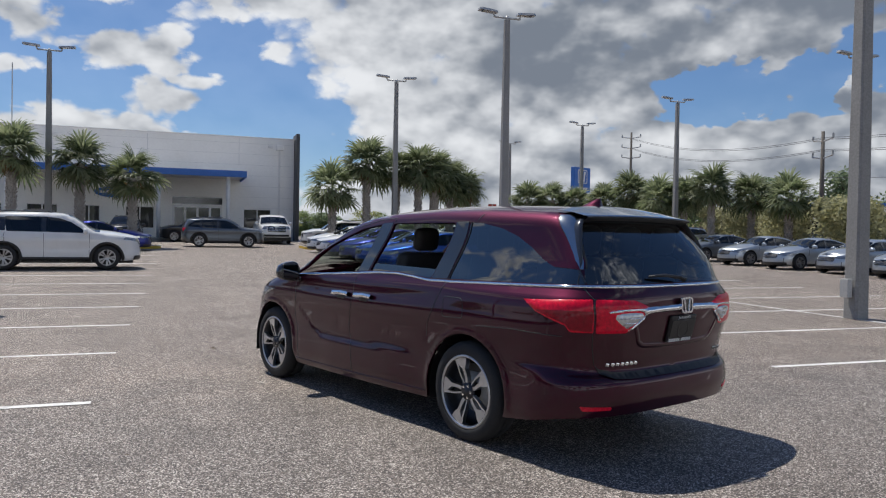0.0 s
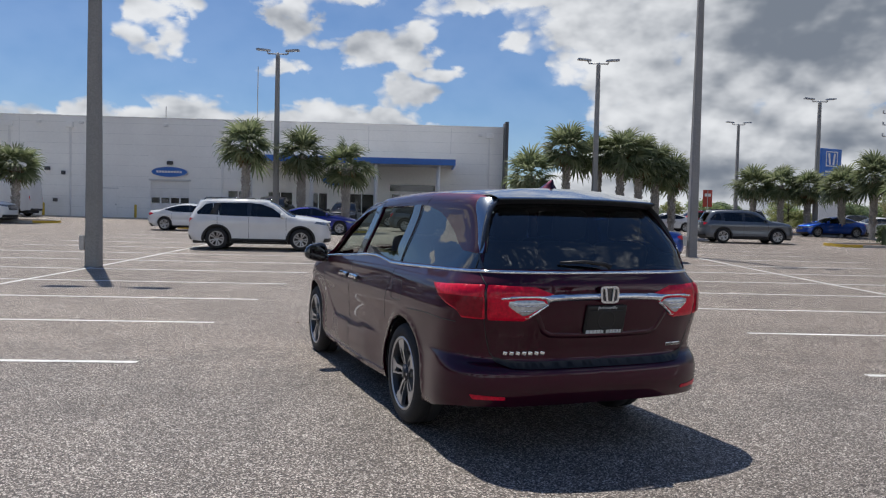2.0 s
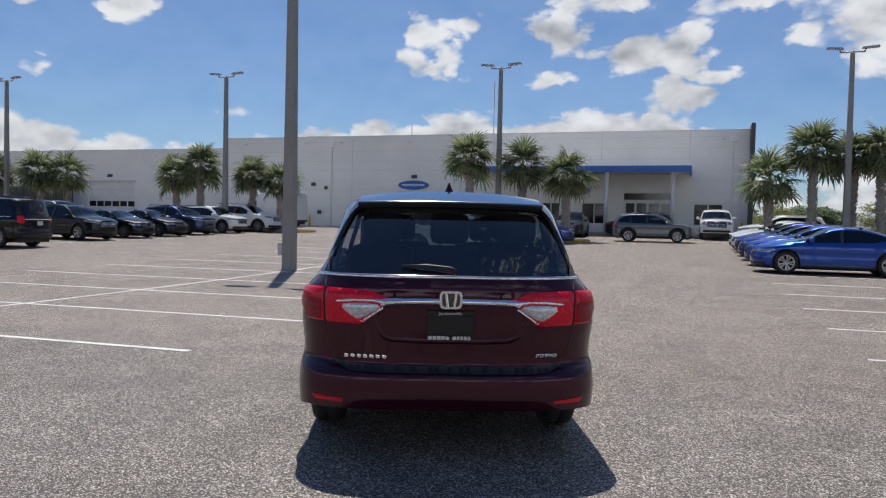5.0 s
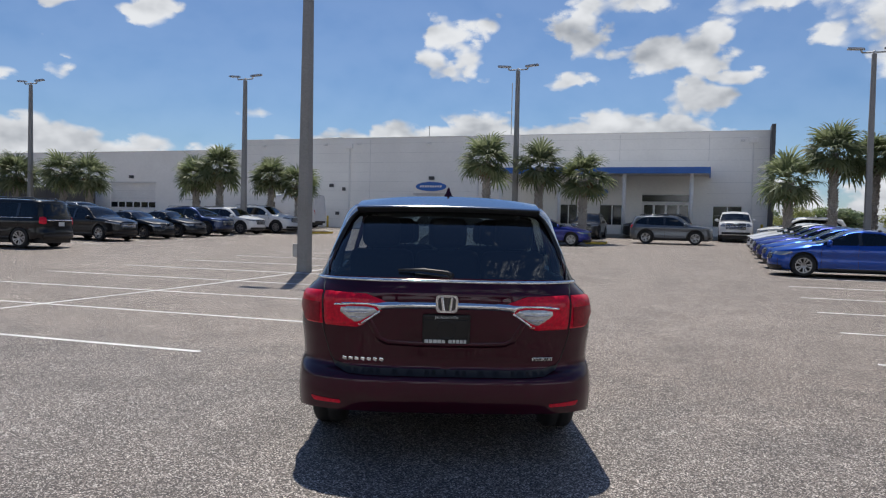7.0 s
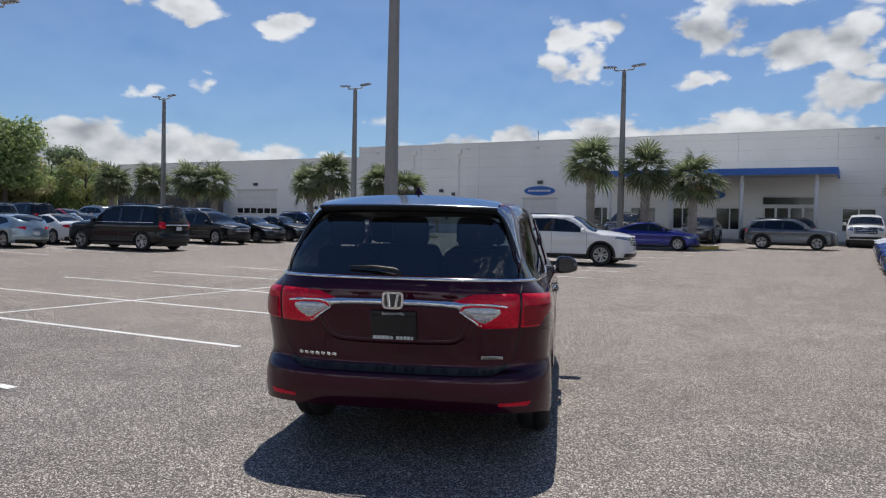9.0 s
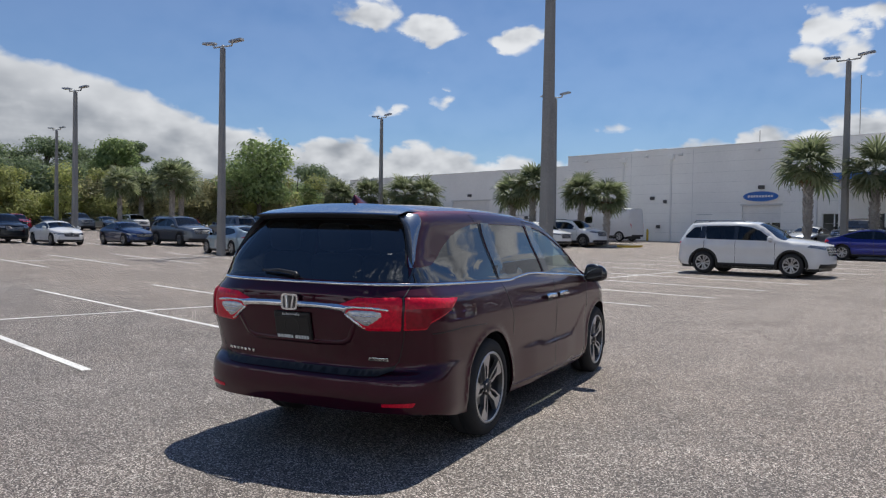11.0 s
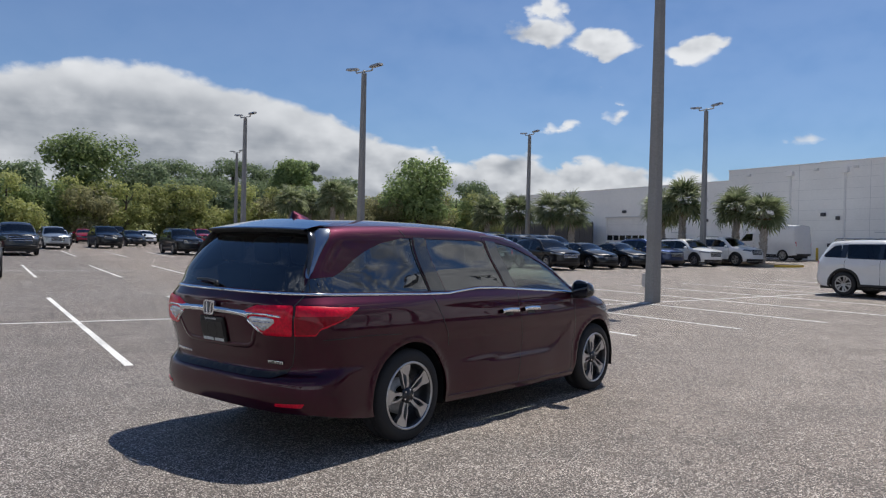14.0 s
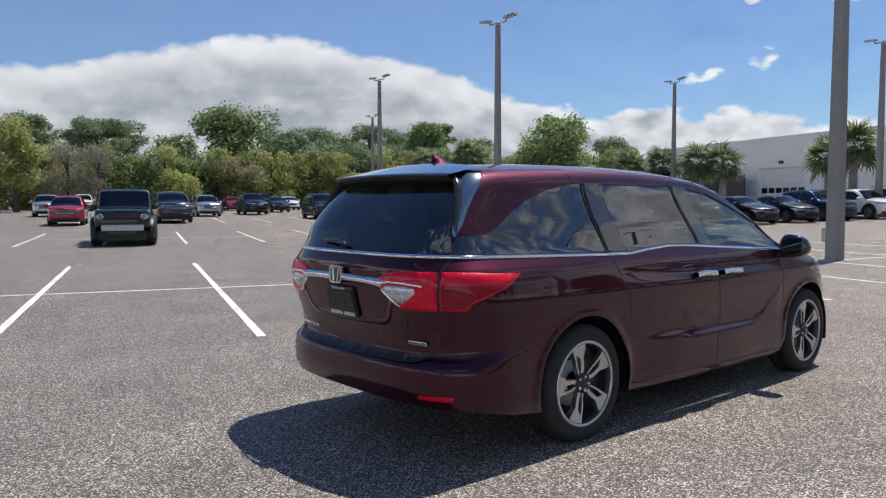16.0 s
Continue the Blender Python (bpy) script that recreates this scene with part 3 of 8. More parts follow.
class Shell:
    """The skin of a car body: a plan outline, wrapped from the nose round the right side to the tail, with a height."""

    def __init__(self, length_rear, length_front, half, nose, tail, prof, rear, front, top, z0, edge_r=0.07, bulge=None, square=None):
        self.bulge, self.square = bulge, square
        self.yr0, self.yf0, self.half, self.edge_r = length_rear, length_front, half, edge_r
        (lf, nf), (lr, nr) = nose, tail
        a = np.linspace(0, math.pi / 2, 60)
        fx, fy = half * np.sin(a) ** (2 / nf), length_front - lf * (1 - np.cos(a) ** (2 / nf))
        rx, ry = half * np.cos(a) ** (2 / nr), length_rear + lr * (1 - np.sin(a) ** (2 / nr))
        ys = np.linspace(fy[-1], ry[0], 80)[1:-1]
        self.px, self.py = np.r_[fx, np.full(len(ys), half), rx], np.r_[fy, ys, ry]
        self.q = np.r_[0, np.cumsum(np.hypot(np.diff(self.px), np.diff(self.py)))]
        self.end = self.q[-1]
        self.prof, self.rear, self.front, self.topc, self.lowc = map(curve_table, (prof, rear, front, top, z0))

    def top_at(self, y):
        return np.interp(y, *self.topc)

    def low_at(self, y):
        return np.interp(y, *self.lowc)

    def plan(self, q):
        return np.interp(q, self.q, self.px), np.interp(q, self.q, self.py)

    def at(self, q, z, off=0.0):
        """Places on the skin, for arrays of distance round and height, off metres proud of it."""
        q, z = np.asarray(q, float), np.asarray(z, float)
        p = self._raw(q, z)
        if np.any(off):
            p = p + self.normal(q, z) * np.asarray(off)[..., None]
        return p

    def _along(self, y0, z):
        """How far forward a place of the plan lies at a height; the upper rear corners may be squarer than the plan."""
        if self.square is not None:
            d = np.asarray(y0, float) - self.yr0
            k = np.clip((d - 0.1) / 0.9, 0, 1)
            y0 = y0 - self.square(z) * d * (1 - k * k * (3 - 2 * k))
        t = (y0 - self.yr0) / (self.yf0 - self.yr0)
        yr, yf = np.interp(z, *self.rear), np.interp(z, *self.front)
        return yr + t * (yf - yr)

    def _raw(self, q, z):
        x0, y0 = self.plan(q)
        y = self._along(y0, z)
        w = np.interp(z, *self.prof)
        if self.bulge is not None:
            w = w + self.bulge(y, z)
        r = self.edge_r
        k = np.clip((z - (self.top_at(y0) - r)) / r, 0, 1)
        w = w - 0.9 * r * (1 - np.sqrt(np.maximum(1 - k * k, 0)))
        return np.stack([x0 / self.half * w, y, z], -1)

    def normal(self, q, z):
        e = 0.004
        a = self._raw(np.minimum(q + e, self.end), z) - self._raw(np.maximum(q - e, 0), z)
        b = self._raw(q, z + e) - self._raw(q, z - e)
        n = np.cross(b, a)
        n /= np.maximum(np.linalg.norm(n, axis=-1, keepdims=True), 1e-9)
        x = self._raw(q, z)[..., 0]
        flip = (n[..., 0] * np.maximum(x, 0.05) + n[..., 1] * np.where(np.asarray(q) < self.end / 2, 0.05, -0.05)) < 0
        n[flip] *= -1
        return n

    def side(self, y, z):
        """The (q, z) of a place on the side, by its y."""
        return (float(np.interp(-y, -self._along(self.py, z), self.q)), z)

    def back(self, x, z):
        """The (q, z) of a place on the tail, by its x."""
        w = np.interp(z, *self.prof)
        if self.bulge is not None:
            w = w + float(self.bulge(np.interp(z, *self.rear), z))
        k = len(self.q) // 2
        x0 = min(x * self.half / w, self.half * 0.999)
        return (float(np.interp(-x0, -self.px[k:], self.q[k:])), z)

    def nose(self, x, z):
        w = np.interp(z, *self.prof)
        k = len(self.q) // 2
        return (float(np.interp(x * self.half / w, self.px[:k] + np.linspace(0, 1e-6, k), self.q[:k])), z)


def skin(shell, outer, holes=(), step=0.06, off=0.0, rim=0.0, sides=(1, -1), mat=None, name="panel", edge=0.03, puff=0.0, round_w=0.03):
    """A curved panel of the shell within an outline, with openings, on one side or both, with its rims turned in."""
    loops = [denser(outer, edge)] + [denser(h, edge) for h in holes]
    pts, edges = [], []
    for loop in loops:
        n0 = len(pts)
        pts += [tuple(p) for p in loop]
        edges += [(n0 + i, n0 + (i + 1) % len(loop)) for i in range(len(loop))]
    lo, hi = loops[0].min(0), loops[0].max(0)
    gx, gz = np.meshgrid(np.arange(lo[0] + step / 2, hi[0], step), np.arange(lo[1] + step / 2, hi[1], step))
    grid = np.stack([gx.ravel(), gz.ravel()], 1)
    if len(grid):
        ok = inside(loops[0], grid)
        for h in loops[1:]:
            ok &= ~inside(h, grid)
        border = np.array(pts)
        grid = grid[ok]
        if len(grid):
            far = np.array([np.min(np.hypot(*(border - g).T)) for g in grid]) > step * 0.35
            pts += [tuple(p) for p in grid[far]]
    v2, _, f2, orig, _, _ = delaunay_2d_cdt([Vector(p) for p in pts], edges, [], 0, 1e-6)
    v2 = np.array([tuple(v) for v in v2])
    f2 = np.array([tuple(f) for f in f2 if len(f) == 3])
    mid = v2[f2].mean(1)
    ok = inside(loops[0], mid)
    for h in loops[1:]:
        ok &= ~inside(h, mid)
    f2 = f2[ok]
    offs = np.full(len(v2), off)
    if puff:
        border = np.concatenate([denser(l, 0.006) for l in loops])
        border = border[border[:, 0] < shell.end - 1e-6]
        far = np.array([np.min(np.hypot(*(border - g).T)) for g in v2])
        offs = off + puff * np.sqrt(1 - (1 - np.minimum(far / round_w, 1)) ** 2)
    p3 = shell.at(v2[:, 0], v2[:, 1], offs)
    n3 = shell.normal(v2[:, 0], v2[:, 1])
    verts, norms, faces = [p3], [n3], []
    tri = p3[f2]
    outward = np.sum(np.cross(tri[:, 1] - tri[:, 0], tri[:, 2] - tri[:, 0]) * n3[f2[:, 0]]) > 0
    faces += [tuple(f) if outward else tuple(f[::-1]) for f in f2]
    if rim:
        for loop in loops:
            base = sum(len(v) for v in verts)
            a = shell.at(loop[:, 0], loop[:, 1], np.full(len(loop), off) if off else 0.0)
            n = shell.normal(loop[:, 0], loop[:, 1])
            verts += [a, a - n * rim]
            norms += [np.zeros_like(a), np.zeros_like(a)]
            m = len(loop)
            seam = [(q > shell.end - 1e-5) or (q < 1e-5) for q in loop[:, 0]]
            faces += [(base + i, base + (i + 1) % m, base + m + (i + 1) % m, base + m + i) for i in range(m) if not (seam[i] and seam[(i + 1) % m])]
    verts, norms = np.concatenate(verts), np.concatenate(norms)
    all_v, all_n, all_f = [], [], []
    for s in sides:
        base = sum(len(v) for v in all_v)
        k = np.array([s, 1, 1])
        all_v.append(verts * k)
        all_n.append(norms * k)
        all_f += [tuple(base + i for i in (f if s > 0 else f[::-1])) for f in faces]
    return mesh_from(np.concatenate(all_v), all_f, mat, name, smooth=True, normals=None if puff else np.concatenate(all_n))


def trim(shell, line, width, proud=0.004, sides=(1, -1), mat=None, name="trim", step=0.03, sink=0.004):
    """A raised strip that follows a line on the shell."""
    a = denser(line, step, closed=False)
    d = np.gradient(a, axis=0)
    d /= np.maximum(np.linalg.norm(d, axis=1, keepdims=True), 1e-9)
    across = np.stack([-d[:, 1], d[:, 0]], 1) * width / 2
    rows = []
    for k, o in ((-1, -sink), (-0.85, proud), (0.85, proud), (1, -sink)):
        b = a + across * k
        b[:, 0] = np.clip(b[:, 0], 0, shell.end)
        rows.append(shell.at(b[:, 0], b[:, 1], np.full(len(b), o)))
    verts, faces, n = [], [], len(a)
    for s in sides:
        base = len(verts)
        for r in rows:
            verts += list(r * np.array([s, 1, 1]))
        for k in range(3):
            for i in range(n - 1):
                f = (base + k * n + i, base + k * n + i + 1, base + (k + 1) * n + i + 1, base + (k + 1) * n + i)
                faces.append(f if s > 0 else f[::-1])
    me = mesh_from(verts, faces, mat, name, smooth=True)
    bm = bmesh.new()
    bm.from_mesh(me)
    bmesh.ops.recalc_face_normals(bm, faces=bm.faces)
    bm.to_mesh(me)
    bm.free()
    return me


def cap(shell, y0, y1, crown, mat, name, step=0.06, across=18, drop=0.0):
    """The sheet over the top of a car between its two upper edges, from y0 to y1: bonnet, windscreen, roof or boot."""
    qs = np.linspace(0, shell.end, 1200)
    edge_y0 = shell.plan(qs)[1]
    zs = shell.top_at(edge_y0)
    e = shell.at(qs, zs)
    ys = np.linspace(y0, y1, max(3, int(abs(y1 - y0) / step)))
    order = np.argsort(e[:, 1], kind="stable")
    ex, ez = np.interp(ys, e[order, 1], e[order, 0]), np.interp(ys, e[order, 1], e[order, 2])
    t = np.linspace(-1, 1, across + 1)
    cr = np.interp(ys, *curve_table(crown))
    x = ex[:, None] * t
    z = ez[:, None] + cr[:, None] * (1 - np.abs(t) ** 2.4) - drop
    v = np.stack([x, np.repeat(ys[:, None], len(t), 1), z], -1).reshape(-1, 3)
    m = len(t)
    faces = [(i * m + j, i * m + j + 1, (i + 1) * m + j + 1, (i + 1) * m + j) for i in range(len(ys) - 1) for j in range(m - 1)]
    if y1 < y0:
        faces = [f[::-1] for f in faces]
    return mesh_from(v, faces, mat, name, smooth=True)


def wheel_parts(parent, radius, width, rim_r, spokes, bright, dark, twin=True, spin=0.0, cast=False):
    """Tyre, rim with spokes and hub under a wheel Empty whose outer side is +x."""
    w = width / 2
    sides = 24 if cast else 40
    tyre = lathe([(rim_r + 0.005, -w), (radius - 0.035, -w), (radius - 0.012, -w + 0.022), (radius, -w + 0.05), (radius, -0.012), (radius - 0.007, -0.01),
                  (radius - 0.007, 0.01), (radius, 0.012), (radius, w - 0.05), (radius - 0.012, w - 0.022), (radius - 0.035, w - 0.004), (rim_r + 0.03, w),
                  (rim_r + 0.012, w - 0.006), (rim_r, w - 0.018)], sides)
    part("tyre", tyre, M_RUBBER, parent, smooth=True)
    barrel = lathe([(rim_r + 0.006, w - 0.016), (rim_r - 0.004, w - 0.008), (rim_r - 0.016, w - 0.014), (rim_r - 0.02, w - 0.06), (rim_r - 0.03, -w * 0.3), (0.05, -w * 0.3)], sides)
    rim = part("rim", barrel, dark, parent, smooth=True)
    lip = lathe([(rim_r + 0.008, w - 0.018), (rim_r + 0.006, w - 0.006), (rim_r - 0.008, w - 0.005), (rim_r - 0.014, w - 0.016)], 40)
    if not cast:
        part("rim_lip", lip, bright, rim, smooth=True)
    if cast:
        # one cast face: hub, spokes and rim ring left standing between the windows
        segs = 40
        radii = [0.02, 0.08, rim_r * 0.55, rim_r - 0.022, rim_r + 0.006]
        bm = bmesh.new()
        rings = [[bm.verts.new((w - 0.004 - 0.03 * (1 - r / rim_r) ** 2, math.sin(k * math.tau / segs) * r, math.cos(k * math.tau / segs) * r)) for k in range(segs)] for r in radii]
        bm.faces.new(rings[0])
        solid = (1, 1, 0, 1, 1, 0, 0, 0) if twin else (1, 1, 1, 0, 0, 0, 0, 0)
        for i, (u, v) in enumerate(zip(rings, rings[1:])):
            for k in range(segs):
                if i in (0, 3) or solid[k % 8]:
                    bm.faces.new((u[k], v[k], v[(k + 1) % segs], u[(k + 1) % segs]))
        bmesh.ops.recalc_face_normals(bm, faces=bm.faces)
        made = bmesh.ops.extrude_face_region(bm, geom=list(bm.faces))
        bmesh.ops.translate(bm, vec=(-0.025, 0, 0), verts=[v for v in made["geom"] if isinstance(v, bmesh.types.BMVert)])
        bmesh.ops.recalc_face_normals(bm, faces=bm.faces)
        part("wheel_face", bm, bright, parent, "cast alloy wheel face")
        return parent
    for k in range(spokes):
        a = spin + k * math.tau / spokes
        for s in ((-1, 1) if twin else (0,)):
            bm = bmesh.new()
            r0, r1 = 0.045, rim_r - 0.006
            ha, hb = (0.030, 0.040) if twin else (0.028, 0.042)
            off0, off1 = s * 0.017, s * (rim_r * 0.15)
            if twin:
                ha, hb = 0.015, 0.030
            rows = []
            for f in (0, 0.35, 0.7, 1):
                r = r0 + (r1 - r0) * f
                c = off0 + (off1 - off0) * (f ** 1.15)
                h = ha + (hb - ha) * f
                xo = w - 0.012 - 0.03 * (1 - f) ** 2 - 0.012 * math.sin(math.pi * f)
                rows.append([(xo - 0.03, c - h, r), (xo, c - h * 0.75, r), (xo, c + h * 0.75, r), (xo - 0.03, c + h, r)])
            ring = [[bm.verts.new(p) for p in row] for row in rows]
            for u, v in zip(ring, ring[1:]):
                for j in range(3):
                    bm.faces.new((u[j], u[j + 1], v[j + 1], v[j]))
            bmesh.ops.recalc_face_normals(bm, faces=bm.faces)
            bmesh.ops.rotate(bm, cent=(0, 0, 0), matrix=Matrix.Rotation(a, 3, "X"), verts=bm.verts)
            part("spoke", bm, bright, rim)
    hub = lathe([(0.066, w - 0.05), (0.062, w - 0.028), (0.034, w - 0.026), (0.03, w - 0.018), (0.0005, w - 0.017)], 20)
    part("hub_cap", hub, dark, rim, smooth=True)
    return parent


# ---- cars ----
M_BUMPER = material("bare_steel", (0.50, 0.51, 0.52), rough=0.4, metal=0.5, stain=0.1)
def body_outline(sh, wheels, arch, step=0.025, arc=41):
    """The edge of the painted body on the shell: sill with wheel arches below, roof line above."""
    q = np.linspace(0, sh.end, int(sh.end / step))
    low = sh.low_at(sh.plan(q)[1])
    edge, at = [], 0
    for yc in wheels:
        q0, q1 = sh.side(yc + arch, 0.36)[0], sh.side(yc - arch, 0.36)[0]
        while at < len(q) and q[at] < q0 - 0.01:
            edge.append((q[at], low[at]))
            at += 1
        edge.append((q0, float(np.interp(q0, q, low))))
        edge += [sh.side(yc + arch * math.cos(k), 0.36 + arch * math.sin(k)) for k in np.linspace(0, math.pi, arc)]
        edge.append((q1, float(np.interp(q1, q, low))))
        while at < len(q) and q[at] < q1 + 0.01:
            at += 1
    edge += [(q[k], low[k]) for k in range(at, len(q))]
    top = sh.top_at(sh.plan(q)[1]) - 1e-4
    return np.r_[np.array(edge), np.stack([q, top], 1)[::-1]]


def liner(bm, yc, x0, x1, r):
    """A dark arch behind a wheel."""
    n = 26
    arc = [(r, 0.24)] + [(r * math.cos(math.pi * k / (n - 2)), 0.36 + r * math.sin(math.pi * k / (n - 2))) for k in range(n - 1)] + [(-r, 0.24)]
    rows = []
    for x in (x0, x1):
        rows.append([bm.verts.new((x, yc + y, z)) for y, z in arc])
    for k in range(n):
        bm.faces.new((rows[0][k], rows[0][k + 1], rows[1][k + 1], rows[1][k]))
    bm.faces.new(rows[0])


def seat(parent, x, y, z, width, mat):
    s = part("seat", a_box(x - width / 2, x + width / 2, y - 0.24, y + 0.28, z, z + 0.17, bevel=0.06), mat, parent, smooth=True)
    bm = a_box(-width / 2, width / 2, -0.07, 0.07, 0, 0.62, bevel=0.06)
    part("backrest", bm, mat, s, m=pose(x, y - 0.24, z + 0.12, 14), smooth=True)
    if width < 0.8:
        bm = a_box(-0.13, 0.13, -0.05, 0.05, 0, 0.21, bevel=0.05)
        tube(bm, [(-0.06, 0, -0.08), (-0.06, 0, 0.03)], 0.008, 6)
        tube(bm, [(0.06, 0, -0.08), (0.06, 0, 0.03)], 0.008, 6)
        part("headrest", bm, mat, s, m=pose(x, y - 0.40, z + 0.735, 8), smooth=True)


def mirror(parent, x, y, z, s, mat):
    bm = bmesh.new()
    bmesh.ops.create_uvsphere(bm, u_segments=16, v_segments=10, radius=1.0)
    for v in bm.verts:
        k = (abs(v.co.x) ** 3 + abs(v.co.y) ** 3 + abs(v.co.z) ** 3) ** (1 / 3)
        p = v.co / k
        v.co = (0.095 + p.x * (0.118 - 0.012 * p.z), 0.045 + p.y * 0.075 if p.y > -0.6 else -0.002, 0.01 + p.z * (0.092 - 0.018 * p.x))
    box(bm, -0.10, 0.03, 0.01, 0.07, -0.085, -0.045, bevel=0.012)
    if s < 0:
        bmesh.ops.scale(bm, vec=(-1, 1, 1), verts=bm.verts)
        bmesh.ops.reverse_faces(bm, faces=bm.faces)
    h = part("mirror", bm, mat, parent, m=pose(s * x, y, z), smooth=True)
    g = a_box(-0.08, 0.08, -0.004, 0.004, -0.065, 0.065, bevel=0.003)
    part("mirror_glass", g, M_MIRROR, h, m=pose(s * 0.095, -0.006, 0.01))


def coarse_trim(*args, **kw):
    return trim(*args, step=0.14, **kw)


def make_car(name, label, spec, color, coarse=True):
    """A parked car with body, glass, lamps, wheels and mirrors, at the origin, facing +y."""
    g = spec
    car = thing(name, label, g.get("category", "car"))
    L, H, W, wb = g["length"], g["height"], g["half"], g["wheelbase"]
    yf, yr = L * g.get("split", 0.5), -L * (1 - g.get("split", 0.5))
    wheels = (g.get("axle", 0.0) + wb / 2, g.get("axle", 0.0) - wb / 2)
    sh = Shell(yr, yf, W, g["nose"], g["tail"], g["prof"], [(z, yr + d) for z, d in g["rear"]], [(z, yf - d) for z, d in g["front"]], g["top"], g["low"], edge_r=g.get("edge", 0.07))
    step = 0.13 if coarse else 0.06
    wins = [rounded([sh.side(y, z) for y, z in w], 0.05) for w in g["windows"]]
    lamp_r = rounded([sh.side(p[1], p[2]) if p[0] == "s" else sh.back(p[1], p[2]) for p in g["tail_lamp"]], 0.03)
    lamp_f = rounded([sh.side(p[1], p[2]) if p[0] == "s" else sh.nose(p[1], p[2]) for p in g["head_lamp"]], 0.03)
    holes = wins + [lamp_r, lamp_f]
    if "rear_glass" in g:
        rg = [sh.back(x, z) for x, z in g["rear_glass"]]
        rg = [(sh.end, rg[0][1])] + rg + [(sh.end, rg[-1][1])]
        holes = holes + [np.array(rg)]
    body = part("body", skin(sh, body_outline(sh, wheels, g["arch"], 0.07, 23), holes, step=step, rim=0.02, mat=color, edge=0.08 if coarse else 0.03), None, car)
    for w in wins:
        for s in (1, -1):
            part("window", skin(sh, w, step=0.15, off=-0.008, mat=M_CARGLASS, sides=(s,)), None, car)
    for w0, w1 in zip(g["windows"], g["windows"][1:]):
        y0, y1 = max(p[0] for p in w0), min(p[0] for p in w1)
        yc, hw = (y0 + y1) / 2, abs(y1 - y0) / 2 + 0.03
        z0, z1 = max(min(p[1] for p in w) for w in (w0, w1)), min(max(p[1] for p in w) for w in (w0, w1))
        panel = np.array([sh.side(yc - hw, z0), sh.side(yc - hw, z1), sh.side(yc + hw, z1), sh.side(yc + hw, z0)])
        for s in (1, -1):
            part("door_pillar", skin(sh, panel, step=0.15, off=0.003, mat=M_GLOSSBLACK, sides=(s,)), None, car)
    if "rear_glass" in g:
        part("rear_window", skin(sh, np.array(rg), step=0.15, off=-0.006, mat=M_CARGLASS), None, car)
    part("tail_lamp", skin(sh, lamp_r, step=0.1, off=0.004, rim=0.02, mat=M_REDLENS, sides=(1,)), None, car, "red tail lamp")
    part("tail_lamp", skin(sh, lamp_r, step=0.1, off=0.004, rim=0.02, mat=M_REDLENS, sides=(-1,)), None, car, "red tail lamp")
    part("headlamp", skin(sh, lamp_f, step=0.1, off=0.004, rim=0.02, mat=M_CLEARLENS, sides=(1,)), None, car, "clear headlamp")
    part("headlamp", skin(sh, lamp_f, step=0.1, off=0.004, rim=0.02, mat=M_CLEARLENS, sides=(-1,)), None, car, "clear headlamp")
    tops = g["sheets"]
    for kind, y0, y1 in tops:
        mat = M_CARGLASS if kind in ("windscreen", "back_window") else color
        part(kind, cap(sh, y0, y1, g["crown"], mat, kind, step=0.10, across=12), None, car)
    grille = [sh.nose(x, z) for x, z in g["grille"]]
    gp = np.array([(0, grille[0][1])] + grille + [(0, grille[-1][1])])
    part("grille", skin(sh, gp, step=0.1, off=0.006, rim=0.01, mat=g.get("grille_mat", M_GLOSSBLACK)), None, car)
    for z in np.linspace(grille[-1][1], grille[0][1], 5)[1:-1]:
        part("grille_bar", coarse_trim(sh, [(0.0, z), (grille[0][0] * 0.96, z)], 0.022, 0.014, mat=g.get("bar_mat", M_CHROME)), None, car)
    sill = [sh.side(y, g["sill"]) for y in np.linspace(wheels[0] - g["arch"] - 0.02, wheels[1] + g["arch"] + 0.02, 8)]
    for s in (1, -1):
        part("sill", coarse_trim(sh, sill, 0.12, 0.01, mat=M_BLACK, sides=(s,)), None, car)
    low_f = [sh.nose(x, g["sill"] + 0.04) for x in np.linspace(0, W * 0.8, 6)]
    if not g.get("bumper"):
        part("bumper_trim", coarse_trim(sh, low_f, 0.14, 0.012, mat=M_BLACK), None, car)
    low_r = [sh.back(x, g["sill"] + 0.06) for x in np.linspace(W * 0.82, 0, 6)]
    part("bumper_trim", coarse_trim(sh, low_r, 0.16, 0.012, mat=M_BLACK), None, car)
    for y in g["handles"]:
        for s in (1, -1):
            part("door_handle", coarse_trim(sh, [sh.side(y + 0.09, g["handle_z"]), sh.side(y - 0.09, g["handle_z"])], 0.035, 0.025, sides=(s,), mat=color), None, car)
    for y in g["seams"]:
        for s in (1, -1):
            part("door_seam", coarse_trim(sh, [sh.side(y, z) for z in np.linspace(g["sill"] + 0.06, g["belt"], 5)], 0.012, 0.001, mat=M_BLACK, sides=(s,)), None, car)
    bm = bmesh.new()
    w = np.interp(0.6, *sh.prof)
    box(bm, -W + 0.24, W - 0.24, yr + 0.25, yf - 0.25, 0.2, 0.5)
    box(bm, -W + 0.09, W - 0.09, wheels[1] + g["arch"] + 0.03, wheels[0] - g["arch"] - 0.03, 0.24, 0.6)
    for yc in wheels:
        for s in (1, -1):
            liner(bm, yc, s * (W - 0.30), s * (w - 0.03), g["arch"] + 0.015)
    part("underbody", bm, M_BLACK, car)
    bm = bmesh.new()
    box(bm, -W + 0.14, W - 0.14, g["cabin"][0], g["cabin"][1], 0.55, g["belt"] - 0.12, bevel=0.05)
    part("cabin", bm, M_INTERIOR, car)
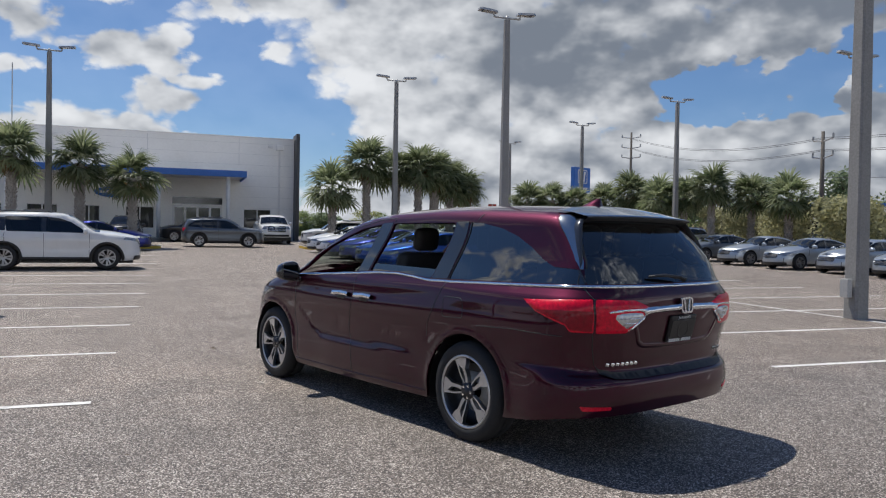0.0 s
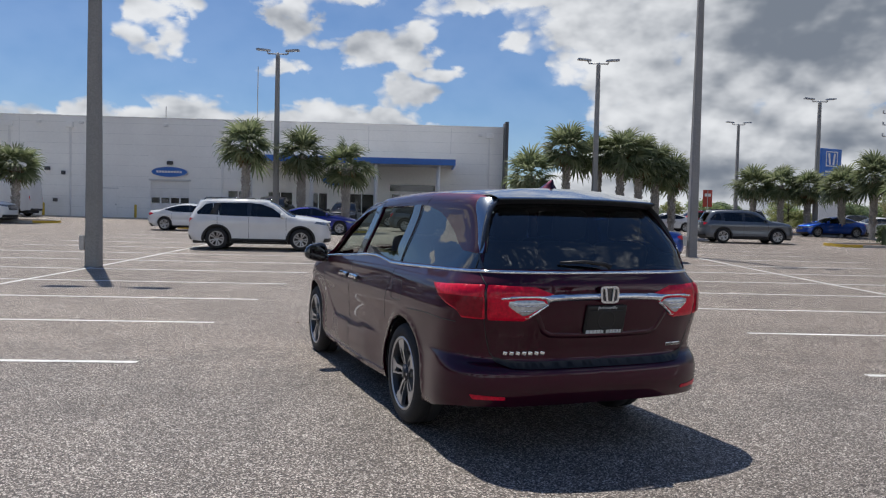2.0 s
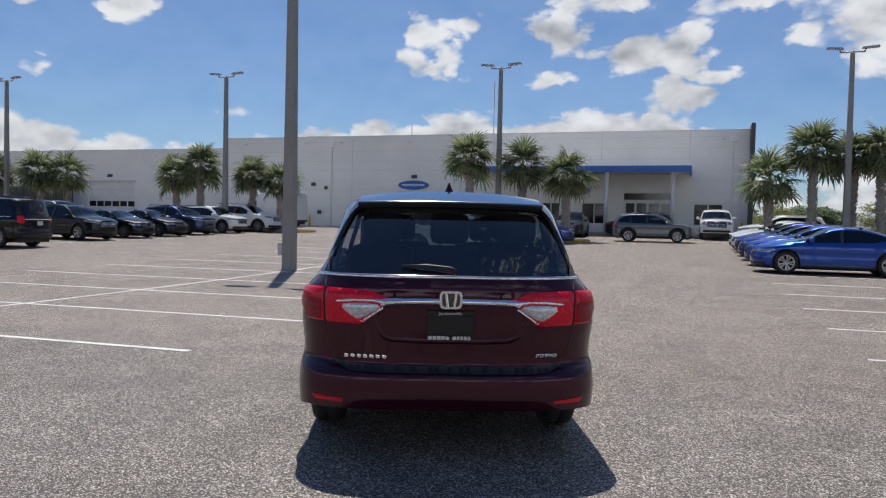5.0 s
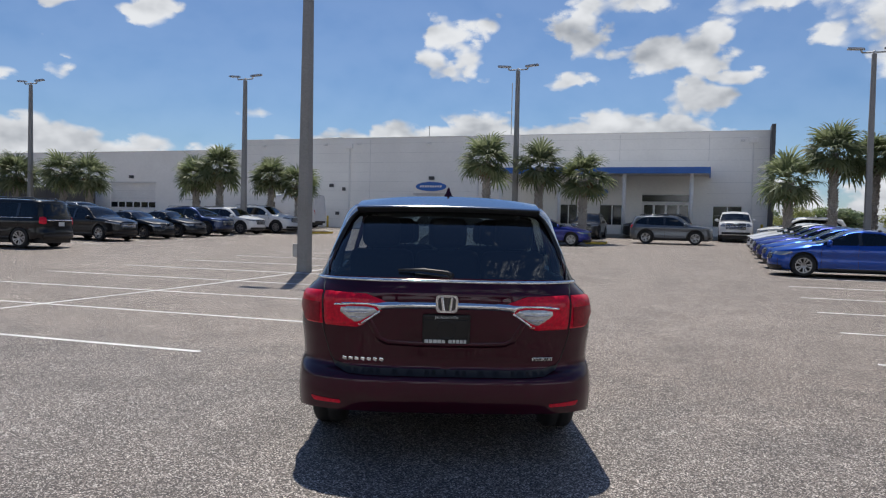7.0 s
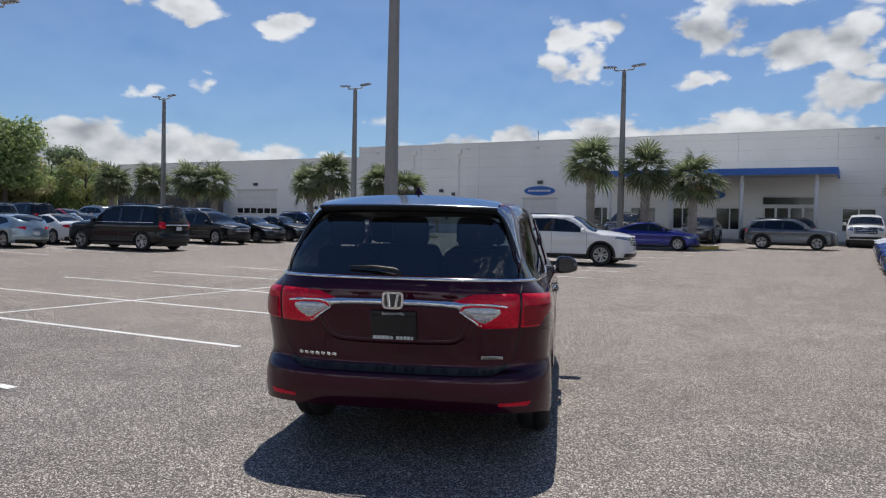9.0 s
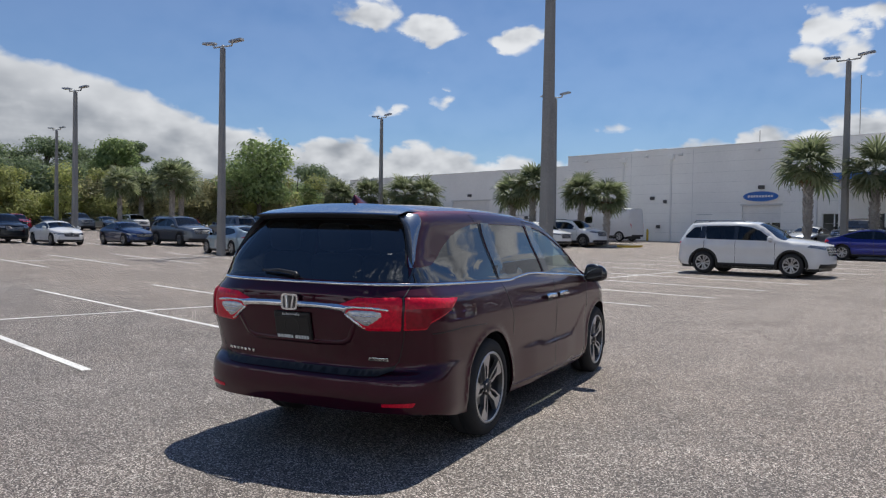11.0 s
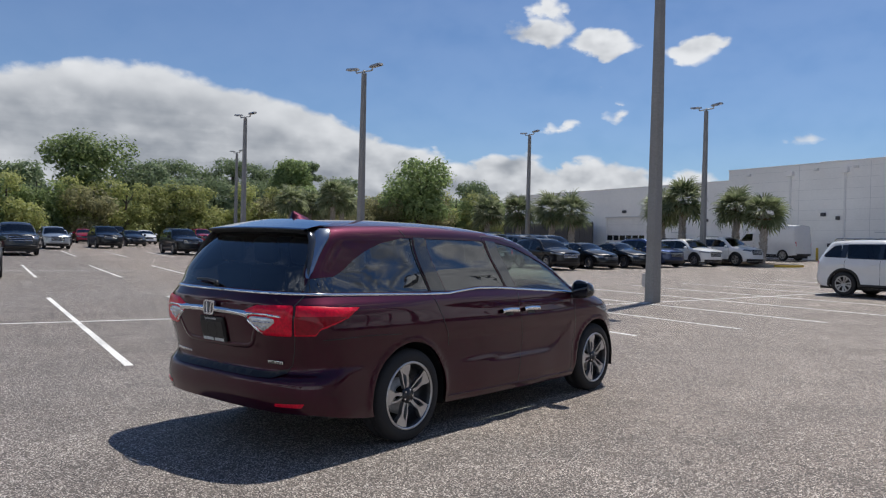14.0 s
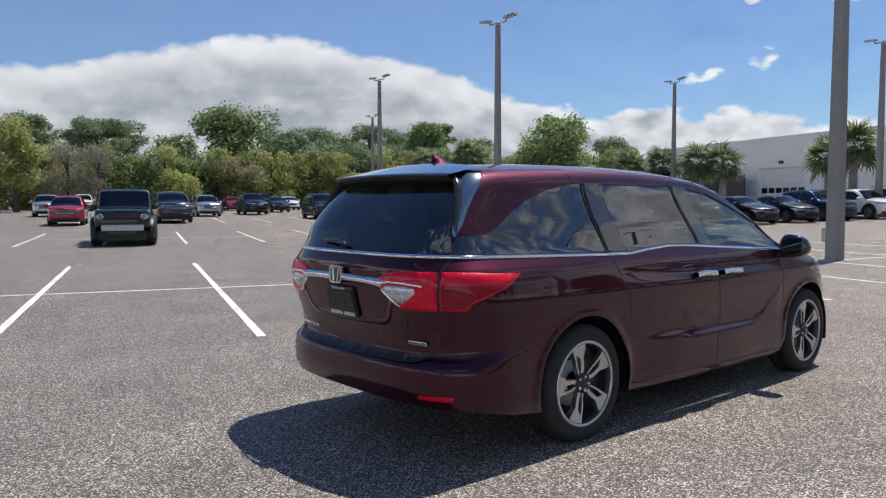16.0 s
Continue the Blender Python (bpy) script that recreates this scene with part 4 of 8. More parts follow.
    for x in (-0.38, 0.38):
        seat(car, x, g["cabin"][1] - 1.15, g["belt"] - 0.45, 0.5, M_SEAT)
    for s in (1, -1):
        mirror(car, np.interp(g["belt"] + 0.05, *sh.prof) + 0.07, g["mirror_y"], g["belt"] + 0.06, s, color)
    proto = None
    for yc in wheels:
        for s in (1, -1):
            m = pose(s * g.get("track", W - 0.115), yc, g["tyre"], 0, 0, 0 if s > 0 else 180)
            e = new("wheel")
            e.empty_display_size = 0.1
            e.parent = car
            e.matrix_basis = m
            if proto is None:
                wheel_parts(e, g["tyre"], g.get("tread", 0.23), g["rim"], 5, g.get("wheel_mat", M_CASTALLOY), M_ALLOYDARK, twin=g.get("twin", True), cast=True)
                proto = e
            else:
                for o in proto.children:
                    c = o.copy()
                    scene.collection.objects.link(c)
                    c.parent = e
                    for o2 in o.children:
                        c2 = o2.copy()
                        scene.collection.objects.link(c2)
                        c2.parent = c
    if g.get("rails"):
        for s in (1, -1):
            zt = H - 0.03
            y0, y1 = g["rails"]
            part("roof_rail", tube(bmesh.new(), [(s * 0.58, y0, zt - 0.05), (s * 0.58, y0 - 0.08, zt + 0.02), (s * 0.58, y1 + 0.08, zt + 0.02), (s * 0.58, y1, zt - 0.05)], 0.02, 8), M_GLOSSBLACK, car, smooth=True)
    if g.get("cladding"):
        width, proud = g["cladding"]
        for yc in wheels:
            r = g["arch"] + width * 0.42
            arc = [sh.side(yc + r * math.cos(a), 0.36 + r * math.sin(a)) for a in np.linspace(-0.15, math.pi + 0.15, 22)]
            for s in (1, -1):
                part("arch_cladding", coarse_trim(sh, arc, width, proud, mat=M_BLACK, sides=(s,)), None, car, "black plastic wheel arch cladding")
    if g.get("bumper"):
        y0 = float(np.interp(0.6, *sh.front))
        part("front_bumper", a_box(-W * 0.66, W * 0.66, y0 - 0.12, y0 + 0.14, 0.52, 0.74, bevel=0.04), M_BUMPER, car, "grey steel front bumper")
        part("skid_plate", a_box(-0.45, 0.45, y0 - 0.25, y0 + 0.05, 0.40, 0.52, bevel=0.03), M_DARKMETAL, car)
    if g.get("round_lamps"):
        for s in (1, -1):
            x, z = g["round_lamps"]
            p = sh.at(*(np.array([v]) for v in sh.nose(x, z)), np.array([0.012]))[0]
            ring = part("lamp_ring", lathe([(0.075, 0.0), (0.085, 0.02), (0.10, 0.02), (0.105, 0.0)], 20, "Z"), M_CHROME, car, m=pose(s * p[0], p[1], p[2], -90), smooth=True)
            part("lamp_glass", lathe([(0.078, 0.004), (0.05, 0.016), (0.001, 0.02)], 20, "Z"), M_CLEARLENS, ring, smooth=True)
    if g.get("tail_bar"):
        part("tailgate_bar", coarse_trim(sh, [sh.back(x, g["tail_bar"]) for x in np.linspace(0.68, 0, 6)], 0.05, 0.012, mat=M_CHROME), None, car, "chrome bar across the tailgate")
        for s in (1, -1):
            part("belt_moulding", coarse_trim(sh, [sh.side(y, g["belt"] + 0.012) for y in np.linspace(1.0, -2.3, 14)], 0.022, 0.006, mat=M_CHROME, sides=(s,)), None, car)
    plate = a_box(-0.15, 0.15, -0.006, 0.006, -0.08, 0.08)
    zp = g.get("plate_z", 0.85)
    part("number_plate", plate, M_PLATE, car, "pale number plate with plain bar", m=pose(0, float(np.interp(zp, *sh.rear)) - 0.012, zp))
    return car


SEDAN = dict(
    length=4.67, height=1.42, half=0.90, wheelbase=2.735, axle=0.02, tyre=0.33, rim=0.225, arch=0.375, nose=(0.95, 2.3), tail=(0.7, 2.4),
    prof=[(0.15, 0.80), (0.25, 0.865), (0.45, 0.885), (0.6, 0.875), (0.75, 0.90), (0.88, 0.875), (0.95, 0.845), (1.1, 0.775), (1.25, 0.69), (1.45, 0.58)],
    rear=[(0.15, 0.22), (0.3, 0.07), (0.5, 0.0), (0.7, 0.03), (0.9, 0.06), (1.0, 0.10), (1.5, 0.35)], front=[(0.15, 0.1), (0.35, 0.0), (0.55, 0.02), (0.75, 0.12), (0.9, 0.3), (1.0, 0.35), (1.5, 0.4)],
    top=[(-2.4, 0.96), (-2.2, 1.0), (-1.75, 1.03), (-1.2, 1.22), (-0.7, 1.345), (-0.2, 1.375), (0.2, 1.34), (0.6, 1.20), (1.0, 1.02), (1.15, 0.98), (1.6, 0.92), (2.1, 0.80), (2.4, 0.70)],
    low=[(-2.4, 0.28), (-1.9, 0.2), (0, 0.18), (1.9, 0.2), (2.4, 0.22)], edge=0.06,
    windows=[[(-0.95, 0.97), (-1.38, 1.08), (-1.05, 1.19), (-0.62, 1.30), (-0.14, 1.325), (-0.06, 0.95)], [(-0.02, 0.95), (-0.09, 1.325), (0.2, 1.29), (0.55, 1.16), (0.86, 1.02), (0.9, 0.94)]],
    tail_lamp=[("b", 0.42, 0.90), ("b", 0.42, 0.78), ("s", -2.1, 0.77), ("s", -1.9, 0.86), ("s", -2.05, 0.92)],
    head_lamp=[("n", 0.40, 0.64), ("n", 0.45, 0.71), ("s", 1.72, 0.74), ("s", 1.68, 0.69), ("n", 0.72, 0.60)],
    grille=[(0.46, 0.69), (0.40, 0.50)], bar_mat=M_DARKMETAL, crown=[(-2.4, 0.03), (-1.8, 0.05), (-1.2, 0.08), (-0.4, 0.055), (0.3, 0.06), (1.0, 0.09), (1.6, 0.09), (2.4, 0.05)],
    sheets=[("bonnet", 2.33, 1.06), ("windscreen", 1.06, 0.27), ("roof", 0.27, -0.72), ("back_window", -0.72, -1.66), ("boot_lid", -1.66, -2.26)],
    sill=0.21, handles=(-0.2, -1.05), handle_z=0.80, seams=(-0.04, -0.98, 0.92), belt=0.94, cabin=(-1.5, 0.95), mirror_y=0.68, plate_z=0.62)
SUV = dict(
    cladding=(0.085, 0.012), length=4.97, height=1.80, half=0.985, wheelbase=2.86, axle=0.03, tyre=0.375, rim=0.25, arch=0.435, nose=(0.75, 2.6), tail=(0.55, 2.8),
    prof=[(0.2, 0.90), (0.3, 0.95), (0.5, 0.965), (0.7, 0.955), (0.9, 0.985), (1.02, 0.965), (1.12, 0.93), (1.3, 0.87), (1.5, 0.80), (1.68, 0.73), (1.85, 0.68)],
    rear=[(0.2, 0.2), (0.4, 0.03), (0.6, 0.0), (0.8, 0.04), (1.05, 0.05), (1.2, 0.11), (1.5, 0.28), (1.75, 0.42), (1.9, 0.46)], front=[(0.2, 0.12), (0.45, 0.0), (0.8, 0.03), (1.0, 0.10), (1.1, 0.2), (1.9, 0.2)],
    top=[(-2.6, 1.67), (-2.2, 1.70), (-1.5, 1.74), (-0.7, 1.755), (0.0, 1.73), (0.4, 1.64), (0.8, 1.44), (1.10, 1.25), (1.28, 1.18), (1.8, 1.13), (2.25, 1.07), (2.55, 0.98)],
    low=[(-2.6, 0.36), (-2.0, 0.28), (0, 0.27), (2.0, 0.28), (2.6, 0.3)],
    windows=[[(-1.50, 1.19), (-1.56, 1.60), (-1.80, 1.56), (-2.10, 1.27), (-2.06, 1.20)], [(-0.36, 1.16), (-0.36, 1.63), (-1.38, 1.62), (-1.32, 1.17)], [(-0.28, 1.16), (-0.28, 1.63), (0.12, 1.59), (0.45, 1.47), (0.82, 1.22), (0.84, 1.14)]],
    rear_glass=[(0.66, 1.14), (0.58, 1.58)],
    tail_lamp=[("b", 0.62, 1.08), ("b", 0.62, 0.92), ("s", -2.38, 0.92), ("s", -2.2, 1.06)], head_lamp=[("n", 0.52, 0.88), ("n", 0.52, 1.00), ("s", 1.98, 1.03), ("s", 1.92, 0.96)],
    grille=[(0.50, 1.00), (0.44, 0.70)], grille_mat=M_GLOSSBLACK, bar_mat=M_GREYMETAL, crown=[(-2.6, 0.03), (-2.0, 0.04), (0, 0.045), (0.6, 0.07), (1.2, 0.09), (1.8, 0.08), (2.55, 0.04)],
    sheets=[("bonnet", 2.46, 1.25), ("windscreen", 1.25, 0.36), ("roof", 0.36, -2.24)], rails=(-0.1, -1.9),
    sill=0.33, handles=(-0.5, -1.45), handle_z=1.0, seams=(-0.32, -1.38, 0.95), belt=1.13, cabin=(-2.1, 1.1), mirror_y=0.78, plate_z=0.85)
CROSSOVER = dict(SUV, length=4.6, height=1.67, half=0.925, wheelbase=2.69, axle=0.02, tyre=0.36, arch=0.415, rim=0.24,
    prof=[(0.2, 0.85), (0.3, 0.89), (0.5, 0.905), (0.7, 0.895), (0.9, 0.925), (1.0, 0.905), (1.08, 0.875), (1.25, 0.81), (1.45, 0.73), (1.6, 0.66), (1.75, 0.62)],
    top=[(-2.4, 1.50), (-2.05, 1.55), (-1.4, 1.61), (-0.6, 1.63), (0.0, 1.605), (0.4, 1.51), (0.8, 1.32), (1.12, 1.11), (1.3, 1.06), (1.7, 1.02), (2.1, 0.94), (2.4, 0.85)],
    low=[(-2.4, 0.34), (-1.9, 0.25), (0, 0.24), (1.9, 0.25), (2.4, 0.27)],
    windows=[[(-1.24, 1.08), (-1.28, 1.50), (-1.55, 1.46), (-1.92, 1.22), (-1.9, 1.13)], [(-0.33, 1.05), (-0.34, 1.52), (-1.20, 1.51), (-1.16, 1.07)], [(-0.25, 1.05), (-0.26, 1.52), (0.12, 1.49), (0.45, 1.36), (0.84, 1.10), (0.86, 1.03)]],
    rear_glass=[(0.60, 1.10), (0.52, 1.46)], tail_lamp=[("b", 0.55, 1.06), ("b", 0.58, 0.86), ("s", -2.15, 0.88), ("s", -2.02, 1.06)],
    head_lamp=[("n", 0.48, 0.78), ("n", 0.48, 0.87), ("s", 1.80, 0.92), ("s", 1.75, 0.85)], grille=[(0.46, 0.88), (0.42, 0.60)],
    sheets=[("bonnet", 2.28, 1.2), ("windscreen", 1.2, 0.36), ("roof", 0.36, -2.0)], rails=(-0.1, -1.7), sill=0.30, handles=(-0.45, -1.28), handle_z=0.90,
    seams=(-0.29, -1.2, 0.92), belt=1.03, cabin=(-1.9, 1.05), mirror_y=0.75, plate_z=0.80)
BIGSUV = dict(SUV, cladding=None, length=5.35, height=1.94, half=1.01, wheelbase=3.11, axle=0.0, tyre=0.40, rim=0.27, arch=0.46,
    prof=[(0.25, 0.93), (0.4, 0.98), (0.6, 0.99), (0.8, 0.985), (1.0, 1.01), (1.12, 0.99), (1.22, 0.955), (1.4, 0.91), (1.6, 0.86), (1.8, 0.80), (2.0, 0.76)],
    top=[(-2.8, 1.84), (-2.3, 1.87), (-1.5, 1.89), (-0.5, 1.90), (0.1, 1.87), (0.5, 1.76), (0.85, 1.53), (1.2, 1.27), (1.4, 1.21), (1.9, 1.17), (2.4, 1.11), (2.75, 1.0)],
    rear=[(0.2, 0.2), (0.4, 0.03), (0.6, 0.0), (0.8, 0.05), (1.1, 0.05), (1.3, 0.09), (1.6, 0.19), (1.85, 0.28), (2.0, 0.30)],
    low=[(-2.8, 0.42), (-2.2, 0.34), (0, 0.33), (2.2, 0.34), (2.8, 0.36)],
    windows=[[(-1.62, 1.23), (-1.66, 1.76), (-2.15, 1.74), (-2.28, 1.26)], [(-0.48, 1.21), (-0.48, 1.78), (-1.55, 1.77), (-1.52, 1.22)], [(-0.40, 1.21), (-0.40, 1.78), (0.1, 1.74), (0.5, 1.60), (0.92, 1.27), (0.94, 1.19)]],
    rear_glass=[(0.74, 1.28), (0.68, 1.74)], tail_lamp=[("b", 0.78, 1.24), ("b", 0.70, 1.20), ("b", 0.70, 0.98), ("s", -2.50, 0.94), ("s", -2.38, 0.98), ("s", -2.36, 1.22)], tail_bar=1.10,
    head_lamp=[("n", 0.62, 0.88), ("n", 0.60, 1.06), ("s", 2.2, 1.09), ("s", 2.16, 0.95)], grille=[(0.58, 1.08), (0.54, 0.72)],
    sheets=[("bonnet", 2.62, 1.3), ("windscreen", 1.3, 0.44), ("roof", 0.44, -2.46)], rails=(-0.2, -2.1), sill=0.40, handles=(-0.65, -1.65), handle_z=1.05,
    seams=(-0.44, -1.58, 1.0), belt=1.18, cabin=(-2.3, 1.2), mirror_y=0.82, plate_z=0.95)
HATCH = dict(SEDAN, length=4.37, axle=0.1, wheelbase=2.64,
    top=[(-2.3, 1.05), (-2.0, 1.18), (-1.6, 1.30), (-0.9, 1.375), (-0.2, 1.385), (0.2, 1.35), (0.6, 1.21), (1.0, 1.03), (1.15, 0.99), (1.6, 0.93), (2.0, 0.82), (2.3, 0.72)],
    windows=[[(-0.95, 0.98), (-1.45, 1.08), (-1.15, 1.25), (-0.62, 1.31), (-0.14, 1.33), (-0.06, 0.95)], [(-0.02, 0.95), (-0.09, 1.33), (0.2, 1.30), (0.55, 1.17), (0.86, 1.02), (0.9, 0.94)]],
    sheets=[("bonnet", 2.18, 1.06), ("windscreen", 1.06, 0.27), ("roof", 0.27, -1.3), ("back_window", -1.3, -2.0), ("boot_lid", -2.0, -2.1)])
LONGSUV = dict(BIGSUV, length=5.68, wheelbase=3.4, height=1.98,
    windows=[[(-1.62, 1.23), (-1.66, 1.76), (-2.38, 1.74), (-2.46, 1.26)], [(-0.48, 1.21), (-0.48, 1.78), (-1.55, 1.77), (-1.52, 1.22)], [(-0.40, 1.21), (-0.40, 1.78), (0.1, 1.74), (0.5, 1.60), (0.92, 1.27), (0.94, 1.19)]],
    sheets=[("bonnet", 2.78, 1.3), ("windscreen", 1.3, 0.44), ("roof", 0.44, -2.60)], tail_lamp=[("b", 0.78, 1.24), ("b", 0.70, 1.20), ("b", 0.70, 0.98), ("s", -2.66, 0.94), ("s", -2.55, 0.98), ("s", -2.53, 1.22)])
TRUCK = dict(BIGSUV, tail_bar=None, length=5.9, split=0.49, category="pickup truck", wheelbase=3.68, axle=-0.05, height=1.95,
    top=[(-3.0, 1.40), (-2.9, 1.42), (-1.3, 1.42), (-1.12, 1.46), (-1.05, 1.80), (-0.95, 1.86), (-0.3, 1.89), (0.3, 1.86), (0.7, 1.74), (1.05, 1.52), (1.4, 1.30), (1.55, 1.26), (2.2, 1.22), (2.7, 1.16), (3.0, 1.05)],
    rear=[(0.2, 0.1), (0.4, 0.0), (2.0, 0.03)], tail=(0.25, 4.0), prof=[(0.3, 0.95), (0.4, 0.98), (0.6, 0.99), (1.0, 1.01), (1.2, 0.985), (1.35, 0.95), (1.5, 0.91), (1.8, 0.82), (2.0, 0.76)],
    low=[(-3.0, 0.55), (-2.5, 0.45), (0, 0.42), (2.3, 0.42), (3.0, 0.4)],
    windows=[[(-0.92, 1.30), (-0.9, 1.76), (-0.18, 1.78), (-0.16, 1.29)], [(-0.08, 1.29), (-0.08, 1.78), (0.4, 1.72), (0.75, 1.58), (1.12, 1.34), (1.14, 1.27)]],
    tail_lamp=[("b", 0.95, 1.30), ("b", 0.82, 0.98), ("s", -2.9, 0.98), ("s", -2.85, 1.30)], head_lamp=[("n", 0.62, 0.92), ("n", 0.62, 1.12), ("s", 2.52, 1.12), ("s", 2.5, 0.95)],
    grille=[(0.60, 1.14), (0.58, 0.75)], bar_mat=M_CHROME, crown=[(-3.0, 0.0), (-1.2, 0.0), (-1.0, 0.04), (0.6, 0.06), (1.4, 0.08), (2.4, 0.08), (3.0, 0.04)],
    sheets=[("bonnet", 2.8, 1.45), ("windscreen", 1.45, 0.62), ("roof", 0.62, -1.0), ("tonneau_cover", -1.14, -2.95)], rails=None, handles=(-0.25, -0.78), seams=(-0.12, -0.98, 1.2),
    cabin=(-0.95, 1.4), mirror_y=1.0, belt=1.27, sill=0.48)
del TRUCK["rear_glass"]
VANBODY = dict(BIGSUV, tail_bar=None, length=5.9, height=2.75, wheelbase=3.7, category="cargo van", nose=(0.7, 2.6), tail=(0.25, 4.0),
    prof=[(0.25, 0.95), (0.5, 1.01), (1.2, 1.01), (1.8, 0.97), (2.4, 0.90), (2.8, 0.86)], rear=[(0.2, 0.1), (0.5, 0.0), (2.8, 0.10)],
    top=[(-3.0, 2.60), (-1.5, 2.66), (0.8, 2.64), (1.3, 2.50), (1.7, 2.05), (2.1, 1.55), (2.3, 1.38), (2.7, 1.22), (2.95, 1.05)],
    windows=[[(0.75, 1.45), (0.75, 2.0), (1.35, 1.98), (1.75, 1.55), (1.72, 1.42)]], tail_lamp=[("b", 0.95, 1.4), ("b", 0.85, 1.0), ("s", -2.9, 1.0), ("s", -2.88, 1.4)],
    head_lamp=[("n", 0.62, 0.95), ("n", 0.64, 1.12), ("s", 2.5, 1.15), ("s", 2.48, 0.98)], grille=[(0.55, 1.05), (0.5, 0.75)],
    sheets=[("bonnet", 2.8, 2.25), ("windscreen", 2.25, 1.45), ("roof", 1.45, -2.85)], rails=None, handles=(0.6,), seams=(0.6, -0.6), handle_z=1.2, cabin=(0.2, 1.9), mirror_y=1.7, belt=1.4)
del VANBODY["rear_glass"]
OFFROADER = dict(BIGSUV, tail_bar=None, crown=[(-2.6, 0.02), (0.0, 0.03), (0.6, 0.04), (1.2, 0.04), (2.5, 0.025)], cladding=(0.13, 0.15), bumper=True, round_lamps=(0.68, 1.0), track=0.88, tread=0.32, low=[(-2.8, 0.62), (0, 0.60), (2.8, 0.66)], length=4.85, height=1.98, wheelbase=2.95, tyre=0.46, rim=0.22, arch=0.52, nose=(0.3, 4.0), tail=(0.25, 4.0), half=1.0, category="off-road car", edge=0.05,
    prof=[(0.3, 0.84), (0.5, 0.86), (0.8, 0.875), (1.15, 0.88), (1.3, 0.87), (1.6, 0.85), (1.9, 0.82), (2.0, 0.80)], rear=[(0.2, 0.1), (0.5, 0.0), (1.2, 0.05), (2.0, 0.10)], front=[(0.2, 0.25), (0.6, 0.1), (0.7, 0.0), (0.9, 0.0), (1.2, 0.05), (2.0, 0.05)],
    top=[(-2.5, 1.90), (-1.5, 1.93), (-0.3, 1.94), (0.25, 1.91), (0.4, 1.82), (0.65, 1.52), (0.85, 1.33), (1.0, 1.29), (1.8, 1.26), (2.3, 1.22), (2.5, 1.1)],
    windows=[[(-1.45, 1.30), (-1.45, 1.80), (-2.1, 1.78), (-2.15, 1.32)], [(-0.52, 1.30), (-0.52, 1.81), (-1.38, 1.80), (-1.38, 1.30)], [(-0.45, 1.30), (-0.45, 1.81), (0.1, 1.80), (0.32, 1.68), (0.62, 1.34), (0.62, 1.28)]],
    rear_glass=[(0.7, 1.32), (0.66, 1.78)], tail_lamp=[("b", 0.88, 1.2), ("b", 0.80, 0.98), ("s", -2.35, 0.98), ("s", -2.34, 1.2)], head_lamp=[("n", 0.80, 0.98), ("n", 0.80, 1.04), ("n", 0.83, 1.04), ("n", 0.83, 0.98)],
    grille=[(0.79, 1.12), (0.79, 0.88)], sheets=[("bonnet", 2.36, 0.9), ("windscreen", 0.9, 0.35), ("roof", 0.35, -2.3)], rails=None, grille_mat=M_BLACK, bar_mat=M_BLACK, handles=(-0.6, -1.5), seams=(-0.48, -1.42, 0.85),
    cabin=(-2.2, 0.8), mirror_y=0.55, belt=1.27, sill=0.64)


# ---- the minivan ----
M_MAROON = paint("maroon_paint", (0.044, 0.0011, 0.0132), metal=0.94, rough=0.49, coat=0.85)
def ease(v, lo, hi):
    t = np.clip((np.asarray(v, float) - lo) / (hi - lo), 0, 1)
    return t * t * (3 - 2 * t)


def van_pressing(y, z):
    """How the van's sides swell and tuck in: cabin narrowing aft, door crease, arch lips and the bumper's shelf."""
    y, z = np.asarray(y, float), np.asarray(z, float)
    w = -0.06 * ease(-y, 1.1, 2.45) * ease(z, 1.08, 1.35)
    crease = np.interp(y, [-0.8, -0.3, 0.2, 0.5, 0.7, 0.88, 1.0], [0.60, 0.58, 0.555, 0.56, 0.635, 0.76, 0.86])
    w = w + 0.017 * ease(crease - z, 0.0, 0.045) * ease(y, -0.98, -0.5) * (0.35 + 0.65 * ease(-y, -0.7, -0.3)) * ease(-y, -1.06, -0.9)
    for yc in (1.485, -1.518):
        r = np.hypot(y - yc, z - 0.36)
        w = w + 0.013 * np.exp(-((r - 0.435) / 0.03) ** 2) * ease(z, 0.25, 0.4)
    w = w + 0.02 * ease(-y, 1.9, 2.25) * ease(0.665 - z, 0.0, 0.05)
    w = w - 0.012 * ease(-y, 1.8, 2.3) * ease(z, 0.68, 0.9)
    # the shoulder runs hollow under the belt line, fuller over the rear wheel
    w = w - 0.010 * np.exp(-((z - 1.0 - 0.05 * ease(-y, 0.0, 1.6)) / 0.05) ** 2) * ease(y, -1.6, -0.8) * ease(-y, -1.0, -0.6)
    return w


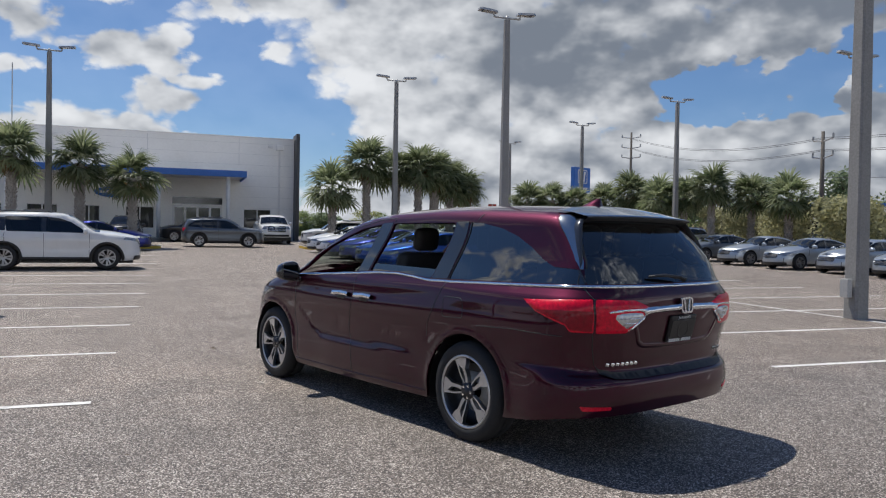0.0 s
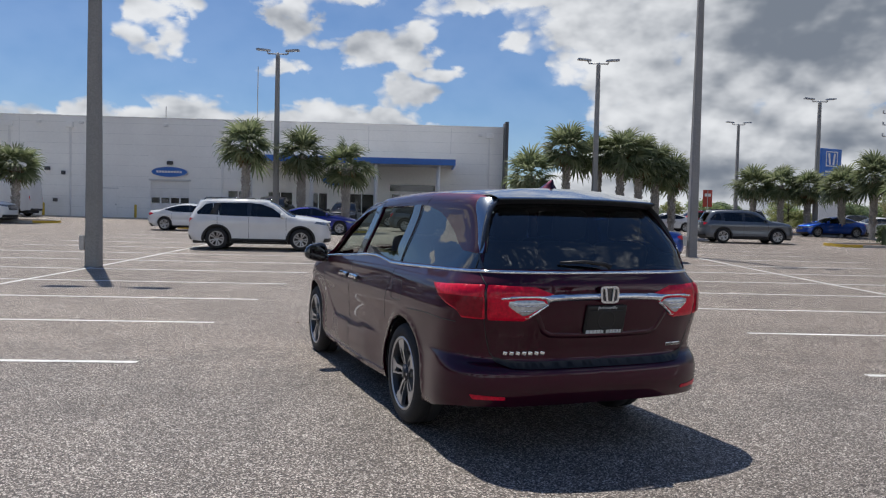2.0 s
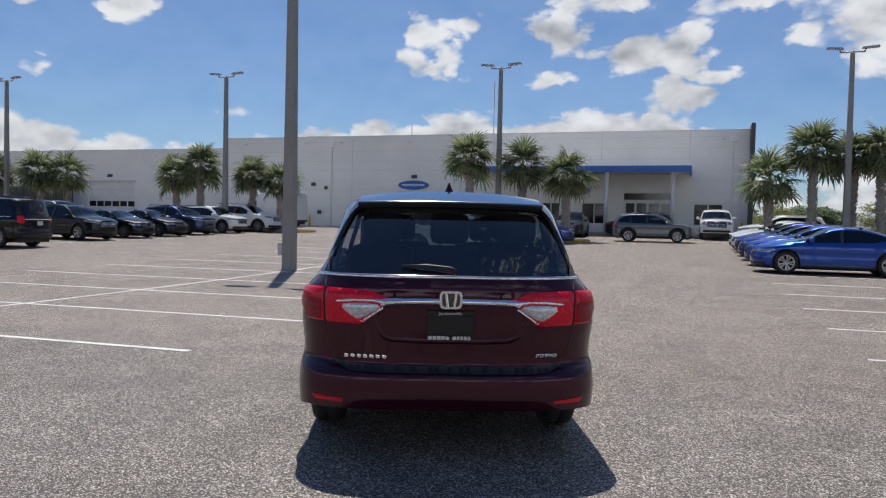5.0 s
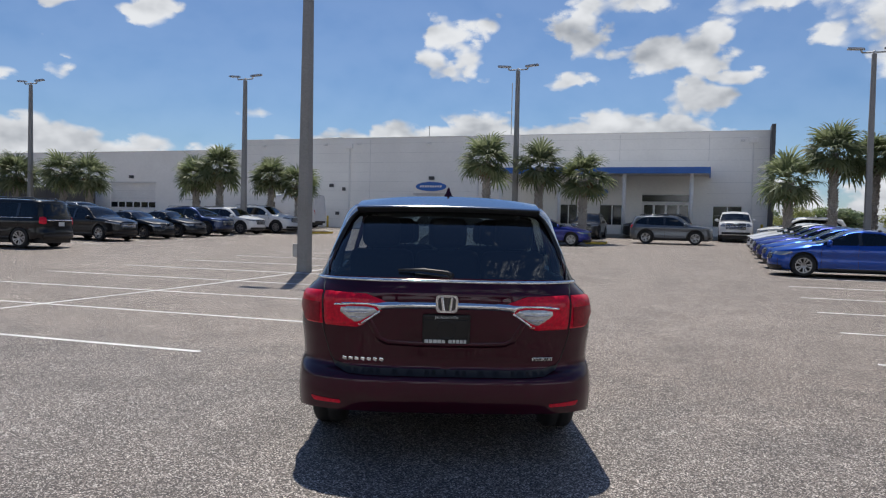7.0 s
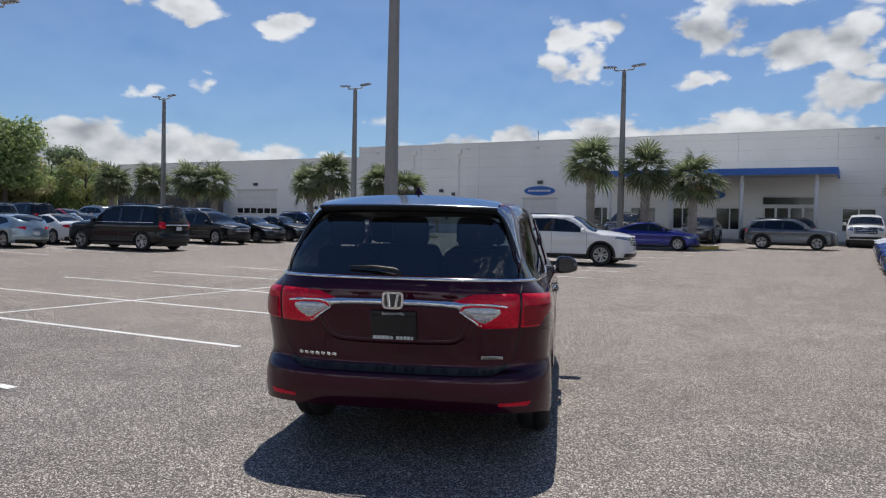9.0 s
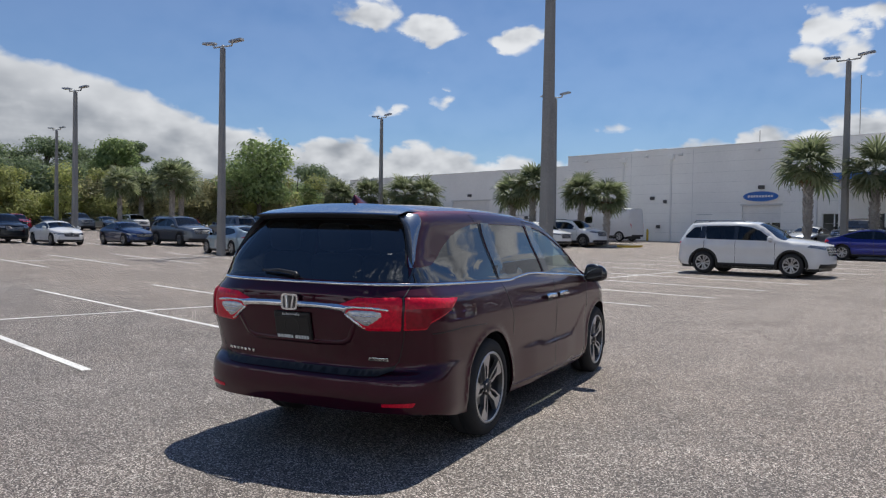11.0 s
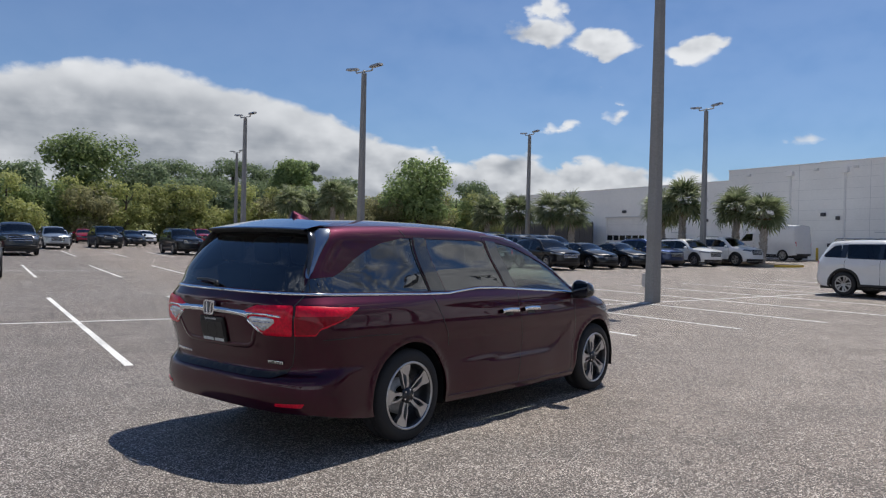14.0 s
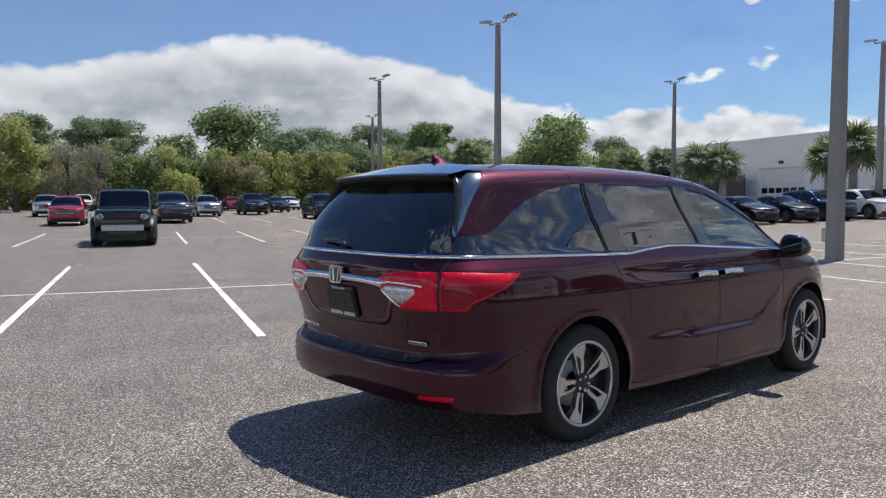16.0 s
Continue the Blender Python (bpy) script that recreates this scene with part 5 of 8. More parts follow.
VAN = Shell(-2.66, 2.48, 0.985, (0.95, 2.3), (0.56, 3.1),
            [(0.15, 0.88), (0.25, 0.945), (0.36, 0.968), (0.46, 0.968), (0.60, 0.961), (0.76, 0.970), (0.86, 0.984), (0.91, 0.985), (0.98, 0.975), (1.05, 0.964), (1.09, 0.950), (1.125, 0.927), (1.16, 0.898), (1.3, 0.862), (1.45, 0.812), (1.58, 0.775), (1.70, 0.758), (1.8, 0.75)],
            [(0.15, -2.46), (0.25, -2.57), (0.36, -2.64), (0.48, -2.665), (0.555, -2.66), (0.60, -2.625), (0.622, -2.595), (0.66, -2.597), (0.75, -2.615), (0.90, -2.655), (1.02, -2.675), (1.10, -2.672), (1.17, -2.645), (1.2, -2.625), (1.35, -2.535), (1.5, -2.42), (1.62, -2.31), (1.7, -2.27), (1.8, -2.25)],
            [(0.15, 2.30), (0.25, 2.42), (0.45, 2.48), (0.65, 2.47), (0.8, 2.40), (0.9, 2.33), (1.8, 2.30)],
            [(-2.7, 1.655), (-2.4, 1.665), (-2.1, 1.68), (-1.6, 1.697), (-1.1, 1.70), (-0.6, 1.69), (-0.1, 1.655), (0.25, 1.60), (0.55, 1.50), (0.85, 1.365), (1.15, 1.21), (1.35, 1.12), (1.55, 1.075), (1.9, 1.00), (2.2, 0.92), (2.5, 0.82)],
            [(-2.7, 0.355), (-2.45, 0.34), (-2.2, 0.29), (-1.9, 0.25), (-1.0, 0.24), (1.0, 0.22), (1.9, 0.22), (2.5, 0.24)], edge_r=0.12, bulge=van_pressing, square=lambda z: 0.52 * ease(z, 1.12, 1.36))


def van_wheel(parent, radius, width, rim_r):
    """Tyre and a five-spoke rim: each spoke a flared machined face on two legs with a dark wedge between."""
    w = width / 2
    wheel_parts(parent, radius, width, rim_r, 0, M_ALLOY, M_ALLOYDARK)
    rim = parent.children[1]

    def plate(outline, depth, a):
        bm = bmesh.new()
        top, low = [], []
        for c, r in outline:
            x = w - 0.014 - 0.034 * (1 - r / rim_r) ** 2
            top.append(bm.verts.new((x, c, r)))
            low.append(bm.verts.new((x - depth, c * 1.05, r)))
        bm.faces.new(top)
        n = len(top)
        for i in range(n):
            bm.faces.new((top[i], low[i], low[(i + 1) % n], top[(i + 1) % n]))
        bmesh.ops.recalc_face_normals(bm, faces=bm.faces)
        bmesh.ops.rotate(bm, cent=(0, 0, 0), matrix=Matrix.Rotation(a, 3, "X"), verts=bm.verts)
        return bm

    R = rim_r - 0.004
    for k in range(5):
        a = 0.25 + k * math.tau / 5
        spoke = part("spoke", plate([(-0.008, 0.055), (0.022, 0.06), (0.030, 0.10), (0.028, 0.16), (0.052, 0.205), (0.066, R), (-0.052, R), (-0.030, 0.195), (0.002, 0.165), (0.004, 0.10)], 0.035, a), M_ALLOY, rim)
        part("spoke_leg", plate([(-0.026, 0.06), (-0.014, 0.055), (-0.034, 0.14), (-0.034, 0.21), (-0.050, R), (-0.066, R), (-0.050, 0.18), (-0.044, 0.13)], 0.03, a), M_ALLOY, rim)


def minivan():
    sh = VAN
    S, B = sh.side, sh.back
    van = thing("minivan", "dark maroon metallic minivan with chrome tailgate bar and privacy glass", "minivan")
    wheels, arch = (1.485, -1.518), 0.428
    quarter = rounded([S(-1.225, 1.168), S(-1.325, 1.600), S(-1.45, 1.597), S(-1.67, 1.555), S(-1.83, 1.50), S(-1.98, 1.425), S(-2.10, 1.345), S(-2.20, 1.302), S(-2.40, 1.290), S(-2.46, 1.195)], 0.02)
    slider = rounded([S(-1.165, 1.598), S(-0.345, 1.594), S(-0.155, 1.18), S(-0.55, 1.195), S(-0.85, 1.172), S(-1.02, 1.16)], 0.035)
    front = rounded([S(-0.165, 1.585), S(0.12, 1.545), S(0.40, 1.455), S(0.62, 1.375), S(0.79, 1.30), S(1.02, 1.145), S(1.06, 1.09), S(0.5, 1.135), S(0.03, 1.165)], 0.03)
    lamp_out = rounded([S(-2.075, 1.083), S(-2.3, 1.093), B(0.90, 1.10), B(0.785, 1.105), B(0.785, 0.892), B(0.9, 0.895), S(-2.42, 0.935), S(-2.2, 1.01)], 0.012)
    lamp_in = rounded([B(0.770, 1.105), B(0.60, 1.10), B(0.50, 1.097), B(0.44, 1.075), B(0.36, 1.045), B(0.40, 1.0), B(0.47, 0.95), B(0.52, 0.90), B(0.56, 0.884), B(0.770, 0.888)], 0.012)
    glass = np.array([(sh.end, 1.202), B(0.50, 1.200), B(0.765, 1.196), B(0.768, 1.225), B(0.752, 1.29), B(0.722, 1.38), B(0.686, 1.47), B(0.645, 1.555), B(0.615, 1.60), B(0.57, 1.622), (sh.end, 1.628)])
    headlamp = rounded([S(1.42, 0.93), S(1.75, 0.93), sh.nose(0.62, 0.84), sh.nose(0.60, 0.74), S(1.95, 0.78)], 0.02)
    body = part("body", skin(sh, body_outline(sh, wheels, arch), [quarter, slider, front, lamp_out, lamp_in, glass, headlamp], step=0.034, rim=0.025, mat=M_MAROON, edge=0.02), None, van)
    part("roof", cap(sh, 0.24, -2.12, [(-2.4, 0.03), (-2.1, 0.045), (-1.5, 0.052), (0, 0.055), (0.3, 0.06)], M_MAROON, "roof", step=0.04, across=36), None, van)
    part("windscreen", cap(sh, 1.40, 0.24, [(0.2, 0.06), (0.8, 0.10), (1.45, 0.10)], M_FRONTGLASS, "windscreen", step=0.06, across=24), None, van)
    part("bonnet", cap(sh, 2.33, 1.40, [(1.35, 0.10), (1.9, 0.09), (2.4, 0.05)], M_MAROON, "bonnet", step=0.06, across=24), None, van)
    # side glass; the windows on the driver's side are wound down
    for s in (1, -1):
        part("quarter_window", skin(sh, quarter, step=0.08, off=-0.004, mat=M_PRIVACY, sides=(s,)), None, van, "dark privacy glass quarter window")
    part("front_window", skin(sh, front, step=0.08, off=-0.006, mat=M_FRONTGLASS, sides=(1,)), None, van, "lightly tinted front window")
    part("sliding_window", skin(sh, slider, step=0.08, off=-0.006, mat=M_PRIVACY, sides=(1,)), None, van, "dark privacy glass window")
    lowered = rounded([S(-0.19, 1.25), S(-0.155, 1.18), S(-0.55, 1.195), S(-0.85, 1.172), S(-1.02, 1.16), S(-1.045, 1.235)], 0.01)
    part("sliding_window", skin(sh, lowered, step=0.08, off=-0.012, mat=M_PRIVACY, sides=(-1,)), None, van, "privacy glass window wound most of the way down")
    part("rear_window", skin(sh, glass, step=0.08, off=-0.004, mat=M_REARGLASS), None, van, "dark tinted rear window")
    # black pillars between the panes
    b_pillar = rounded([S(-0.330, 1.60), S(-0.172, 1.59), S(0.02, 1.166), S(-0.135, 1.178)], 0.01)
    c_pillar = rounded([S(-1.315, 1.606), S(-1.175, 1.604), S(-1.03, 1.162), S(-1.215, 1.168)], 0.01)
    for s in (1, -1):
        part("door_pillar", skin(sh, b_pillar, step=0.08, off=0.003, rim=0.01, mat=M_GLOSSBLACK, sides=(s,)), None, van, "gloss black pillar")
        part("door_pillar", skin(sh, c_pillar, step=0.08, off=0.003, rim=0.01, mat=M_GLOSSBLACK, sides=(s,)), None, van, "gloss black pillar")
    # black fillet beside the rear glass and spoiler above, greyed for the sky's reflection
    side_fin = rounded([S(-2.12, 1.650), S(-2.25, 1.49), S(-2.36, 1.345), S(-2.405, 1.293), B(0.772, 1.290), B(0.757, 1.29), B(0.727, 1.38), B(0.691, 1.47), B(0.650, 1.555), B(0.620, 1.604), B(0.575, 1.627), B(0.55, 1.648)], 0.006)
    side_low = rounded([S(-2.41, 1.283), B(0.776, 1.283), B(0.776, 1.203), S(-2.468, 1.200)], 0.008)
    for s in (1, -1):
        part("pillar_fin", skin(sh, side_fin, step=0.04, off=0.005, rim=0.01, mat=M_SKYSHEEN, sides=(s,)), None, van, "gloss black pillar beside the rear window, greyed by painted sky reflection")
        part("pillar_lining", skin(sh, side_fin, step=0.06, off=-0.035, mat=M_INTERIOR, sides=(s,)), None, van, "dark inner lining of the rear pillar")
        part("pillar_foot", skin(sh, side_low, step=0.05, off=0.004, rim=0.01, mat=M_GLOSSBLACK, sides=(s,)), None, van, "gloss black strip joining quarter and rear windows")
    # blades that run down from the spoiler's ends, standing off the glass
    for s in (1, -1):
        rows = []
        for z in np.linspace(1.295, 1.640, 12):
            xg = float(np.interp(z, [1.29, 1.38, 1.47, 1.555, 1.604, 1.645], [0.757, 0.727, 0.691, 0.650, 0.622, 0.592]))
            k = (z - 1.295) / 0.345
            a = Vector(sh.at(*(np.array([v]) for v in B(xg + 0.012, z)), np.array([0.007]))[0])
            g = Vector(sh.at(*(np.array([v]) for v in B(xg - 0.014, z)), np.array([0.0]))[0])
            tip = a + Vector((-0.012, -0.004 - 0.062 * k ** 0.7, 0.0))
            rows.append([a, a * 0.5 + tip * 0.5 + Vector((0.004, 0, 0.002)), tip, tip + Vector((-0.010, 0.004, 0)), g])
        vv = [p * Vector((s, 1, 1)) for row in rows for p in row]
        ff = [(r * 5 + c, r * 5 + c + 1, r * 5 + c + 6, r * 5 + c + 5) for r in range(11) for c in range(4)]
        me = mesh_from(vv, ff if s < 0 else [f[::-1] for f in ff], [M_GLOSSBLACK, M_BLACK], "spoiler_blade", smooth=True, face_mats=[0 if c < 2 else 1 for r in range(11) for c in range(4)])
        part("spoiler_blade", me, None, van, "gloss black blade beside the rear window")
    n = 28
    verts, faces = [], []
    for i in range(n + 1):
        x = -0.605 + 1.21 * i / n
        k = abs(x) / 0.605
        z0 = 1.686 + 0.046 * (1 - (abs(x) / 0.63) ** 2.4)
        z1 = 1.650 - 0.010 * k ** 2
        yb = -2.385 + 0.055 * k ** 3
        for y, z in ((-2.05, z0), (-2.17, z0 * 0.62 + z1 * 0.38 + 0.006), (yb + 0.05, z1 + 0.012), (yb, z1), (yb + 0.004, z1 - 0.012), (-2.24, z1 - 0.045)):
            verts.append((x, y, z))
    for i in range(n):
        for j in range(5):
            faces.append((i * 6 + j, (i + 1) * 6 + j, (i + 1) * 6 + j + 1, i * 6 + j + 1))
    me = mesh_from(verts, faces, [M_SKYSHEEN, M_BLACK], "spoiler", smooth=True, face_mats=[0 if j < 3 else 1 for i in range(n) for j in range(5)])
    bm = bmesh.new()
    bm.from_mesh(me)
    bmesh.ops.recalc_face_normals(bm, faces=bm.faces)
    bm.to_mesh(me)
    bm.free()
    part("spoiler", me, None, van, "gloss black roof spoiler over the rear window, top greyed by painted sky reflection")
    fin = bmesh.new()
    rings = [[fin.verts.new(p) for p in row] for row in (
        [(-0.032, -0.09, 0), (0.032, -0.09, 0), (0.026, 0.09, 0), (-0.026, 0.09, 0)],
        [(-0.014, -0.085, 0.035), (0.014, -0.085, 0.035), (0.01, 0.03, 0.03), (-0.01, 0.03, 0.03)],
        [(-0.005, -0.085, 0.065), (0.005, -0.085, 0.065), (0.004, -0.05, 0.06), (-0.004, -0.05, 0.06)])]
    for u, v in zip(rings, rings[1:]):
        for j in range(4):
            fin.faces.new((u[j], u[(j + 1) % 4], v[(j + 1) % 4], v[j]))
    fin.faces.new(rings[-1])
    part("aerial_fin", fin, M_MAROON, van, "shark fin aerial on the roof", m=pose(0, -1.86, 1.735), smooth=True)
    # lamps
    for s in (1, -1):
        part("tail_lamp", skin(sh, lamp_out, step=0.025, off=0.002, puff=0.012, round_w=0.03, edge=0.015, rim=0.03, mat=M_REDLENS, sides=(s,)), None, van, "red wrap-round tail lamp")
        low_seg = rounded([S(-2.20, 1.022), S(-2.36, 1.030), B(0.875, 1.030), B(0.80, 1.030), B(0.80, 0.905), B(0.9, 0.91), S(-2.42, 0.95)], 0.01)
        seg = part("tailgate_lamp", skin(sh, lamp_in, step=0.025, off=0.002, puff=0.012, round_w=0.03, edge=0.015, rim=0.03, mat=M_REDLENS, sides=(s,)), None, van, "red lamp on the tailgate")
        part("lamp_segment", skin(sh, low_seg, step=0.03, off=0.0155, edge=0.015, rim=0.004, mat=M_DEEPLENS, sides=(s,)), None, seg, "deep red lower lamp segment")
        part("headlamp", skin(sh, headlamp, step=0.08, off=0.004, rim=0.02, mat=M_CLEARLENS, sides=(s,)), None, van, "clear headlamp")
        refl = rounded([B(0.86, 0.425), B(0.66, 0.415), B(0.66, 0.395), B(0.84, 0.395)], 0.01)
        part("reflector", skin(sh, refl, step=0.06, off=0.004, rim=0.01, mat=M_REDLENS, sides=(s,)), None, van, "thin red bumper reflector")
    bar = np.array([(sh.end, 1.056), B(0.20, 1.055), B(0.34, 1.050), B(0.45, 1.046), B(0.60, 1.044), B(0.695, 1.036), B(0.712, 1.022), B(0.705, 1.012), B(0.60, 1.022), B(0.50, 1.024), B(0.44, 1.018), B(0.41, 0.985), B(0.47, 0.942), B(0.52, 0.905), B(0.545, 0.898), B(0.565, 0.906),
                    B(0.535, 0.918), B(0.49, 0.950), B(0.43, 0.990), B(0.39, 1.004), B(0.32, 1.010), B(0.20, 1.012), (sh.end, 1.013)])
    part("chrome_bar", skin(sh, bar, step=0.012, off=0.006, rim=0.02, mat=M_CHROME, puff=0.020, round_w=0.022, edge=0.012), None, van, "chrome bar between the tail lamps")
    reverse = rounded([B(0.698, 1.008), B(0.60, 1.018), B(0.50, 1.020), B(0.445, 1.012), B(0.425, 0.990), B(0.49, 0.955), B(0.54, 0.922), B(0.575, 0.918), B(0.62, 0.945)], 0.008)
    for s in (1, -1):
        clear = part("reversing_lamp", skin(sh, reverse, step=0.02, off=0.012, rim=0.02, mat=M_REVERSE, puff=0.010, round_w=0.02, edge=0.012, sides=(s,)), None, van, "clear reversing lamp within the tailgate lamp")
        for z in (0.955, 0.985):
            part("lamp_rib", trim(sh, [B(0.635 - (0.985 - z) * 1.2, z), B(0.56, z - 0.002), B(0.48 + (0.985 - z) * 0.8, z)], 0.006, 0.026, sides=(s,), mat=M_CHROME, sink=-0.018), None, clear)
    belt = [S(y, z) for y, z in ((1.08, 1.085), (0.5, 1.125), (0.02, 1.153), (-0.3, 1.172), (-0.55, 1.178), (-0.8, 1.163), (-1.0, 1.147), (-1.25, 1.150), (-1.7, 1.162), (-2.2, 1.175), (-2.45, 1.182))] + [B(x, 1.183) for x in (0.7, 0.4, 0.0)]
    part("belt_moulding", trim(sh, belt, 0.018, 0.006, mat=M_CHROME), None, van, "chrome moulding under the windows")
    sill = [S(y, 0.285 - 0.012 * y) for y in np.linspace(1.02, -1.04, 10)]
    for s in (1, -1):
        part("sill_moulding", trim(sh, sill, 0.012, 0.006, mat=M_MAROON, sides=(s,)), None, van, "thin raised sill moulding")
    # shut lines
    black = dict(mat=M_BLACK, proud=0.0012, sink=0.001)
    for pts in ([S(-1.435, 1.665), S(-1.40, 1.61)], [S(-1.345, 1.60), S(-1.235, 1.17), S(-1.225, 1.14), S(-1.17, 1.0), S(-1.09, 0.84), S(-1.06, 0.72)],
                [S(0.0, 1.155), S(-0.01, 0.9), S(-0.03, 0.26)], [S(1.02, 1.07), S(1.0, 0.95), S(1.02, 0.8), S(1.0, 0.6), S(0.97, 0.45), S(0.95, 0.26)],
                [S(-0.35, 1.60), S(-0.36, 1.64), S(-0.1, 1.62), S(0.35, 1.53), S(0.8, 1.335), S(1.05, 1.18)],
                [B(0.79, 1.17), B(0.778, 1.10), B(0.788, 0.88), B(0.765, 0.78), B(0.735, 0.68), B(0.70, 0.63), B(0.64, 0.602)],
                [S(-2.11, 1.655), S(-2.24, 1.50), S(-2.36, 1.35), S(-2.41, 1.29), S(-2.42, 1.19)], [S(-1.65, 0.86), S(-2.0, 0.875), S(-2.4, 0.865)]):
        for s in (1, -1):
            part("shut_line", trim(sh, pts, 0.007, sides=(s,), **black), None, van)
    # Gap between tailgate and bumper: its shade is laid on as a black strip.
    part("tailgate_gap", skin(sh, np.array([(sh.end, 0.622), B(0.5, 0.622), B(0.62, 0.632), B(0.70, 0.652), B(0.72, 0.66), B(0.70, 0.615), B(0.62, 0.586), B(0.5, 0.580), (sh.end, 0.580)]), step=0.05, off=0.007, mat=M_BLACK, edge=0.02), None, van, "black strip for the shaded gap above the bumper")
    pocket = [B(0.50, 0.965), B(0.455, 0.88), B(0.42, 0.815), B(0.37, 0.79), B(0.2, 0.783), B(0.0, 0.782)]
    part("plate_recess_edge", trim(sh, pocket, 0.036, 0.0035, mat=M_MAROON, sink=0.002), None, van, "pressed edge under the plate recess")
    fuel = rounded([S(-1.25, 1.04), S(-1.47, 1.04), S(-1.50, 0.90), S(-1.27, 0.89)], 0.03)
    part("fuel_door", trim(sh, np.r_[fuel, fuel[:1]], 0.006, sides=(-1,), **black), None, van)
    # handles
    for y in (0.16, -0.20):
        for s in (1, -1):
            h = part("door_handle", trim(sh, [S(y + 0.13, 0.960), S(y, 0.968), S(y - 0.13, 0.960)], 0.036, 0.034, sides=(s,), mat=M_CHROME), None, van, "chrome door handle")
            part("handle_cup", trim(sh, [S(y + 0.06, 0.958), S(y - 0.06, 0.958)], 0.085, 0.002, sides=(s,), mat=M_BLACK), None, h)
    for s in (1, -1):
        mirror(van, 0.985, 0.93, 1.115, s, M_GLOSSBLACK)
    # tailgate furniture
    def on_tail(x, z, out=0.0):
        return Vector(sh.at(*(np.array([v]) for v in B(abs(x), z)), np.array([out]))[0]) * Vector((1 if x >= 0 else -1, 1, 1))

    holder = part("plate_holder", a_box(-0.148, 0.148, -0.012, 0.012, -0.095, 0.095, bevel=0.01), M_BLACK, van, "black plate frame with pale bars", m=pose(0, -2.660, 0.888, 13))
    part("plate_blank", a_box(-0.14, 0.14, -0.004, 0.004, -0.06, 0.055, bevel=0.003), M_BLACK, holder, m=pose(0, -0.014, 0.01))
    part("mould_boss", lathe([(0.05, 0.0), (0.06, 0.004), (0.07, 0.0)], 24, "Z"), M_BLACK, holder, m=pose(0, -0.016, 0.0, 90))
    for x0, x1 in ((-0.135, -0.111), (-0.107, -0.085), (-0.081, -0.058), (-0.054, -0.031), (-0.027, -0.006), (0.014, 0.036), (0.041, 0.058), (0.063, 0.081), (0.086, 0.104), (0.109, 0.125)):
        part("frame_letter", a_box(x0, x1, -0.002, 0.002, -0.011, 0.011), M_PLATE, holder, m=pose(0, -0.0135, -0.078))
    lettering("Jacksonville", 0.027, M_PLATE, holder, pose(0, -0.0145, 0.082), stretch=1.15)
    ring = bmesh.new()
    o = rounded([(-0.066, -0.054), (-0.07, 0.054), (0.07, 0.054), (0.066, -0.054)], 0.03, 6)
    i = rounded([(-0.052, -0.041), (-0.056, 0.041), (0.056, 0.041), (0.052, -0.041)], 0.022, 6)
    for a, b in ((o, i),):
        ov = [[ring.verts.new((p[0], y, p[1])) for p in a] for y in (0.0, -0.014)]
        iv = [[ring.verts.new((p[0], y, p[1])) for p in b] for y in (0.0, -0.014)]
        k = len(o)
        for j in range(k):
            j2 = (j + 1) % k
            ring.faces.new((ov[0][j], ov[0][j2], ov[1][j2], ov[1][j]))
            ring.faces.new((iv[0][j], iv[1][j], iv[1][j2], iv[0][j2]))
            ring.faces.new((ov[1][j], ov[1][j2], iv[1][j2], iv[1][j]))
    bmesh.ops.recalc_face_normals(ring, faces=ring.faces)
    badge = part("badge", ring, M_CHROME, van, "chrome ring badge", m=pose(0, -2.697, 1.048, -2))
    part("badge_plate", extruded([(p[0], p[1]) for p in i * 1.04], 0.006), M_GLOSSBLACK, badge, m=pose(0, -0.006, 0))
    for x in (-0.026, 0.026):
        part("badge_bar", a_box(-0.008, 0.008, -0.006, 0.006, -0.042, 0.042, bevel=0.003), M_CHROME, badge, m=pose(x, -0.009, 0, 0, 8 if x > 0 else -8))
    for k in range(7):
        x = -0.655 + 0.0395 * k
        p = on_tail(x + 0.012, 0.676, 0.003)
        part("name_bar", a_box(-0.0145, 0.0145, -0.003, 0.003, -0.011, 0.011, bevel=0.004), M_CHROME, van, m=pose(p.x, p.y, p.z, 10, 12, -10))
    p = on_tail(0.612, 0.695, 0.007)
    tag = part("trim_plaque", a_box(-0.068, 0.068, -0.003, 0.003, -0.012, 0.012, bevel=0.003), M_CHROME, van, m=pose(p.x, p.y, p.z, 10, 0, 11))
    part("plaque_field", a_box(-0.062, 0.062, -0.001, 0.001, -0.009, 0.009), M_BLACK, tag, m=pose(0, -0.0035, 0))
    lettering("TOURING", 0.021, M_CHROME, tag, pose(0, -0.0055, 0), stretch=1.35)
    wiper = tube(bmesh.new(), [(0.03, -2.665, 1.215), (0.0, -2.645, 1.235), (-0.15, -2.635, 1.252), (-0.31, -2.612, 1.245)], [0.02, 0.014, 0.011, 0.007], 8)
    part("rear_wiper", wiper, M_BLACK, van, "black rear wiper", smooth=True)
    # wheels
    proto = None
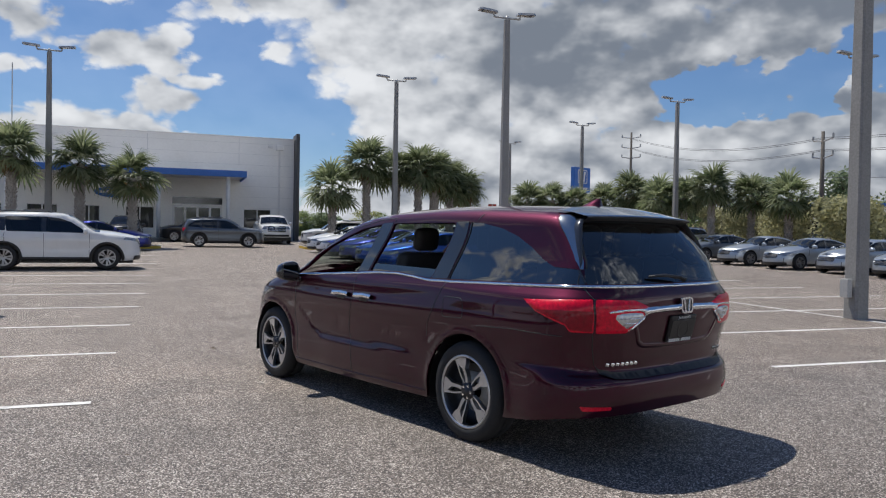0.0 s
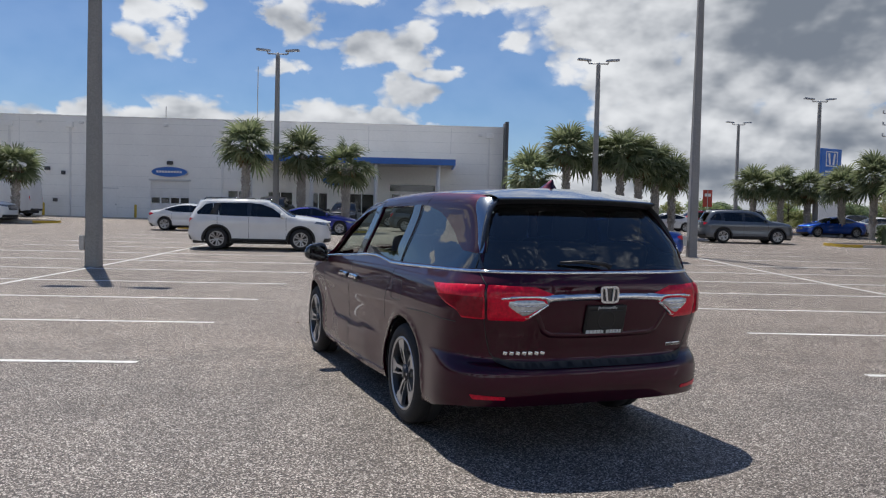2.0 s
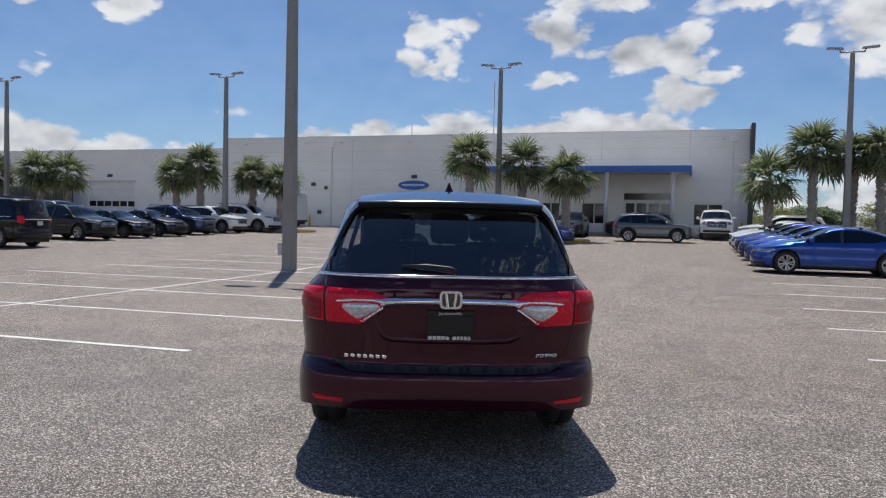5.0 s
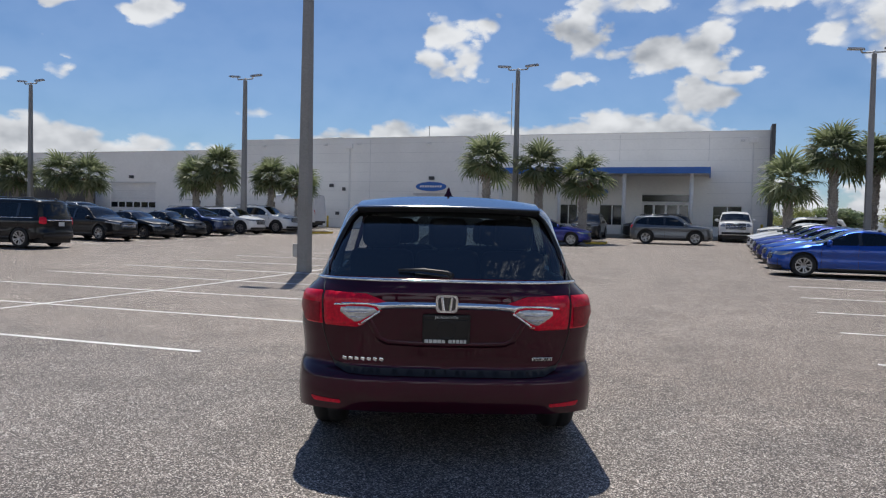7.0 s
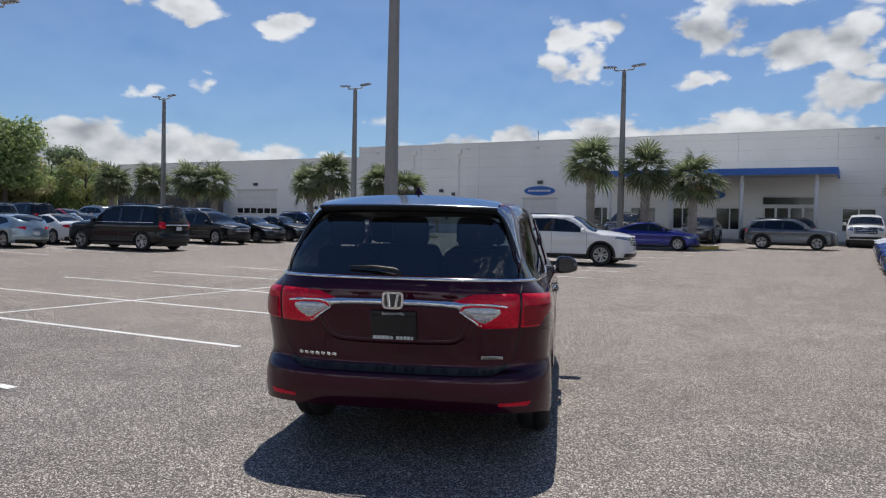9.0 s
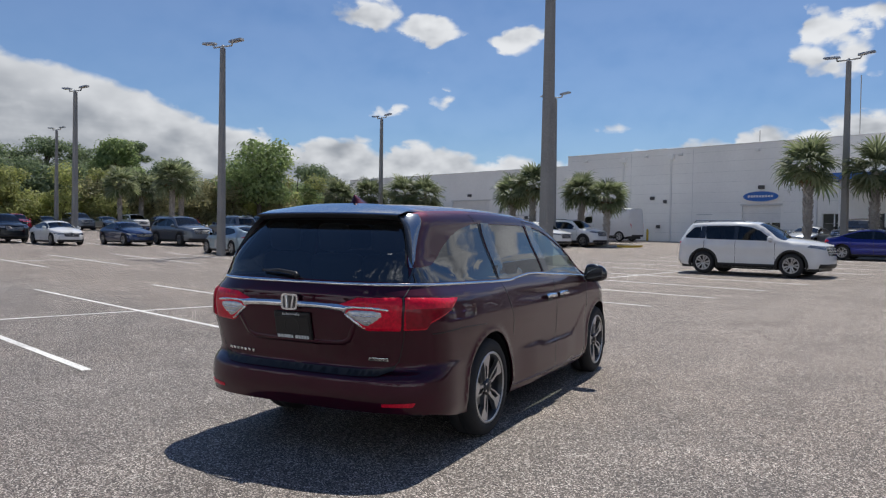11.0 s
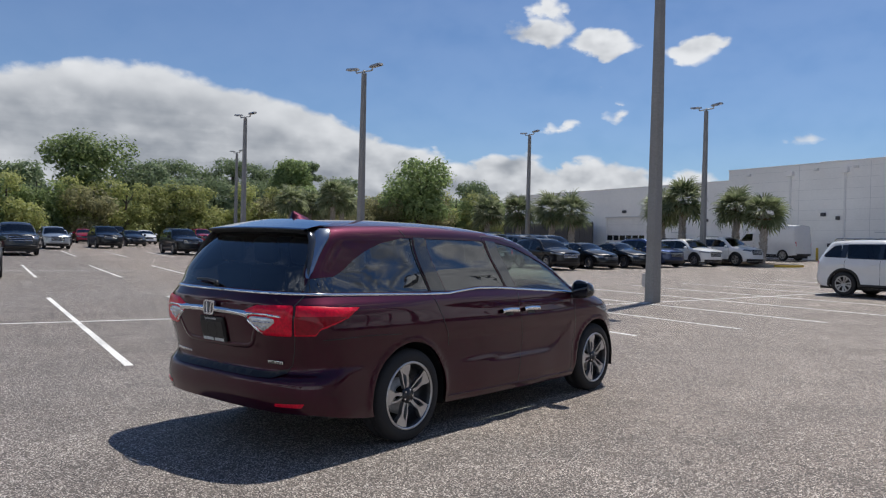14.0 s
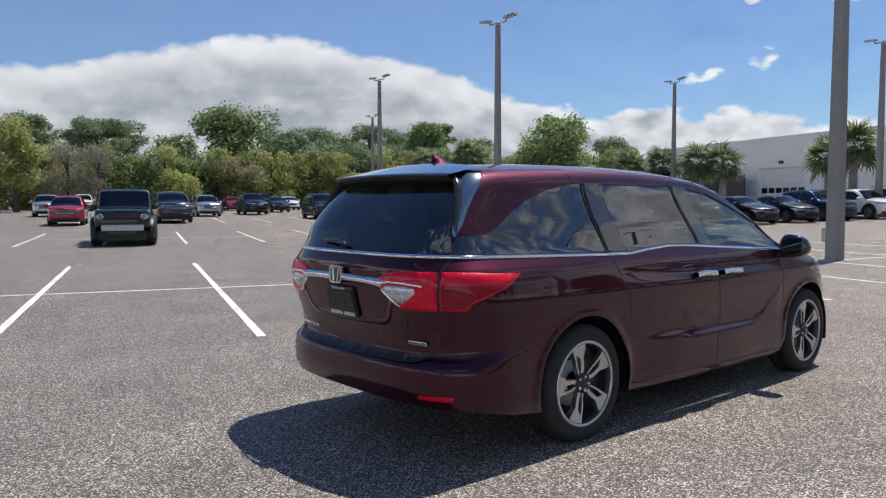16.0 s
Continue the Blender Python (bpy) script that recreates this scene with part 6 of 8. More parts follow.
    for yc in wheels:
        for s in (1, -1):
            e = new("wheel")
            e.empty_display_size = 0.1
            e.parent = van
            e.matrix_basis = pose(s * 0.855, yc, 0.365, 0, 0, 0 if s > 0 else 180)
            if proto is None:
                van_wheel(e, 0.366, 0.235, 0.262)
                for k in range(5):
                    a = 0.25 + (k + 0.5) * math.tau / 5
                    part("wheel_nut", lathe([(0.011, 0.0), (0.011, 0.02), (0.001, 0.022)], 8), M_CHROME, e, m=pose(0.075, -0.045 * math.sin(a), 0.045 * math.cos(a)))
                part("brake_disc", lathe([(0.06, 0.0), (0.16, 0.0), (0.16, -0.02), (0.06, -0.02)], 32), M_GREYMETAL, e, smooth=True)
                proto = e
            else:
                for o1 in proto.children:
                    c = o1.copy()
                    scene.collection.objects.link(c)
                    c.parent = e
                    for o2 in o1.children:
                        c2 = o2.copy()
                        scene.collection.objects.link(c2)
                        c2.parent = c
    # underside, arches and cabin
    bm = bmesh.new()
    box(bm, -0.72, 0.72, -2.15, 2.1, 0.24, 0.46)
    box(bm, -0.88, 0.88, -1.02, 1.02, 0.23, 0.55)
    for yc in wheels:
        for s in (1, -1):
            liner(bm, yc, s * 0.66, s * 0.950, arch - 0.002)
    part("underbody", bm, M_BLACK, van)
    part("cabin_floor", a_box(-0.86, 0.86, -2.40, 1.2, 0.50, 0.56), M_INTERIOR, van)
    for s in (1, -1):
        lining = rounded([S(1.05, 0.80), S(1.05, 1.08), S(0.0, 1.148), S(-1.2, 1.145), S(-2.3, 1.165), S(-2.3, 0.80)], 0.02)
        part("door_lining", skin(sh, lining, step=0.12, off=-0.06, mat=M_INTERIOR, sides=(s,)), None, van)
    part("headliner", cap(sh, 0.15, -2.2, [(-2.4, 0.02), (0.3, 0.04)], material("headliner", (0.13, 0.125, 0.115), rough=0.9), "headliner", step=0.15, across=8, drop=0.06), None, van)
    bm = bmesh.new()
    box(bm, -0.82, 0.82, 0.72, 1.30, 0.62, 1.08, bevel=0.08)
    box(bm, -0.15, 0.15, -0.1, 0.75, 0.55, 0.88, bevel=0.05)
    part("dashboard", bm, M_INTERIOR, van, smooth=True)
    bm = bmesh.new()
    ring_pts = [(0.185 * math.cos(a), 0, 0.185 * math.sin(a)) for a in np.linspace(0, math.tau, 29)]
    tube(bm, ring_pts, 0.016, 8, cap=False)
    box(bm, -0.07, 0.07, -0.02, 0.03, -0.06, 0.06, bevel=0.02)
    box(bm, -0.17, 0.17, -0.012, 0.012, -0.02, 0.02)
    part("steering_wheel", bm, M_BLACK, van, m=pose(-0.37, 0.62, 1.0, -22), smooth=True)
    for x in (-0.38, 0.38):
        seat(van, x, 0.12, 0.62, 0.54, M_SEAT)
        seat(van, x * 1.03, -0.86, 0.64, 0.52, M_SEAT)
    for x in (-0.45, 0.0, 0.45):
        seat(van, x, -1.78, 0.64, 0.44, M_SEAT)
    return van


minivan()


# ---- ground and markings ----
def ground_sheet():
    def axis(*stretches):
        return np.unique(np.concatenate([np.arange(a, b, s) for a, b, s in stretches] + [[stretches[-1][1]]]))

    xs = axis((-2500, -300, 250), (-300, -90, 20), (-90, 60, 2), (60, 300, 20), (300, 2501, 250))
    ys = axis((-2500, -300, 250), (-300, -40, 20), (-40, 70, 2), (70, 300, 20), (300, 2501, 250))
    gx, gy = np.meshgrid(xs, ys)
    v = np.stack([gx, gy, rise(gx, gy)], -1).reshape(-1, 3)
    n = len(xs)
    f = [(j * n + i, j * n + i + 1, (j + 1) * n + i + 1, (j + 1) * n + i) for j in range(len(ys) - 1) for i in range(n - 1)]
    ob = new("ground", mesh_from(v, f, M_ASPHALT, "ground", smooth=True))
    ob.matrix_basis = LOT_TURN
    return tagged(ob, "sunlit worn grey asphalt of the parking lot", "ground", kind="structure")


ground = ground_sheet()


def painted_line(x0, y0, x1, y1, width=0.1, seed=0):
    """A worn painted stripe lying on the asphalt."""
    rng = random.Random(seed)
    n = max(2, int(math.hypot(x1 - x0, y1 - y0) / 0.5))
    d = np.array([x1 - x0, y1 - y0]) / math.hypot(x1 - x0, y1 - y0)
    a = np.array([-d[1], d[0]]) * width / 2
    v, f = [], []
    for i in range(n + 1):
        p = np.array([x0, y0]) + d * math.hypot(x1 - x0, y1 - y0) * i / n
        w = 1 + rng.uniform(-0.08, 0.08)
        for s in (-1, 1):
            q = p + a * s * w
            v.append((q[0], q[1], float(rise(q[0], q[1])) + 0.006))
    for i in range(n):
        f.append((2 * i, 2 * i + 2, 2 * i + 3, 2 * i + 1))
    ob = new("stall_line", mesh_from(v, f, M_LINE, "stall_line"))
    ob.matrix_basis = LOT_TURN
    return tagged(ob, "worn white painted stall line on asphalt", "marking", "stall lines", kind="structure")


STALL = 2.775
seed = 0
for n in range(-9, 13):
    y = 0.24 + STALL * n
    for x0, x1 in ((-14.1, -3.05), (4.3, 15.9)):
        if x0 > 0 and n < -4:
            continue
        seed += 1
        painted_line(x0, y + (-0.35 if x0 < 0 else 0.0), x1, y, seed=seed)
    for x0, x1 in ((-32.4, -23.2),):
        seed += 1
        painted_line(x0, y - 0.55, x1, y - 0.3, seed=seed)
    if -4 < n < 13:
        seed += 1
        painted_line(-51.5, y - 0.6, -42.5, y - 0.35, seed=seed)
    if n > -3:
        seed += 1
        painted_line(23.0, y, 34.0, y, seed=seed)
for x, y0, y1 in ((-8.45, -26, 33.8), (10.05, -12, 33.8), (-27.9, -26, 36)):
    seed += 1
    painted_line(x + (0.25 if x < 0 else 0), y0, x, y1, seed=seed)


# ---- building ----
WALL_Y = 51.5
BASE = float(rise(0, 51.5))


def wall_piece(name, x0, x1, y0, y1, z0, z1, mat=M_WALL, parent=None, label="", bevel=0.0):
    return part(name, a_box(x0, x1, y0, y1, z0, z1, bevel=bevel), mat, parent, label)


def pierced_wall(x0, x1, z0, z1, y, thick, opens):
    """A wall along x as one mesh, with openings that go through it."""
    xs = sorted({x0, x1, *(v for o in opens for v in o[:2])})
    zs = sorted({z0, z1, *(v for o in opens for v in o[2:])})
    bm = bmesh.new()
    at = {}

    def v(i, k, d):
        if (i, k, d) not in at:
            at[i, k, d] = bm.verts.new((xs[i], y + d * thick, zs[k]))
        return at[i, k, d]

    full = {(i, k) for i in range(len(xs) - 1) for k in range(len(zs) - 1)
            if not any(o[0] <= xs[i] < o[1] and o[2] <= zs[k] < o[3] for o in opens)}
    for i, k in full:
        bm.faces.new((v(i, k, 0), v(i + 1, k, 0), v(i + 1, k + 1, 0), v(i, k + 1, 0)))
        bm.faces.new((v(i, k, 1), v(i, k + 1, 1), v(i + 1, k + 1, 1), v(i + 1, k, 1)))
        for di, dk, a, c in ((-1, 0, (i, k), (i, k + 1)), (1, 0, (i + 1, k + 1), (i + 1, k)), (0, -1, (i + 1, k), (i, k)), (0, 1, (i, k + 1), (i + 1, k + 1))):
            if (i + di, k + dk) not in full:
                bm.faces.new((v(*a, 0), v(*c, 0), v(*c, 1), v(*a, 1)))
    bmesh.ops.recalc_face_normals(bm, faces=bm.faces)
    return bm


def building():
    b = thing("dealership_building", "long low cream-white dealership building with blue canopy", "building", m=LOT_TURN)
    top = 8.62
    opens = [(-21.2, -18.25, BASE - 0.6, BASE + 2.95)] + [(x0, x1, BASE + 0.75, BASE + 2.35) for x0, x1 in ((-15.3, -13.7), (-12.2, -10.3), (-9.0, -7.6), (-5.9, -4.0), (2.3, 4.3))] + [(-2.75, 0.75, BASE - 0.6, BASE + 3.2)]
    wall = pierced_wall(-38.0, 6.0, BASE - 0.6, top, WALL_Y, 0.35, opens)
    part("front_wall", wall, M_WALL, b)
    wall_piece("end_wall", 5.65, 6.0, WALL_Y + 0.35, WALL_Y + 45, BASE - 0.6, top, parent=b)
    wall_piece("back_wall", -38, 6.0, WALL_Y + 45, WALL_Y + 45.35, BASE - 0.6, top, parent=b)
    wall_piece("roof_slab", -38, 5.65, WALL_Y + 0.35, WALL_Y + 45, top - 0.9, top - 0.6, parent=b)
    part("parapet_cap", a_box(-38.05, 6.05, WALL_Y - 0.05, WALL_Y + 0.4, top, top + 0.09, bevel=0.02), M_WHITE, b)
    # low wing to the west
    wing = pierced_wall(-72.0, -38.0, BASE - 0.6, 7.75, WALL_Y + 0.1, 0.35, [(-53.6, -48.1, BASE - 0.6, 4.75)])
    part("wing_wall", wing, M_WALL, b)
    wall_piece("wing_end", -72.35, -72, WALL_Y + 0.1, WALL_Y + 40, BASE - 0.6, 7.75, parent=b)
    wall_piece("wing_roof", -72, -38.0, WALL_Y + 0.45, WALL_Y + 40, 6.8, 7.1, parent=b)
    part("parapet_cap", a_box(-72.4, -38.06, WALL_Y + 0.05, WALL_Y + 0.5, 7.75, 7.83, bevel=0.02), M_WHITE, b)
    # block courses: fine joints every 0.8 m, pilaster joints every 9 m
    for z in np.arange(BASE + 0.8, top - 0.2, 0.81):
        for x0, x1 in ((-37.95, -21.3), (-18.1, -14.2), (1.9, 5.95)) if z < BASE + 5.0 else ((-37.95, 5.95),):
            part("joint", a_box(x0, x1, WALL_Y - 0.004, WALL_Y + 0.01, z, z + 0.014), M_WALL_JOINT, b)
    for x in (-31.2, -25.4, -12.0, -4.5, 1.9):
        part("joint", a_box(x, x + 0.03, WALL_Y - 0.005, WALL_Y + 0.01, BASE + (5.6 if -16 < x < 2 else 0), top - 0.1), M_WALL_JOINT, b)
    # roll-up doors
    for x0, x1, z0, z1, y in ((-21.2, -18.25, BASE, BASE + 2.95, WALL_Y + 0.12), (-53.6, -48.1, BASE + 0.2, 4.75, WALL_Y + 0.22)):
        d = part("roll_up_door", a_box(x0, x1, y, y + 0.06, z0, z1), M_WHITE, b, "white sectional roll-up door with a row of panes")
        rows = 5
        for k in range(1, rows):
            part("door_joint", a_box(x0, x1, y - 0.004, y + 0.004, z0 + (z1 - z0) * k / rows - 0.012, z0 + (z1 - z0) * k / rows + 0.012), M_WALL_JOINT, d)
        count = 4 if x1 - x0 < 4 else 6
        zb = z0 + (z1 - z0) * (0.42 if count == 4 else 0.36)
        for k in range(count):
            a = x0 + (x1 - x0) * (k + 0.08) / count
            part("pane", a_box(a, x0 + (x1 - x0) * (k + 0.92) / count, y - 0.012, y - 0.006, zb, zb + (0.42 if count == 4 else 0.5)), M_GLOSSBLACK, d)
        part("door_frame", a_box(x0 - 0.12, x1 + 0.12, y - 0.2, y - 0.1, z1, z1 + 0.14), M_WALL_JOINT, d)
    # plain doors
    for x0, x1 in ((-35.1, -34.0), (-31.9, -30.6), (-24.9, -23.7), (-44.5, -43.4)):
        y = WALL_Y if x0 > -38 else WALL_Y + 0.1
        d = part("side_door", a_box(x0, x1, y - 0.03, y + 0.02, BASE, BASE + 2.25, bevel=0.01), M_WALL, b, "painted steel service door")
        part("door_frame", a_box(x0 - 0.08, x1 + 0.08, y - 0.035, y - 0.012, BASE + 2.25, BASE + 2.33), M_WALL_JOINT, d)
        part("door_knob", a_box(x1 - 0.14, x1 - 0.08, y - 0.08, y - 0.03, BASE + 1.0, BASE + 1.1), M_GREYMETAL, d)
    # shop windows with frames
    for x0, x1, z0, z1 in opens[1:6]:
        w = part("shop_window", a_box(x0, x1, WALL_Y + 0.14, WALL_Y + 0.16, z0, z1), M_GLOSSBLACK, b, "dark shop window in a white frame")
        for a in np.linspace(x0, x1, 3):
            part("window_frame", a_box(a - 0.04, a + 0.04, WALL_Y + 0.08, WALL_Y + 0.14, z0, z1), M_WHITE, w)
        for z in (z0, z1 - 0.06):
            part("window_frame", a_box(x0, x1, WALL_Y + 0.075, WALL_Y + 0.135, z, z + 0.06), M_WHITE, w)
    ent = part("entrance", a_box(-2.75, 0.75, WALL_Y + 0.2, WALL_Y + 0.22, BASE, BASE + 3.2), M_GLOSSBLACK, b, "glazed double entrance doors in white frames")
    for a in (-2.75, -1.95, -1.08, -0.20, 0.60):
        part("door_frame", a_box(a, a + 0.16, WALL_Y + 0.1, WALL_Y + 0.2, BASE, BASE + 2.5), M_WHITE, ent)
    for z, dz in ((BASE, 0.3), (BASE + 2.35, 0.26), (BASE + 3.1, 0.1)):
        part("door_frame", a_box(-2.75, 0.76, WALL_Y + 0.095, WALL_Y + 0.195, z, z + dz), M_WHITE, ent)
    # canopy with blue fascia on white posts
    can = part("canopy", a_box(-13.6, 2.0, WALL_Y - 4.8, WALL_Y, 5.42, 5.5), M_SOFFIT, b, "flat canopy with a bright blue fascia")
    part("fascia", a_box(-13.7, 2.1, WALL_Y - 4.9, WALL_Y - 4.8, 5.28, 5.72, bevel=0.01), M_BLUE, can, "bright blue fascia")
    for x in (-13.7, 2.0):
        part("fascia", a_box(x, x + 0.1, WALL_Y - 4.8, WALL_Y, 5.28, 5.72), M_BLUE, can)
    part("canopy_roof", a_box(-13.6, 2.0, WALL_Y - 4.8, WALL_Y, 5.5, 5.66), M_SOFFIT, can)
    for x in (-12.6, -8.2, -3.6, 0.9):
        part("post", tube(bmesh.new(), [(x, WALL_Y - 4.3, BASE - 0.2), (x, WALL_Y - 4.3, 5.42)], 0.14, 16), M_WHITE, can, smooth=True)
    part("walkway", a_box(-16, 4.5, WALL_Y - 5.4, WALL_Y, BASE - 0.3, BASE + 0.12, bevel=0.02), M_KERB, b)
    # tall dark pylon at the east corner and downpipes
    part("corner_pylon", a_box(6.02, 6.28, WALL_Y - 1.1, WALL_Y + 0.7, BASE - 0.5, 9.0, bevel=0.02), M_DARKMETAL, b, "tall dark grey sign blade on edge")
    for x, y in ((4.9, WALL_Y), (-12.7, WALL_Y), (-19.9 + 4.2, WALL_Y), (-27.3, WALL_Y), (-31.9, WALL_Y)):
        z0 = 5.7 if -13.7 < x < 2 else BASE
        d = part("downpipe", a_box(x - 0.06, x + 0.06, y - 0.13, y, z0, top - 0.75), M_WHITE, b)
        part("rain_head", a_box(x - 0.28, x + 0.28, y - 0.3, y, top - 0.85, top - 0.45, bevel=0.03), M_WALL, d)
    for x, z in ((4.2, 7.9), (-10.6, 8.0), (-26.4, 8.05), (-29.6, 8.05), (-20, 8.0), (-35.8, 8.0)):
        f = part("flood_lamp", a_box(x - 0.16, x + 0.16, WALL_Y - 0.32, WALL_Y - 0.1, z, z + 0.2, bevel=0.03), M_WHITE, b)
        part("bracket", a_box(x - 0.03, x + 0.03, WALL_Y - 0.12, WALL_Y, z + 0.06, z + 0.12), M_DARKMETAL, f)
    for x, z, w in ((-29.0, 4.6, 0.35), (-27.8, 4.3, 0.25), (-34.3, 4.4, 0.3), (-19.7, 5.25, 0.45), (-50.9, 5.35, 0.45), (-28.4, 2.2, 0.3), (-43.0, 3.0, 0.3), (-40.4, 4.3, 0.4)):
        y = WALL_Y if x > -38 else WALL_Y + 0.1
        part("wall_lamp", a_box(x - w / 2, x + w / 2, y - 0.22, y, z - 0.14, z + 0.14, bevel=0.03), M_DARKMETAL, b)
    # oval blue signs with pale bars
    for x, y, z in ((-19.72, WALL_Y - 0.16, 4.55), (-6.6, WALL_Y - 0.16, 4.2)):
        o = [(1.35 * math.cos(a), 0.38 * math.sin(a)) for a in np.linspace(0, math.tau, 41)[:-1]]
        s = part("oval_sign", extruded([(p[0] * 1.04, p[1] * 1.10) for p in o], 0.10), M_WHITE, b, "blue oval wall sign with pale bars", m=pose(x, y, z))
        part("sign_face", extruded(o, 0.02), M_BLUE, s, m=pose(0, -0.015, 0))
        bm = bmesh.new()
        for k in range(9):
            box(bm, -0.98 + k * 0.22, -0.82 + k * 0.22, -0.004, 0.004, -0.07, 0.09)
        part("sign_bars", bm, M_WHITE, s, m=pose(0, -0.022, 0))
    # roof plant
    bm = bmesh.new()
    box(bm, -31.4, -29.6, WALL_Y + 3, WALL_Y + 6, 8.2, 9.15, bevel=0.05)
    box(bm, -33.5, -31.4, WALL_Y + 3.4, WALL_Y + 3.6, 8.85, 8.95)
    part("roof_unit", bm, M_GREYMETAL, b)
    for x, h in ((-20.4, 9.7), (-13.3, 13.0)):
        part("roof_mast", tube(bmesh.new(), [(x, WALL_Y + 1, 8.0), (x, WALL_Y + 1, h)], 0.035, 8), M_GREYMETAL, b)
    return b


building()


# ---- lamp posts ----
def lamp_post():
    p = thing("lamp_post", "grey concrete parking lot lamp post with two flat heads", "lamp post", "lamp posts")
    bm = bmesh.new()
    n, h = 4, 9.9
    rings = []
    for z, w in ((-0.3, 0.174), (h * 0.5, 0.140), (h, 0.104)):
        c = w * 0.25
        rings.append([bm.verts.new((x, y, z)) for x, y in ((-w + c, -w), (w - c, -w), (w, -w + c), (w, w - c), (w - c, w), (-w + c, w), (-w, w - c), (-w, -w + c))])
    for u, v in zip(rings, rings[1:]):
        for k in range(8):
            bm.faces.new((u[k], u[(k + 1) % 8], v[(k + 1) % 8], v[k]))
    bm.faces.new(rings[-1])
    part("pole", bm, M_POLE, p)
    part("hand_box", a_box(-0.33, -0.2, -0.09, 0.09, 0.42, 0.78, bevel=0.01), M_GREYMETAL, p)
    bm = bmesh.new()
    tube(bm, [(0, 0, h - 0.05), (0, 0, h + 0.16)], 0.06, 10)
    tube(bm, [(-0.55, 0, h + 0.08), (0.55, 0, h + 0.08)], 0.04, 8)
    part("cross_arm", bm, M_GREYMETAL, p, smooth=True)
    for s in (-1, 1):
        bm = bmesh.new()
        tube(bm, [(s * 0.55, 0, h + 0.08), (s * 0.6, 0, h + 0.24)], 0.04, 8)
        o = [(0.0, -0.10), (0.2, -0.17), (0.72, -0.17), (0.80, -0.12), (0.80, 0.12), (0.72, 0.17), (0.2, 0.17), (0.0, 0.10)]
        lo = [bm.verts.new((s * (0.42 + a), b, h + 0.22 + a * 0.07)) for a, b in o]
        hi = [bm.verts.new((s * (0.44 + a * 0.95), b * 0.85, h + 0.31 + a * 0.07)) for a, b in o]
        bm.faces.new(lo)
        bm.faces.new(hi[::-1])
        for k in range(8):
            bm.faces.new((lo[k], hi[k], hi[(k + 1) % 8], lo[(k + 1) % 8]))
        bmesh.ops.recalc_face_normals(bm, faces=bm.faces)
        head = part("lamp_head", bm, M_GREYMETAL, p, "flat grey lamp head")
        part("lens", a_box(s * 0.9 - 0.2, s * 0.9 + 0.2, -0.11, 0.11, h + 0.245, h + 0.252, m=None), M_CLEARLENS, head)
    return p


post = lamp_post()
POSTS = [(-8.42, 11.74, 0), (10.15, 4.3, 0), (9.97, 20.84, 0), (-8.6, 36.0, 0), (9.7, 36.0, 0), (28.7, 35.0, 0), (29.4, 48.6, 0), (-26.6, 35.0, 0), (-43.9, 33.9, 0), (-28.2, 11.7, 20),
         (-47.9, 11.2, 20), (28.2, 20.6, 0), (29.6, 63.5, 0), (-75.5, 18.0, 20), (-8.0, -14.0, 0), (10.1, -14.0, 0)]
for k, (x, y, turn) in enumerate(POSTS):
    if k == 0:
        post.matrix_basis = on_lot(x, y, turn)
    else:
        copy_thing(post, on_lot(x, y, turn))


# ---- parked cars ----
P_WHITE = paint("white_car_paint", (0.72, 0.72, 0.71), metal=0.0, rough=0.3)
P_BLUE = paint("blue_car_paint", (0.008, 0.058, 0.33), metal=0.75)
P_INDIGO = paint("indigo_car_paint", (0.014, 0.022, 0.20), metal=0.75)
P_NAVY = paint("navy_car_paint", (0.018, 0.035, 0.10), metal=0.75)
P_BLACK = paint("black_car_paint", (0.005, 0.0055, 0.007), metal=0.1, coat=0.7)
P_GREY = paint("grey_car_paint", (0.12, 0.135, 0.155), metal=0.6)
P_SILVER = paint("silver_car_paint", (0.42, 0.45, 0.48), metal=0.7)
P_PALEBLUE = paint("pale_blue_car_paint", (0.33, 0.42, 0.48), metal=0.6)
P_RED = paint("red_car_paint", (0.32, 0.012, 0.03), metal=0.3)
P_DARKGREEN = paint("dark_green_car_paint", (0.018, 0.032, 0.026), metal=0.2)
P_DARKGREY = paint("dark_grey_car_paint", (0.035, 0.037, 0.04), metal=0.5)

BUILT = {}


def park(name, label, spec, color, x, y, turn, key=None):
    """Stands a car in the lot; turn 0 faces the building, 90 faces west."""
    k = (name, label)
    m = on_lot(x, y, turn)
    if k not in BUILT:
        BUILT[k] = make_car(name, label, spec, color)
        BUILT[k].matrix_basis = m
        return BUILT[k]
    return copy_thing(BUILT[k], m)


park("sport_utility", "white three-row sport utility parked across a stall", SUV, P_WHITE, -6.0, 19.95, -85)
park("sedan", "bright blue sedan with twin-spoke alloy wheels", SEDAN, P_BLUE, 6.35, 18.35, 90)
park("sedan", "deep blue sedan parked in a row", SEDAN, P_BLUE, 6.35, 21.1, 90)
park("sedan", "indigo blue sedan parked in a row", SEDAN, P_INDIGO, 6.3, 23.9, 90)
park("sedan", "indigo blue sedan parked in a row", SEDAN, P_INDIGO, 6.3, 26.6, 90)
park("sedan", "white sedan parked in a row", SEDAN, P_WHITE, 6.3, 29.4, 90)
park("sedan", "white sedan parked in a row", SEDAN, P_WHITE, 6.3, 32.2, 90)
park("crossover", "white crossover parked in a row", CROSSOVER, P_WHITE, 7.0, 39.0, 90)
park("crossover", "grey crossover standing in the aisle before the building", CROSSOVER, P_GREY, 0.1, 38.3, -90)
park("sedan", "white sedan parked in a row", SEDAN, P_WHITE, -12.3, 33.1, -85)
